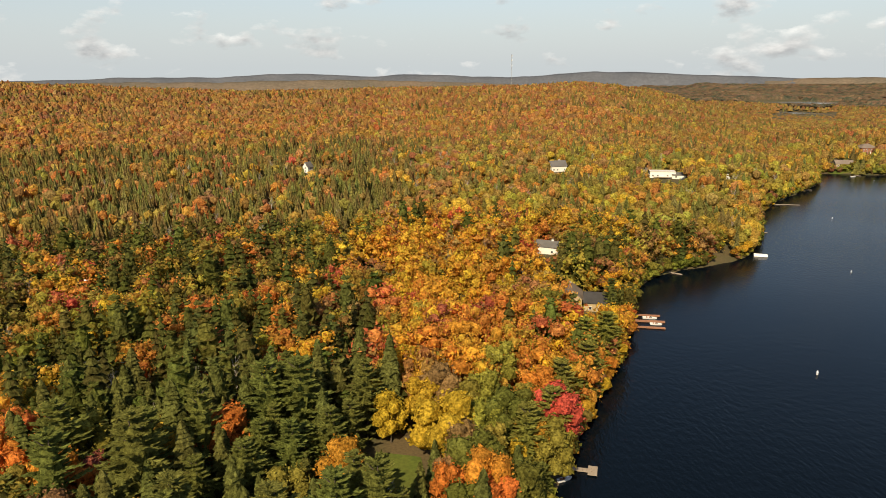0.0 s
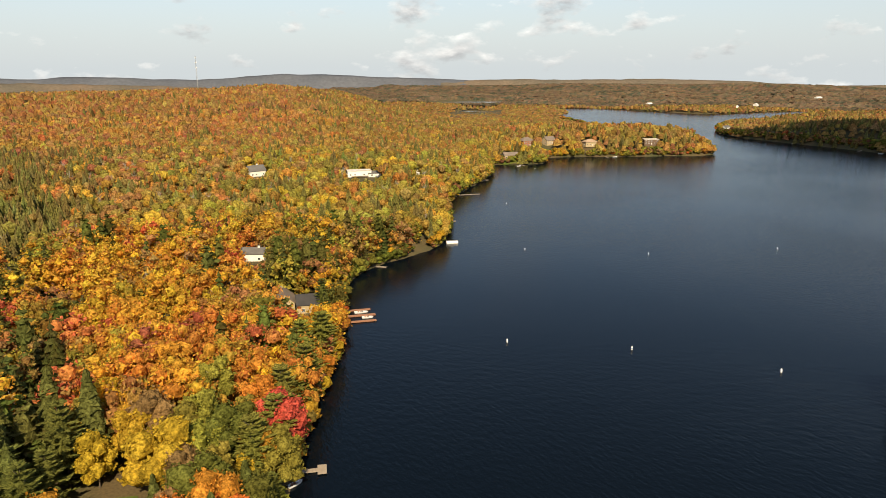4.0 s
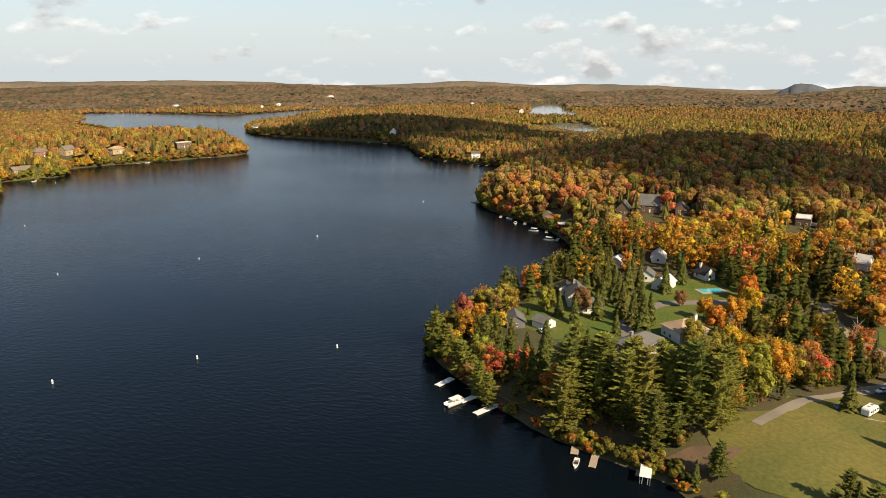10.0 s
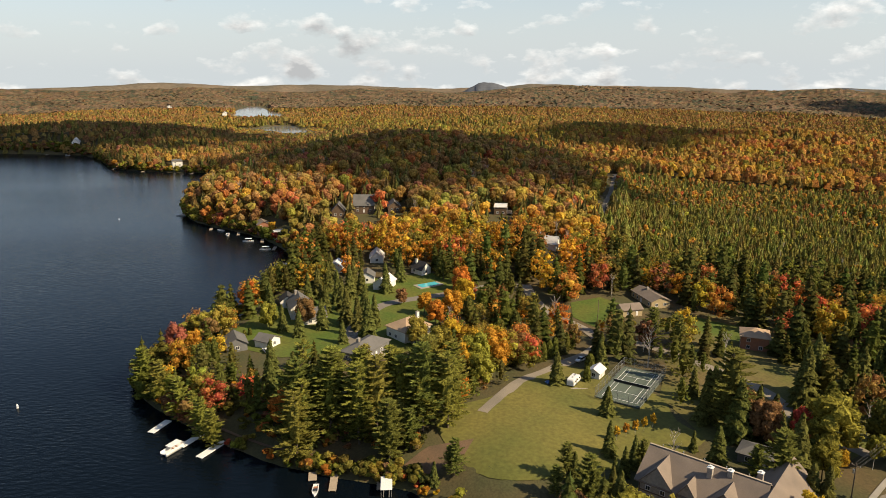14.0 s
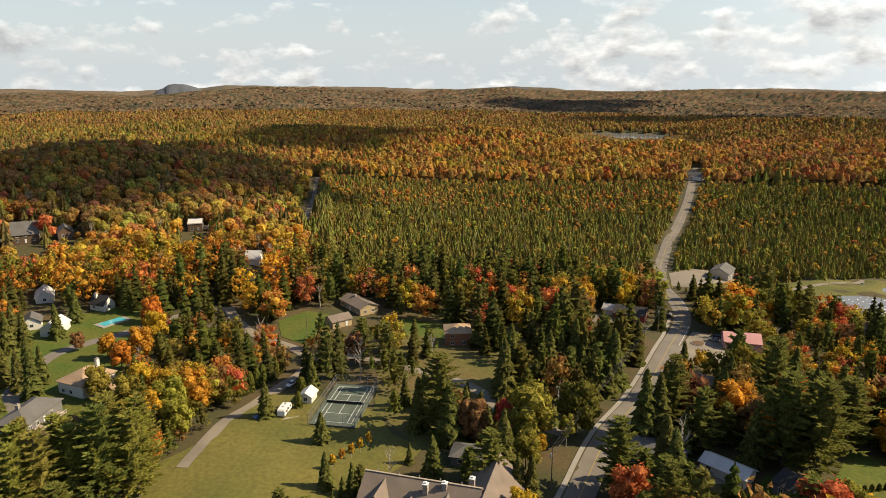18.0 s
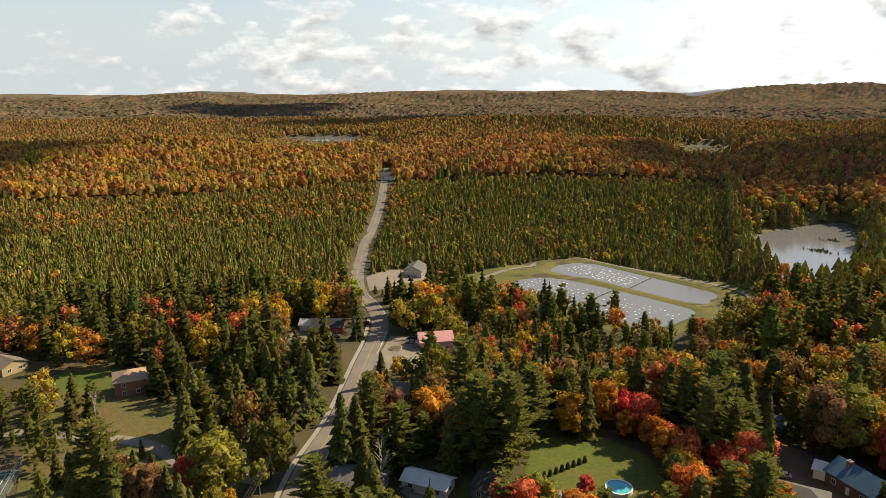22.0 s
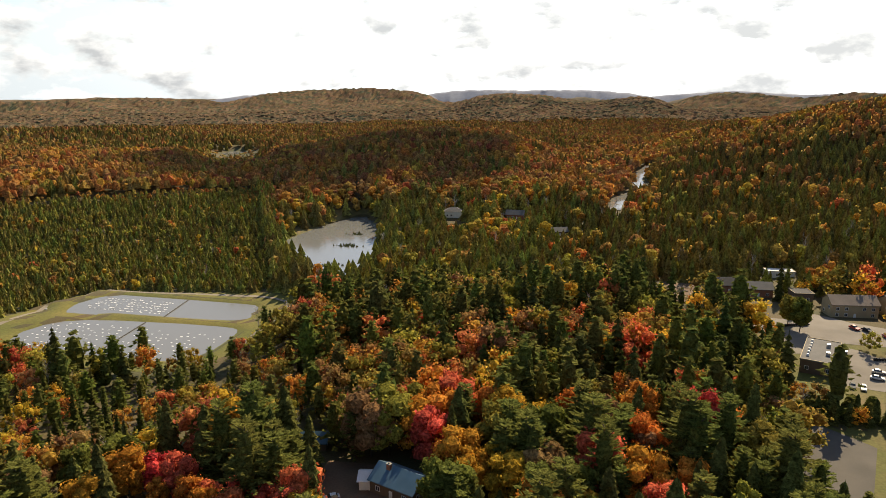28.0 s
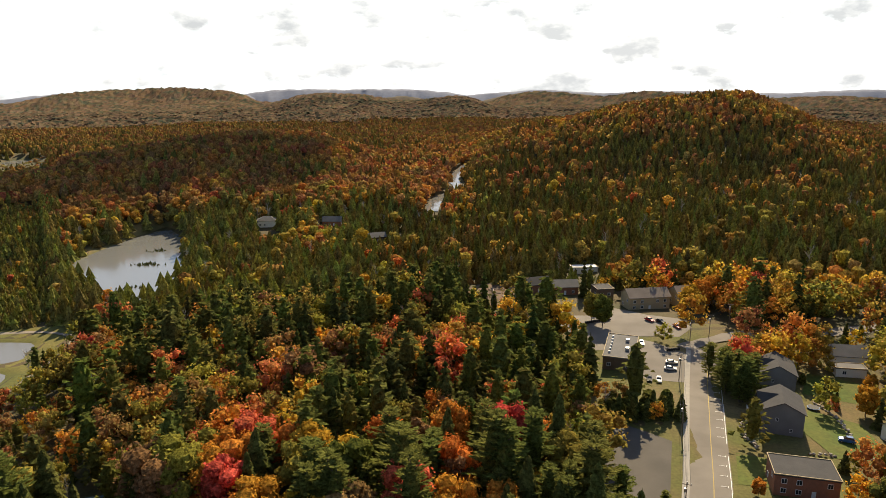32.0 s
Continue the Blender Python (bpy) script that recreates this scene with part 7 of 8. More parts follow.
def leaf_cards(centres, outward, size, rs, spread=0.9):
    """Small four-cornered leaf clumps, two triangles each, leaning out from the crown."""
    n = len(centres)
    nor = outward + rs.normal(0, spread, (n, 3)) + (0, 0, 0.1)
    nor /= np.linalg.norm(nor, axis=1)[:, None] + 1e-9
    a = np.cross(nor, rs.normal(0, 1, (n, 3)))
    a /= np.linalg.norm(a, axis=1)[:, None] + 1e-9
    b = np.cross(nor, a)
    s = (size * rs.uniform(0.6, 1.3, n))[:, None]
    bend = nor * s * 0.25
    v = np.stack([centres - a * s, centres - b * s * 0.7 - bend, centres + a * s, centres + b * s * 0.7 - bend], 1).reshape(-1, 3)
    k = np.arange(n)[:, None] * 4
    f = np.concatenate([k + [0, 1, 2], k + [0, 2, 3]], 0)
    return v, f


def blob(rs, rough=0.2, rings=3, sides=6):
    """A small uneven ball of triangles."""
    v = [(0, 0, 1.0)]
    for i in range(rings):
        a = math.pi * (i + 1) / (rings + 1)
        for j in range(sides):
            t = 2 * math.pi * (j + 0.5 * (i % 2)) / sides
            v.append((math.sin(a) * math.cos(t), math.sin(a) * math.sin(t), math.cos(a)))
    v.append((0, 0, -1.0))
    v = np.array(v) * rs.uniform(1 - rough, 1 + rough, (len(v), 1))
    f = []
    for j in range(sides):
        f.append((0, 1 + j, 1 + (j + 1) % sides))
        for i in range(rings - 1):
            a, b = 1 + i * sides + j, 1 + i * sides + (j + 1) % sides
            f += [(a, a + sides, b), (b, a + sides, b + sides)]
        f.append((len(v) - 1, 1 + (rings - 1) * sides + (j + 1) % sides, 1 + (rings - 1) * sides + j))
    return v, np.array(f)


def join(pieces):
    vs, fs, k = [], [], 0
    for v, f in pieces:
        vs.append(v)
        fs.append(np.asarray(f) + k)
        k += len(v)
    return np.concatenate(vs), np.concatenate(fs)


def broadleaf(rs, cards=420, lobes=10, size=0.062, wide=0.36, low=0.25, core=0.9):
    """A rounded crown of height 1: lobes of leaf clumps round dark inner masses."""
    pieces = []
    for i in range(lobes):
        h = low + 0.16 + (0.80 - low) * (i + 0.5) / lobes
        reach = wide * (0.35 + 0.75 * math.sin(math.pi * min(1, (h - low * 0.6) / (1.06 - low * 0.6))))
        a = i * 2.4 + rs.uniform(-0.4, 0.4)
        c = np.array([math.cos(a) * reach * 0.62, math.sin(a) * reach * 0.62, h])
        r = np.array([0.165, 0.165, 0.165]) * rs.uniform(0.8, 1.2) * wide / 0.36
        d = rs.normal(0, 1, (cards // lobes, 3))
        d[:, 2] = np.abs(d[:, 2]) * 1.0 - 0.4
        d /= np.linalg.norm(d, axis=1)[:, None]
        pieces.append(leaf_cards(c + d * r * rs.uniform(0.75, 1.15, (len(d), 1)), d, size, rs))
        if core:
            v, f = blob(rs, 0.2, 2 if cards > 200 else 1, 5)
            pieces.append((v * r * core + c, f))
    return join(pieces)


def spruce(rs, tiers=13, boughs=9, wide=0.19, droop=0.05):
    """A narrow cone of drooping boughs, height 1."""
    pieces = []
    for i in range(tiers):
        h = 0.08 + 0.88 * (i / tiers) ** 0.95
        reach = wide * (1 - h) ** 0.8 * rs.uniform(0.85, 1.15) + 0.012
        n = max(4, int(boughs * (1 - 0.45 * h)))
        for j in range(n):
            a = 2 * math.pi * (j + rs.uniform(-0.3, 0.3)) / n + i * 0.7
            r = reach * rs.uniform(0.7, 1.2)
            w = (0.9 * r * math.pi / n + 0.008)
            d, s = np.array([math.cos(a), math.sin(a), 0]), np.array([-math.sin(a), math.cos(a), 0])
            z = np.array([0, 0, 1.0])
            v = np.array([z * (h + 0.05), d * r * 0.5 + s * w + z * (h - droop * 0.2), d * r * 0.55 + z * (h + 0.028), d * r * 0.5 - s * w + z * (h - droop * 0.2), d * r + z * (h - droop * (1 - h) - 0.012)])
            pieces.append((v, np.array([(0, 1, 2), (0, 2, 3), (1, 4, 2), (2, 4, 3)])))
    ring = [(math.cos(a) * wide * 0.42, math.sin(a) * wide * 0.42, 0.06) for a in np.arange(6) * math.pi / 3]
    pieces.append((np.array([(0, 0, 1.0)] + ring), np.array([(0, 1 + k, 1 + (k + 1) % 6) for k in range(6)])))
    return join(pieces)


def pine(rs, whorls=11, wide=0.28):
    """A white pine of height 1: long level boughs, each a fan of feathery needle sprays."""
    pieces = []
    for i in range(whorls):
        h = 0.13 + 0.83 * i / (whorls - 1)
        reach = wide * (1.05 - ((h - 0.13) / 0.89) ** 2.3) * min(1.0, 0.55 + 1.8 * (h - 0.13)) * rs.uniform(0.62, 1.25)
        n = rs.integers(5, 7)
        for j in range(n):
            a = 2 * math.pi * (j + rs.uniform(-0.35, 0.35)) / n + i * 1.3
            d, s = np.array([math.cos(a), math.sin(a), 0]), np.array([-math.sin(a), math.cos(a), 0])
            r, tilt = reach * rs.uniform(0.7, 1.2), rs.uniform(-0.05, 0.22) + 0.25 * h
            m = 9
            q = np.linspace(0.22, 1.0, m)
            side = np.where(np.arange(m) % 2, 1, -1) * rs.uniform(0.3, 1.0, m)
            side[-1] = rs.uniform(-0.2, 0.2)
            root = np.array([0, 0, h]) + q[:, None] * r * (d + (0, 0, tilt)) * 0.82
            out = d + side[:, None] * s + np.stack([np.zeros(m), np.zeros(m), rs.uniform(0.05, 0.35, m)], 1)
            out /= np.linalg.norm(out, axis=1)[:, None]
            flat = np.cross(out, (0, 0, 1.0))
            flat /= np.linalg.norm(flat, axis=1)[:, None]
            ln, w = rs.uniform(0.055, 0.085, (m, 1)) * (0.6 + 0.4 * wide / 0.28), rs.uniform(0.015, 0.026, (m, 1))
            v = np.stack([root - out * ln * 0.2, root + out * ln * 0.5 + flat * w + (0, 0, -0.008), root + out * ln, root + out * ln * 0.5 - flat * w + (0, 0, -0.008)], 1).reshape(-1, 3)
            k = np.arange(m)[:, None] * 4
            pieces.append((v, np.concatenate([k + [0, 1, 2], k + [0, 2, 3]], 0)))
    top = leaf_cards(np.array([[0, 0, 0.975]]) + rs.normal(0, 0.013, (10, 3)), rs.normal(0, 1, (10, 3)), 0.022, rs)
    v, f = blob(rs, 0.15, 4, 6)
    pieces += [top, (v * (wide * 0.30, wide * 0.30, 0.33) + (0, 0, 0.58), f)]
    return join(pieces)


def column(rs, cards=260, wide=0.2):
    """A dense cedar or hedge bush of height 1."""
    n = cards
    h = rs.uniform(0.0, 1.0, n) ** 0.85
    a = rs.uniform(0, 2 * math.pi, n)
    r = wide * np.sqrt(np.clip(1 - h**1.8, 0, 1)) * rs.uniform(0.9, 1.05, n)
    d = np.stack([np.cos(a), np.sin(a), np.full(n, 0.25)], 1)
    pts = np.stack([np.cos(a) * r, np.sin(a) * r, h * 0.98], 1)
    v, f = blob(rs, 0.06, 5, 8)
    return join([leaf_cards(pts, d, 0.045, rs, 0.6), (v * (wide * 0.9, wide * 0.9, 0.5) + (0, 0, 0.49), f)])


def trunk_mesh(name, mat, height=0.75, r=0.018, limbs=5, sides=6, crown_from=0.35, wild=0.12):
    """A tapered trunk with a few limbs, height in units of the tree."""
    rs = np.random.default_rng(len(name) * 31 + limbs)
    pieces = []

    def tube(p, q, r0, r1, sides):
        d = (q - p) / np.linalg.norm(q - p)
        s = np.cross(d, (0.3, 0.9, 0.2)); s /= np.linalg.norm(s)
        u = np.cross(d, s)
        a = np.arange(sides) * 2 * math.pi / sides
        ring = np.cos(a)[:, None] * s + np.sin(a)[:, None] * u
        v = np.concatenate([p + ring * r0, q + ring * r1])
        f = []
        for k in range(sides):
            m = (k + 1) % sides
            f += [(k, m, sides + m), (k, sides + m, sides + k)]
        pieces.append((v, np.array(f)))

    prev = np.array([0, 0, -0.06])
    for i in range(3):
        nxt = np.array([rs.normal(0, 0.008), rs.normal(0, 0.008), height * (i + 1) / 3])
        tube(prev, nxt, r * (1 - i * 0.27), r * (1 - (i + 1) * 0.27), sides)
        prev = nxt
    for i in range(limbs):
        h = crown_from + (height - crown_from) * i / max(1, limbs)
        a = i * 2.4
        p = np.array([0, 0, h])
        tube(p, p + np.array([math.cos(a) * wild, math.sin(a) * wild, wild * 1.2]), r * 0.45, r * 0.12, 4)
    v, f = join(pieces)
    return fast_mesh(name, v, f, mat, smooth=True)


# -- what grows where: shares of conifers and of leaf colours, by stretch of the plan --
PALETTE = np.array([GOLD, ORANGE, RED, BROWN, LIME, GREEN, PINK])


def stand(x, y):
    """For each place: the share of conifers, the weights of the leaf colours, a height factor."""
    far, az = np.hypot(x, y), np.degrees(np.arctan2(x, y)) % 360
    az = np.where(az > 290, az - 360, az)
    n = lumps(x, y, 130, 3)
    con = 0.30 + 0.22 * n
    w = np.tile(np.array([0.8, 0.8, 0.1, 1.0, 2.0, 1.4, 0.1]), (*np.shape(x), 1))

    def zone(mask, c, weights, k=1.0):
        nonlocal con, w
        con = con * (1 - k * mask) + k * mask * (c + 0.18 * n)
        w = w * (1 - k * mask)[..., None] + (k * mask)[..., None] * np.array(weights)

    def box(v, lo, hi, soft):
        return ease((v - lo) / soft + 0.5) * ease((hi - v) / soft + 0.5)

    zone(box(az, -40, 60, 10) * ease((far - 450) / 150), 0.22, [0.6, 1.1, 0.1, 2.2, 1.8, 0.9, 0.5])
    zone(box(az, -40, 14, 6) * ease((far - 720) / 160), 0.13, [0.8, 1.7, 0.25, 2.2, 1.0, 0.4, 1.1])
    zone(box(az, -40, -3, 6) * box(far, 380, 760, 90), 0.80, [0.6, 1.2, 0.2, 1.6, 1.2, 1.0, 1.0])
    zone(box(az, -40, -2, 6) * box(far, 250, 390, 50), 0.45, [1.4, 1.6, 0.2, 1.2, 1.8, 1.0, 0.7])
    zone(box(az, -40, -1, 6) * box(far, 100, 260, 40), 0.74, [1.4, 1.8, 0.2, 0.7, 1.2, 0.8, 0.15])
    zone(box(az, -6, 19, 4) * box(far, 170, 430, 40), 0.06, [3.6, 1.5, 0.25, 0.3, 0.7, 0.15, 0.12])
    zone(box(az, 8, 40, 4) * box(far, 300, 700, 50), 0.28, [1.3, 0.6, 0.12, 0.9, 2.6, 1.3, 0.1])
    zone(box(az, 26, 48, 4) * box(far, 640, 860, 40), 0.22, [1.6, 1.0, 0.1, 0.8, 2.4, 0.9, 0.1])
    zone(box(az, 46, 78, 5) * box(far, 560, 1250, 70), 0.45, [0.2, 0.4, 0.2, 2.2, 0.5, 1.4, 0.1])
    zone(box(az, 60, 95, 5) * box(far, 440, 900, 60), 0.28, [0.4, 0.9, 0.4, 2.4, 1.1, 1.0, 0.1])
    zone(box(az, 74, 97, 4) * box(far, 290, 440, 40), 0.16, [1.8, 1.9, 0.4, 0.5, 2.0, 0.6, 0.1])
    zone(box(az, 96, 152, 5) * box(far, 360, 720, 60), 0.84, [0.7, 0.3, 0.2, 0.6, 2.2, 1.4, 0.0])
    zone(box(az, 94, 128, 4) * box(far, 620, 1050, 60), 0.07, [1.0, 1.7, 0.5, 1.2, 1.9, 0.7, 0.3])
    zone(box(az, 126, 172, 5) * box(far, 740, 1080, 60), 0.09, [0.5, 1.5, 0.5, 2.4, 0.8, 0.5, 0.2])
    zone(box(az, 90, 172, 5) * ease((far - 1050) / 120), 0.20, [0.4, 1.1, 0.1, 2.4, 1.3, 1.0, 0.1])
    zone(box(az, 54, 66, 3) * box(far, 120, 300, 20), 0.35, [0.6, 0.25, 0.03, 0.5, 2.6, 1.8, 0.05])
    zone(box(az, 66, 89, 3) * box(far, 120, 245, 20), 0.86, [0.8, 1.0, 0.3, 0.8, 1.6, 1.0, 0.2])
    zone(box(az, 62, 92, 5) * box(far, 255, 370, 20), 0.62, [1.4, 1.4, 0.3, 0.6, 1.2, 0.8, 0.2])
    zone(box(az, 94, 130, 5) * box(far, 150, 290, 30), 0.80, [0.7, 0.6, 0.25, 0.7, 1.2, 1.6, 0.1])
    zone(box(az, 97, 130, 5) * box(far, 285, 350, 20), 0.62, [1.0, 1.6, 0.5, 0.7, 1.5, 1.0, 0.3])
    zone(box(az, 130, 192, 5) * box(far, 120, 390, 40), 0.66, [1.2, 1.4, 0.6, 0.9, 1.4, 1.3, 0.3])
    zone(box(az, 184, 199, 4) * box(far, 140, 345, 20), 0.38, [1.5, 1.3, 0.4, 1.5, 1.5, 0.6, 0.4])
    zone(box(az, 150, 186, 5) * box(far, 370, 660, 40), 0.88, [0.9, 0.9, 0.4, 0.8, 1.5, 1.2, 0.15])
    zone(box(az, 180, 215, 5) * box(far, 408, 700, 30), 0.92, [0.9, 0.8, 0.2, 0.8, 1.8, 1.4, 0.1])
    zone(box(az, 174, 225, 4) * ease((far - 640) / 80), 0.84 - 0.70 * box(az, 175, 208, 6) * ease((far - 800) / 110), [0.6, 1.6, 0.15, 2.2, 1.2, 0.8, 0.3])
    zone(box(az, 188, 215, 4) * box(far, 340, 408, 20), 0.25, [1.8, 2.2, 0.35, 0.5, 1.0, 0.6, 0.2])
    zone(box(az, 150, 180, 4) * box(far, 660, 1000, 60), 0.12, [0.3, 1.3, 0.35, 2.4, 0.5, 0.5, 0.1])
    zone(box(az, 138, 176, 4) * ease((far - 980) / 80) * box(far, 900, 1700, 100), 0.62, [0.4, 0.8, 0.1, 2.0, 1.0, 1.0, 0.1])
    zone(ease((far - 1350) / 300), 0.20, [0.3, 0.9, 0.06, 2.2, 0.8, 0.8, 0.3])
    # neighbours are often of one kind
    w = w * np.exp(1.1 * np.stack([lumps(x, y, 75, 20 + k, 2) for k in range(7)], -1))
    w[..., 6] *= np.where(far < 400, 0.2, 1.0)
    con = con + 0.9 * con * (1 - con) * 2 * (0.7 * lumps(x, y, 90, 31, 3) + 0.6 * ease((far - 900) / 300) * lumps(x, y, 420, 33, 2))
    return np.clip(con, 0.02, 0.97), np.clip(w, 0.001, 9), 1 + 0.12 * lumps(x, y, 60, 4)


def pick_tints(w, rs):
    c = np.cumsum(w / w.sum(-1, keepdims=True), -1)
    k = (rs.uniform(0, 1, len(w))[:, None] > c).sum(-1).clip(0, len(PALETTE) - 1)
    return k


def seedbed(near, far, cell, rs):
    """Jittered places for trees in a ring about the lake's end, on land and off the clearings."""
    g = np.arange(-far, far, cell)
    x, y = (a.ravel() for a in np.meshgrid(g, g))
    x, y = x + rs.uniform(-0.48, 0.48, len(x)) * cell, y + rs.uniform(-0.48, 0.48, len(x)) * cell
    r, az = np.hypot(x, y), np.degrees(np.arctan2(x, y)) % 360
    keep = (r >= near) & (r < far) & ((az < 217) | (az > 324))
    x, y = x[keep], y[keep]
    for line, _, _ in WATERS:
        lo, hi = line.min(0) - 20, line.max(0) + 20
        box = (x > lo[0]) & (x < hi[0]) & (y > lo[1]) & (y < hi[1])
        ok = np.ones(len(x), bool)
        d = signed_distance(x[box], y[box], line)
        ok[box] = (d > (0.8 if line is LAKE else 2.0)) | ((d > -30) & (ground(x[box], y[box]) > 0.25) & (np.hypot(x[box], y[box]) > 600) & (line is LAKE))
        x, y = x[ok], y[ok]
    ok = open_ground(x, y)
    return x[ok], y[ok]


def scatter(name, label, templates, x, y, z, height, width, tint, rs, mat=None):
    """One object of many trees: each a turned and scaled copy of one of the templates."""
    V, F, C, k = [], [], [], 0
    which = rs.integers(0, len(templates), len(x))
    for i, (tv, tf) in enumerate(templates):
        s = np.where(which == i)[0]
        if not len(s):
            continue
        a = rs.uniform(0, 2 * math.pi, len(s))
        ca, sa = np.cos(a)[:, None], np.sin(a)[:, None]
        w, h = width[s][:, None], height[s][:, None]
        v = np.stack([(tv[:, 0] * ca - tv[:, 1] * sa) * w + x[s][:, None], (tv[:, 0] * sa + tv[:, 1] * ca) * w + y[s][:, None], tv[:, 2] * h + z[s][:, None]], -1)
        V.append(v.reshape(-1, 3))
        F.append((tf[None] + (np.arange(len(s)) * len(tv))[:, None, None]).reshape(-1, 3) + k)
        C.append(np.repeat(tint[s], len(tv), 0))
        k += len(s) * len(tv)
    me = fast_mesh(name, np.concatenate(V), np.concatenate(F), mat or M_WOODS, np.concatenate(C))
    return tagged(new(name, me), label, "woods", kind="stuff")


def shade_mix(t, rs, amount=0.13):
    return t * rs.uniform(1 - amount, 1 + amount, (len(t), 1)) * rs.uniform(0.88, 1.12, (len(t), 3))


def lumpy(rs, lobes, rings, sides, cards=0, wide=0.36, low=0.12, size=0.05):
    """A crown of overlapping uneven lobes with loose leaf clumps on them, height 1."""
    pieces = []
    for i in range(lobes):
        h = low + 0.18 + (0.74 - low) * (i + 0.5) / lobes
        reach = wide * (0.35 + 0.7 * math.sin(math.pi * min(1, h / 1.02)))
        a = i * 2.4 + rs.uniform(-0.5, 0.5)
        c = np.array([math.cos(a) * reach * (0.55 if lobes > 1 else 0), math.sin(a) * reach * (0.55 if lobes > 1 else 0), h])
        r = np.array([0.21, 0.21, 0.17]) * rs.uniform(0.8, 1.25) * (1 if lobes > 4 else 1.25)
        v, f = blob(rs, 0.22, rings, sides)
        pieces.append((v * r + c, f))
        if cards:
            d = rs.normal(0, 1, (cards // lobes, 3))
            d[:, 2] = np.abs(d[:, 2]) - 0.3
            d /= np.linalg.norm(d, axis=1)[:, None]
            pieces.append(leaf_cards(c + d * r * rs.uniform(0.95, 1.15, (len(d), 1)), d, size, rs))
    return join(pieces)


T_LEAF_NEAR = [broadleaf(rng, 150, 8, 0.043, 0.36, 0.10, core=0.62) for _ in range(5)]
T_LEAF_SHORE = [broadleaf(rng, 300, 10, 0.034, 0.36, 0.10, core=0.66) for _ in range(5)]
T_CONE_NEAR = [spruce(rng, 9, 6, 0.215, 0.07) for _ in range(3)]
T_PINE_NEAR = []
for _ in range(3):
    rows = []
    for i in range(7):
        h, n = 0.22 + 0.75 * i / 6, 9
        a = np.arange(n) * 2 * math.pi / n + i + rng.uniform(-0.3, 0.3, n)
        q = 0.27 * (1.1 - ((h - 0.2) / 0.8) ** 1.4) * rng.uniform(0.45, 1.15, n)
        rows.append(leaf_cards(np.stack([np.cos(a) * q, np.sin(a) * q, h + 0.12 * q + rng.normal(0, 0.012, n)], 1), np.tile((0, 0, 1.0), (n, 1)), 0.072, rng, 0.35))
    bv, bf = blob(rng, 0.12, 3, 5)
    T_PINE_NEAR.append(join(rows + [(bv * (0.12, 0.12, 0.38) + (0, 0, 0.56), bf)]))
T_LEAF_MID = [lumpy(rng, 3, 2, 5, 24, 0.36, 0.1, 0.07) for _ in range(6)]
T_CONE_MID = []
for _ in range(3):
    rows = []
    for i in range(3):
        h, r = 0.02 + 0.28 * i, 0.23 * (1 - 0.29 * i)
        a = np.arange(10) * math.pi / 5 + rng.uniform(0, 1)
        q = np.where(np.arange(10) % 2, 0.6, 1.15) * r * rng.uniform(0.8, 1.2, 10)
        rows.append((np.concatenate([[[0, 0, h + 0.42 if i < 2 else 1.0]], np.stack([np.cos(a) * q, np.sin(a) * q, h + 0.04 * (np.arange(10) % 2)], 1)]), np.array([(0, 1 + k, 1 + (k + 1) % 10) for k in range(10)])))
    T_CONE_MID.append(join(rows))


def cap_crown(rs):
    """A rounded crown seen from afar: a broad shoulder and a blunt, uneven top."""
    a, b = np.arange(5) * 1.2566 + rs.uniform(0, 1), np.arange(3) * 2.094 + rs.uniform(0, 1)
    shoulder = np.stack([np.cos(a), np.sin(a), np.zeros(5)], 1) * rs.uniform(0.38, 0.56, (5, 1)) + (0, 0, 0.42) + rs.normal(0, 0.05, (5, 3))
    top = np.stack([np.cos(b) * 0.23, np.sin(b) * 0.23, np.full(3, 0.92)], 1) + rs.normal(0, 0.06, (3, 3))
    angle = np.concatenate([a, b]) % 6.2832
    f, ring, crest = [(5, 6, 7)], sorted(range(5), key=lambda k: angle[k]), sorted(range(5, 8), key=lambda k: angle[k])
    lower, upper = 0, 0
    while lower < 5 or upper < 3:
        p, q = ring[lower % 5], crest[upper % 3]
        if upper == 3 or (lower < 5 and angle[ring[lower]] <= angle[crest[upper]]):
            f.append((p, ring[(lower + 1) % 5], q))
            lower += 1
        else:
            f.append((p, crest[(upper + 1) % 3], q))
            upper += 1
    return np.concatenate([shoulder, top]), np.array(f)


T_LEAF_BACK = []
for _ in range(6):
    v, f = cap_crown(rng)
    d = rng.normal(0, 1, (6, 3))
    d[:, 2] = np.abs(d[:, 2])
    d /= np.linalg.norm(d, axis=1)[:, None]
    T_LEAF_BACK.append(join([(v * (0.86, 0.86, 0.96), f), leaf_cards(d * (0.40, 0.40, 0.40) + (0, 0, 0.52), d, 0.13, rng)]))
T_CONE_BACK = [join([(np.concatenate([[[0, 0, top]], np.stack([np.cos(a) * q * r, np.sin(a) * q * r, np.full(8, h)], 1)]), np.array([(0, 1 + k, 1 + (k + 1) % 8) for k in range(8)])) for h, top, r in ((0.02, 0.62, 0.23), (0.36, 1.0, 0.15))])
               for a, q in [(np.arange(8) * math.pi / 4 + p, np.where(np.arange(8) % 2, 0.65, 1.15)) for p in (0, 0.5, 1.1)]]
T_DOME = [cap_crown(rng) for _ in range(6)]
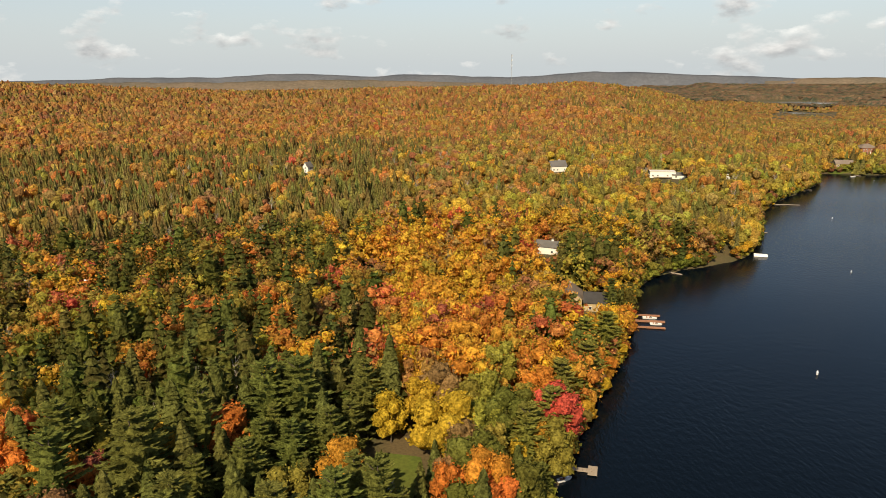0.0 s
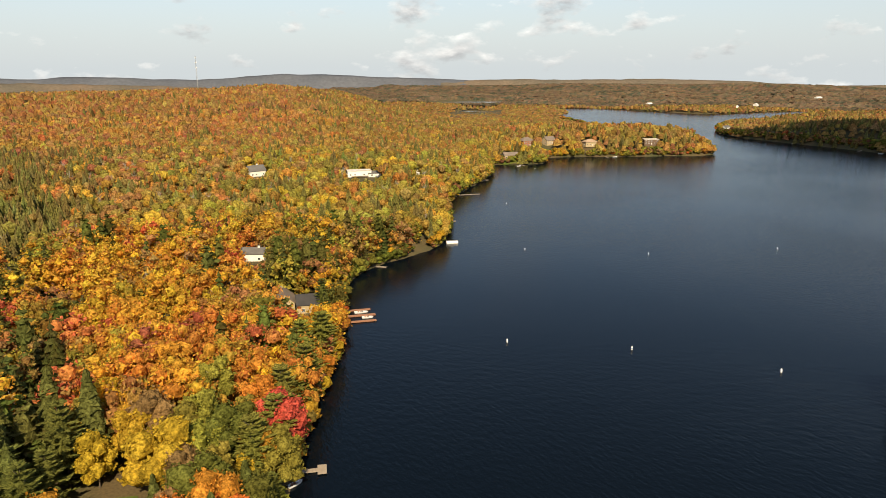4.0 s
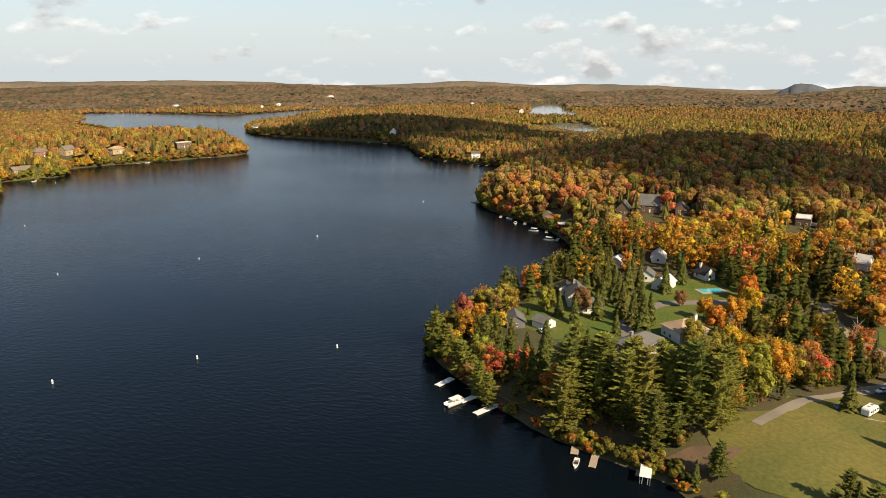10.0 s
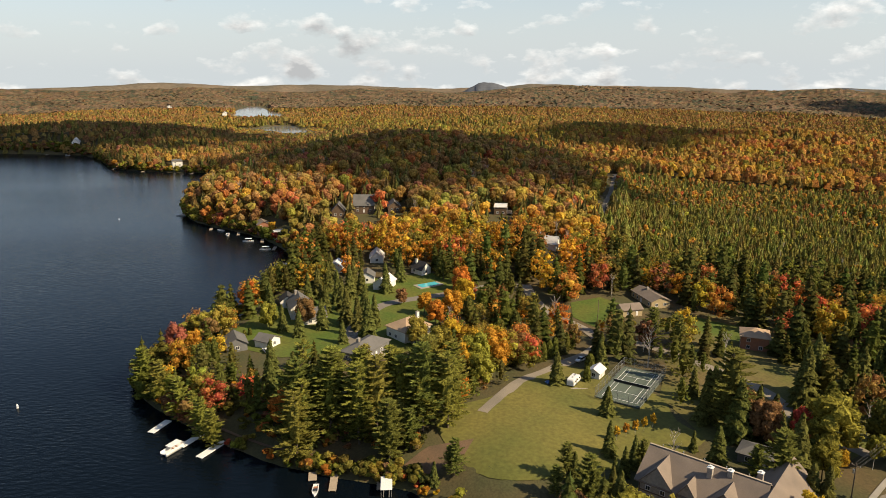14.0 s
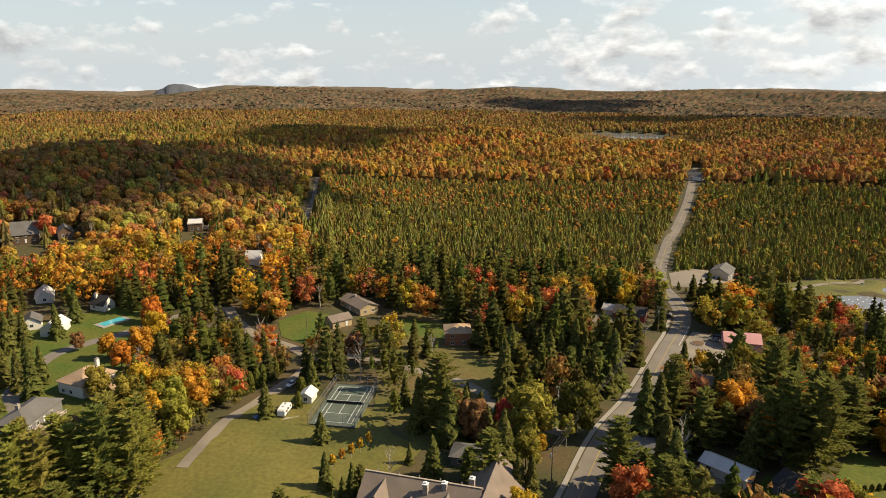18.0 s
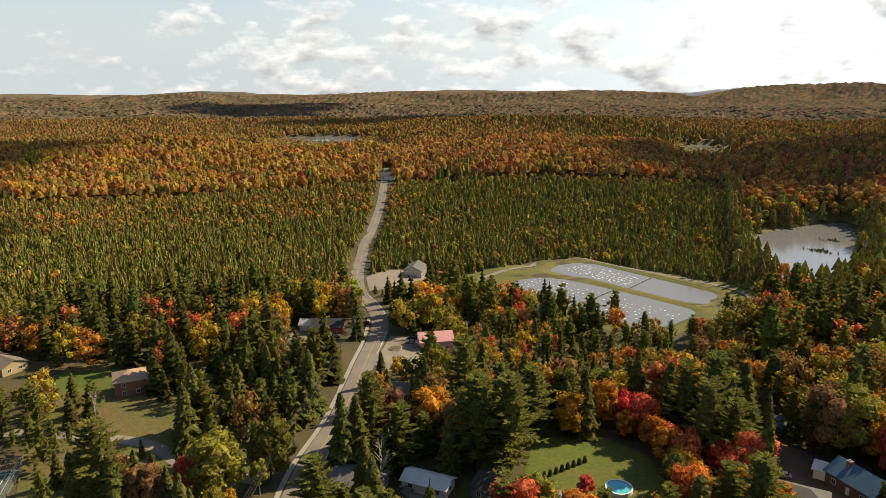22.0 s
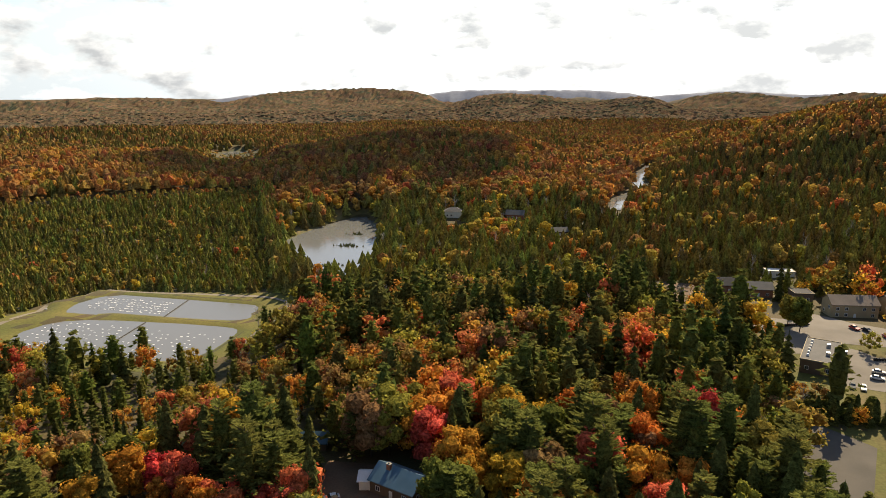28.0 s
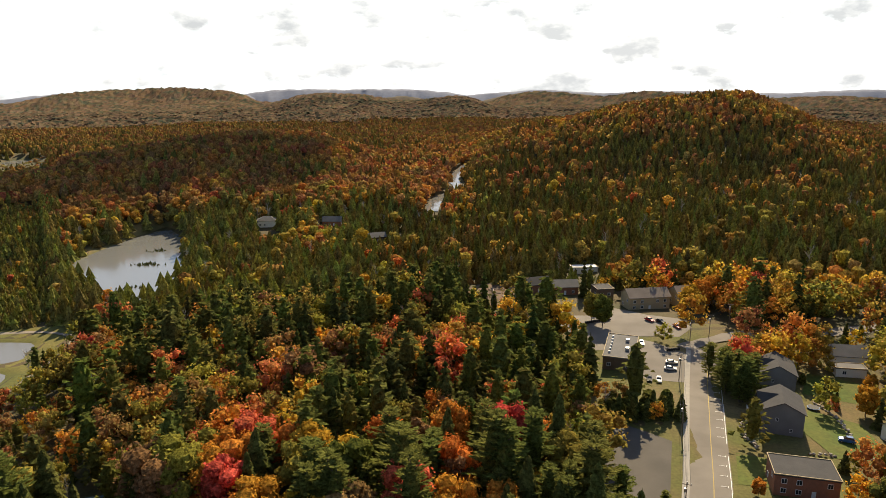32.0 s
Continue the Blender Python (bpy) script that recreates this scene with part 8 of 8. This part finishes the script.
T_CONE_FAR = [(np.array([(0, 0, 1.0)] + [(math.cos(a) * 0.34 * (1 if k % 2 else 0.65), math.sin(a) * 0.34 * (1 if k % 2 else 0.65), 0.05) for k, a in enumerate(np.arange(6) * math.pi / 3)]), np.array([(0, 1 + k, 1 + (k + 1) % 6) for k in range(6)]))]

# near trees: things of their own, with trunk and crown
LEAF_KINDS = ["gold", "orange", "red", "russet", "lime", "green", "pink"]
COLOUR_WORD = {"gold": "golden yellow", "orange": "bright orange", "red": "scarlet red", "russet": "faded russet brown", "lime": "yellow-green", "green": "still green", "pink": "dusky pink"}
TRUNKS = {"leaf": trunk_mesh("trunk_leaf", M_BARK, 0.72, 0.020, 6), "spruce": trunk_mesh("trunk_spruce", M_BARK, 0.9, 0.013, 0),
          "pine": trunk_mesh("trunk_pine", M_BARK, 0.93, 0.017, 9, crown_from=0.3, wild=0.09), "birch": trunk_mesh("trunk_birch", M_BIRCH, 0.85, 0.013, 6, crown_from=0.4, wild=0.1),
          "cedar": trunk_mesh("trunk_cedar", M_BARK, 0.5, 0.02, 0)}
CROWNS = {}


def crown(kind, colour, n):
    key = (kind, colour, n)
    if key not in CROWNS:
        rs = np.random.default_rng(hash((len(kind) * 7 + n * 13 + ord(kind[0]))) % 9999)
        v, f = {"leaf": lambda: broadleaf(rs, 820, 14, 0.029, 0.36, 0.12), "birch": lambda: broadleaf(rs, 400, 10, 0.030, 0.25, 0.3), "spruce": lambda: spruce(rs, 20, 9, 0.20, 0.07),
                "pine": lambda: pine(rs, 13, 0.31), "cedar": lambda: column(rs, 420, 0.22)}[kind]()
        CROWNS[key] = fast_mesh(f"crown_{kind}", v, f, FOLIAGE[colour])
    return CROWNS[key]


NAMES = {"leaf": ("maple_tree", "maple tree"), "birch": ("birch_tree", "birch tree"), "spruce": ("spruce_tree", "spruce tree"), "pine": ("pine_tree", "pine tree"), "cedar": ("cedar_tree", "cedar")}


def tree(kind, colour, x, y, h, wide=1.0, n=0):
    name, cat = NAMES[kind]
    what = {"leaf": f"maple with a rounded {COLOUR_WORD.get(colour, '')} autumn crown", "birch": f"slender white-barked birch with thin {COLOUR_WORD.get(colour, '')} leaves",
            "spruce": "tall dark green spruce with drooping boughs", "pine": "white pine with layered green needle plumes", "cedar": "dense clipped green cedar bush"}[kind]
    ob = tagged(new(name), what, cat, group="trees of the shore")
    ob.matrix_basis = Matrix.LocRotScale((x, y, gz(x, y) - 0.1), Euler((0, 0, (x * 7.3 + y * 3.1) % 6.28)), (h * wide, h * wide, h))
    for part_name, me in (("trunk", TRUNKS[kind]), ("crown", crown(kind, colour, n))):
        p = new(part_name, me)
        p.parent = ob
    return ob

# single trees that stand out
for kind, colour, x, y, h, wide in SINGLE_TREES:
    tree(kind, colour, x, y, h, wide, int(abs(x * 3 + y)) % 3)

# the nearest woods, tree by tree; behind them the same stand as one mass
x, y = seedbed(60, 400, 6.7, rng)
plots = np.degrees(np.arctan2(x, y)) % 360
plots = (plots > 94) & (plots < 128) & (np.hypot(x, y) > 150) & (np.hypot(x, y) < 330)      # gardens and lanes under scattered trees
keep = ~plots | (rng.uniform(0, 1, len(x)) < 0.72)
x, y = x[keep], y[keep]
con, w, hf = stand(x, y)
is_con = rng.uniform(0, 1, len(x)) < con
kind_k = pick_tints(w, rng)
is_pine = is_con & (rng.uniform(0, 1, len(x)) < pine_share(x, y))
hh = np.where(is_con, rng.uniform(11, 24, len(x)), rng.uniform(10.5, 18, len(x))) * hf * stand_height(x, y)
hh = hh * np.where(rng.uniform(0, 1, len(x)) < np.where((y < -95) & (x > 60) & (np.hypot(x, y) < 262), 0.4, 0.85), view_trim(x, y), 1.0)
sight = np.minimum(np.minimum(np.hypot(x, y), np.hypot(x - 30, y + 15)), np.minimum(np.hypot(x - 42, y + 40), np.hypot(x - 36, y + 64)))
budget = {"leaf": 240, "birch": 70, "spruce": 280, "pine": 160}
single = np.zeros(len(x), bool)
for i in np.argsort(sight):
    az = math.degrees(math.atan2(x[i], y[i])) % 360
    if 218 < az < 325 or sight[i] < 108:
        continue
    colour = LEAF_KINDS[kind_k[i]]
    kind = "pine" if is_pine[i] else "spruce" if is_con[i] else "birch" if (i % 6 == 0 and colour in ("gold", "lime", "russet")) else "leaf"
    if budget[kind] > 0:
        budget[kind] -= 1
        single[i] = True
        tree(kind, {"pine": "pine", "spruce": "spruce"}.get(kind, colour), x[i], y[i], hh[i] * (1.15 if kind == "pine" else 1.0), rng.uniform(0.85, 1.15) * (1.2 if kind == "spruce" else 1.0), i % (5 if kind == "leaf" else 3))
z = ground(x, y) - 0.2
rest = ~single
muted = (PALETTE[kind_k] * 0.72 + 0.28 * (w @ PALETTE) / w.sum(-1, keepdims=True)) * 1.3
hidden = sight < 95                       # under the flight path: a plain canopy is enough
for name, label, mask, templates, tint, wide in (
        ("lakeside_woods", "mixed autumn trees at the end of the lake", rest & hidden & (np.arange(len(x)) % 5 < 3), T_LEAF_NEAR, muted, 1.1),
        ("maple_woods", "golden and orange maples on the slope above the shore", rest & ~hidden & ~is_con & (sight < 290), T_LEAF_SHORE, muted, 0.98),
        ("leafy_woods", "autumn woods of gold, orange and red maples beyond the shore", rest & ~hidden & ~is_con & (sight >= 290), T_LEAF_NEAR, muted, 0.94),
        ("spruce_woods", "dark green spruce woods beyond the shore", rest & ~hidden & is_con & ~is_pine, T_CONE_NEAR, np.tile(DARK, (len(x), 1)), 1.0),
        ("pine_woods", "green pine woods beyond the shore", rest & ~hidden & is_pine, T_PINE_NEAR, np.tile((0.138, 0.140, 0.034), (len(x), 1)), 1.0)):
    if mask.any():
        scatter(name, label, templates, x[mask], y[mask], z[mask], hh[mask], hh[mask] * wide * rng.uniform(0.85, 1.2, mask.sum()), shade_mix(tint[mask], rng), rng)

# trees that have shed their leaves: pale trunks and fans of thin branches
def bare_tree(rs):
    pieces = []

    def twig(p, q, r):
        d = q - p
        a = np.cross(d, rs.normal(0, 1, 3))
        a *= r / (np.linalg.norm(a) + 1e-9)
        b = np.cross(d / np.linalg.norm(d), a)
        pieces.append((np.stack([p + a, p - a * 0.5 + b * 0.87, p - a * 0.5 - b * 0.87, q]), np.array([(0, 1, 3), (1, 2, 3), (2, 0, 3)])))

    twig(np.array((0, 0, -0.05)), np.array((rs.normal(0, 0.02), rs.normal(0, 0.02), 1.0)), 0.013)
    for i in range(15):
        h, a = rs.uniform(0.35, 0.85), i * 2.4
        p = np.array((0, 0, h))
        q = p + np.array((math.cos(a), math.sin(a), 1.5)) * rs.uniform(0.10, 0.20) * (1.15 - 0.6 * h)
        twig(p, q, 0.006)
        for k in range(2):
            m = p + (q - p) * rs.uniform(0.35, 0.7)
            twig(m, m + np.array((math.cos(a + rs.normal(0, 0.9)), math.sin(a + rs.normal(0, 0.9)), 1.4)) * rs.uniform(0.05, 0.10), 0.0035)
    return join(pieces)


T_BARE = [bare_tree(rng) for _ in range(4)]
bx, by = seedbed(110, 640, 13.0, rng)
odds = 0.22 * (1 - 0.6 * stand(bx, by)[0])
keep = (rng.uniform(0, 1, len(bx)) < odds) & (np.hypot(bx - 30, by + 20) > 100)
bx, by = bx[keep], by[keep]
hh = rng.uniform(11, 16.5, len(bx)) * np.clip(stand_height(bx, by), 0.6, 1)
scatter("bare_birch_woods", "leafless pale birches and aspens among the woods", T_BARE, bx, by, ground(bx, by) - 0.2, hh, hh * rng.uniform(0.9, 1.3, len(bx)), np.tile((0.4, 0.36, 0.3), (len(bx), 1)), rng, M_PALE_BARK)

for near, far, cell, leaf_t, cone_t, grow, tag in ((400, 680, 6.5, T_LEAF_MID, T_CONE_MID, 1.22, "hillside"), (680, 1000, 6.4, T_LEAF_BACK, T_CONE_BACK, 1.1, "upland"), (1000, 1950, 8.2, T_DOME, T_CONE_FAR, 0.95, "distant")):
    x, y = seedbed(near, far, cell, rng)
    con, w, hf = stand(x, y)
    is_con = rng.uniform(0, 1, len(x)) < con
    tint = PALETTE[pick_tints(w, rng)]
    if near == 400:                      # a dense bog of small spruces
        bx, by = seedbed(380, 730, 4.7, rng)
        ba = np.degrees(np.arctan2(bx, by)) % 360
        keep = (ba > 97) & (ba < 152) & (rng.uniform(0, 1, len(bx)) < 0.9)
        x, y = np.concatenate([x, bx[keep]]), np.concatenate([y, by[keep]])
        con, w, hf = stand(x, y)
        is_con = np.concatenate([is_con, np.ones(keep.sum(), bool)])
        tint = np.concatenate([tint, np.tile(GREEN, (keep.sum(), 1))])
    hh = np.where(is_con, rng.uniform(8, 15, len(x)), rng.uniform(8.5, 12.5, len(x))) * hf * grow * stand_height(x, y)
    if near == 400:
        hh = hh * view_trim(x, y)
    bog = (np.degrees(np.arctan2(x, y)) % 360 > 96) & (np.degrees(np.arctan2(x, y)) % 360 < 172) & (np.hypot(x, y) < 800)
    ww = hh * np.where(bog & is_con, 1.5, np.where(is_con, 1.15, 0.84)) if near < 900 else cell * rng.uniform(1.0, 1.5, len(x))
    hh = hh * stand_height(x, y, keep_view=True)
    z = ground(x, y) - (0.3 if near < 900 else 1.5)
    if near >= 1000:                     # haze painted in: distant crowns mixed with grey-brown
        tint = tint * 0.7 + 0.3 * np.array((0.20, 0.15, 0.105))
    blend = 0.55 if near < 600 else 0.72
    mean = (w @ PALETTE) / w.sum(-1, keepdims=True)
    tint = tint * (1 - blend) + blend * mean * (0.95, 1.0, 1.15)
    for suffix, label, mask, templates in (("leafy_woods", f"{tag} autumn broadleaf woods in orange, gold and brown", ~is_con, leaf_t), ("conifer_woods", f"{tag} dark green conifer woods", is_con, cone_t)):
        t = np.where(is_con[:, None], np.where(bog[:, None], np.array((0.192, 0.174, 0.048)), np.array((0.128, 0.128, 0.042)) * 0.8 + 0.2 * mean), tint)
        wide = ww if not (suffix == "conifer_woods" and near > 900) else hh * 0.95
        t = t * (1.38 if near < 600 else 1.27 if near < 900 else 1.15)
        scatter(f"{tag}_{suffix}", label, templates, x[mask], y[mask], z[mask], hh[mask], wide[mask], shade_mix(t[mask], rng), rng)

# the unbroken canopy of the farthest hills, one rough sheet
ca = np.radians(np.arange(-35, 216, 0.2))
cr = np.concatenate([np.arange(1920, 2700, 11), np.arange(2700, 4640, 27)])
A, D = np.meshgrid(ca, cr, indexing="ij")
D = D + rng.uniform(-8, 8, D.shape)
x, y = D * np.sin(A), D * np.cos(A)
con, w, hf = stand(x, y)
wet = np.zeros(x.shape, bool)
for line, level, bank in WATERS[4:9]:
    lo, hi = line.min(0) - 60, line.max(0) + 60
    box = (x > lo[0]) & (x < hi[0]) & (y > lo[1]) & (y < hi[1])
    wet[box] |= signed_distance(x[box], y[box], line) < 22
wet |= signed_distance(x, y, LAKE) < 22
k = (rng.uniform(0, 1, x.shape)[..., None] > np.cumsum(w / w.sum(-1, keepdims=True), -1)).sum(-1).clip(0, 6)
t = PALETTE[k] * 0.15 + 0.18 * (w @ PALETTE) / w.sum(-1, keepdims=True) + 0.38 * np.array((0.138, 0.122, 0.126))   # a grey-blue share stands for haze in the colour
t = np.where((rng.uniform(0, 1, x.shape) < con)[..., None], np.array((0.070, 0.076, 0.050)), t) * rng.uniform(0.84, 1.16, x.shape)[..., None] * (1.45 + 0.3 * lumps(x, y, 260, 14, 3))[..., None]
z = ground(x, y) + np.where(wet, -4, (7 + rng.uniform(-4, 4, x.shape)) * stand_height(x, y, keep_view=True))
i = np.arange(x.size).reshape(x.shape)
q = np.stack([i[:-1, :-1], i[:-1, 1:], i[1:, 1:], i[1:, :-1]], -1).reshape(-1, 4)
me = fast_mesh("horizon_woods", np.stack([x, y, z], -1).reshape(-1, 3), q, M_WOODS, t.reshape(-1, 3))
tagged(new("horizon_woods", me), "grey-brown and green woods of far hills, haze painted into their colour", "woods", kind="stuff")

# bushes and low trees leaning over the water's edge
step = np.concatenate([np.linspace(a, b, max(2, int(np.hypot(*(b - a)) / 3.2)), endpoint=False) for a, b in zip(LAKE, np.roll(LAKE, -1, 0))])
step = step + rng.normal(0, 1.0, step.shape)
for k in range(3):
    q = step + rng.normal(0, 1.4, step.shape)
    d = signed_distance(q[:, 0], q[:, 1], LAKE)
    far_off = np.hypot(q[:, 0], q[:, 1])
    az = np.degrees(np.arctan2(q[:, 0], q[:, 1])) % 360
    ok = ((d > -0.5) | ((d > -25) & (ground(q[:, 0], q[:, 1]) > 0.2))) & (d < 5) & (far_off < 1500) & (far_off > 110) & (az < 100)
    q = q[ok]
    con, w, hf = stand(q[:, 0], q[:, 1])
    t = PALETTE[pick_tints(w * np.array([1, 0.7, 0.5, 1, 2.2, 2.2, 0.5]), rng)]
    hh = rng.uniform(4, 9.5, len(q)) * np.where((az[ok] > 58) & (far_off[ok] < 215), 0.5, 1.0)
    scatter("shore_thicket", "bushes and low trees overhanging the lake shore", T_LEAF_MID, q[:, 0], q[:, 1], ground(q[:, 0], q[:, 1]) - 0.4, hh, hh * 1.1, shade_mix(t, rng), rng)

# undergrowth on the bank of the point
q = np.stack([rng.uniform(165, 240, 1500), rng.uniform(20, 140, 1500)], 1)
d = signed_distance(q[:, 0], q[:, 1], LAKE)
q = q[(d > 1.0) & (d < 17) & open_ground(q[:, 0], q[:, 1]) & (rng.uniform(0, 1, len(q)) < 0.75)]
hh = rng.uniform(1.6, 4.6, len(q))
t = np.array([LIME, GREEN, GREEN, BROWN, ORANGE, DARK])[rng.integers(0, 6, len(q))]
scatter("undergrowth", "low bushes and saplings under the pines", T_LEAF_MID, q[:, 0], q[:, 1], ground(q[:, 0], q[:, 1]) - 0.3, hh, hh * 1.15, shade_mix(t, rng), rng)
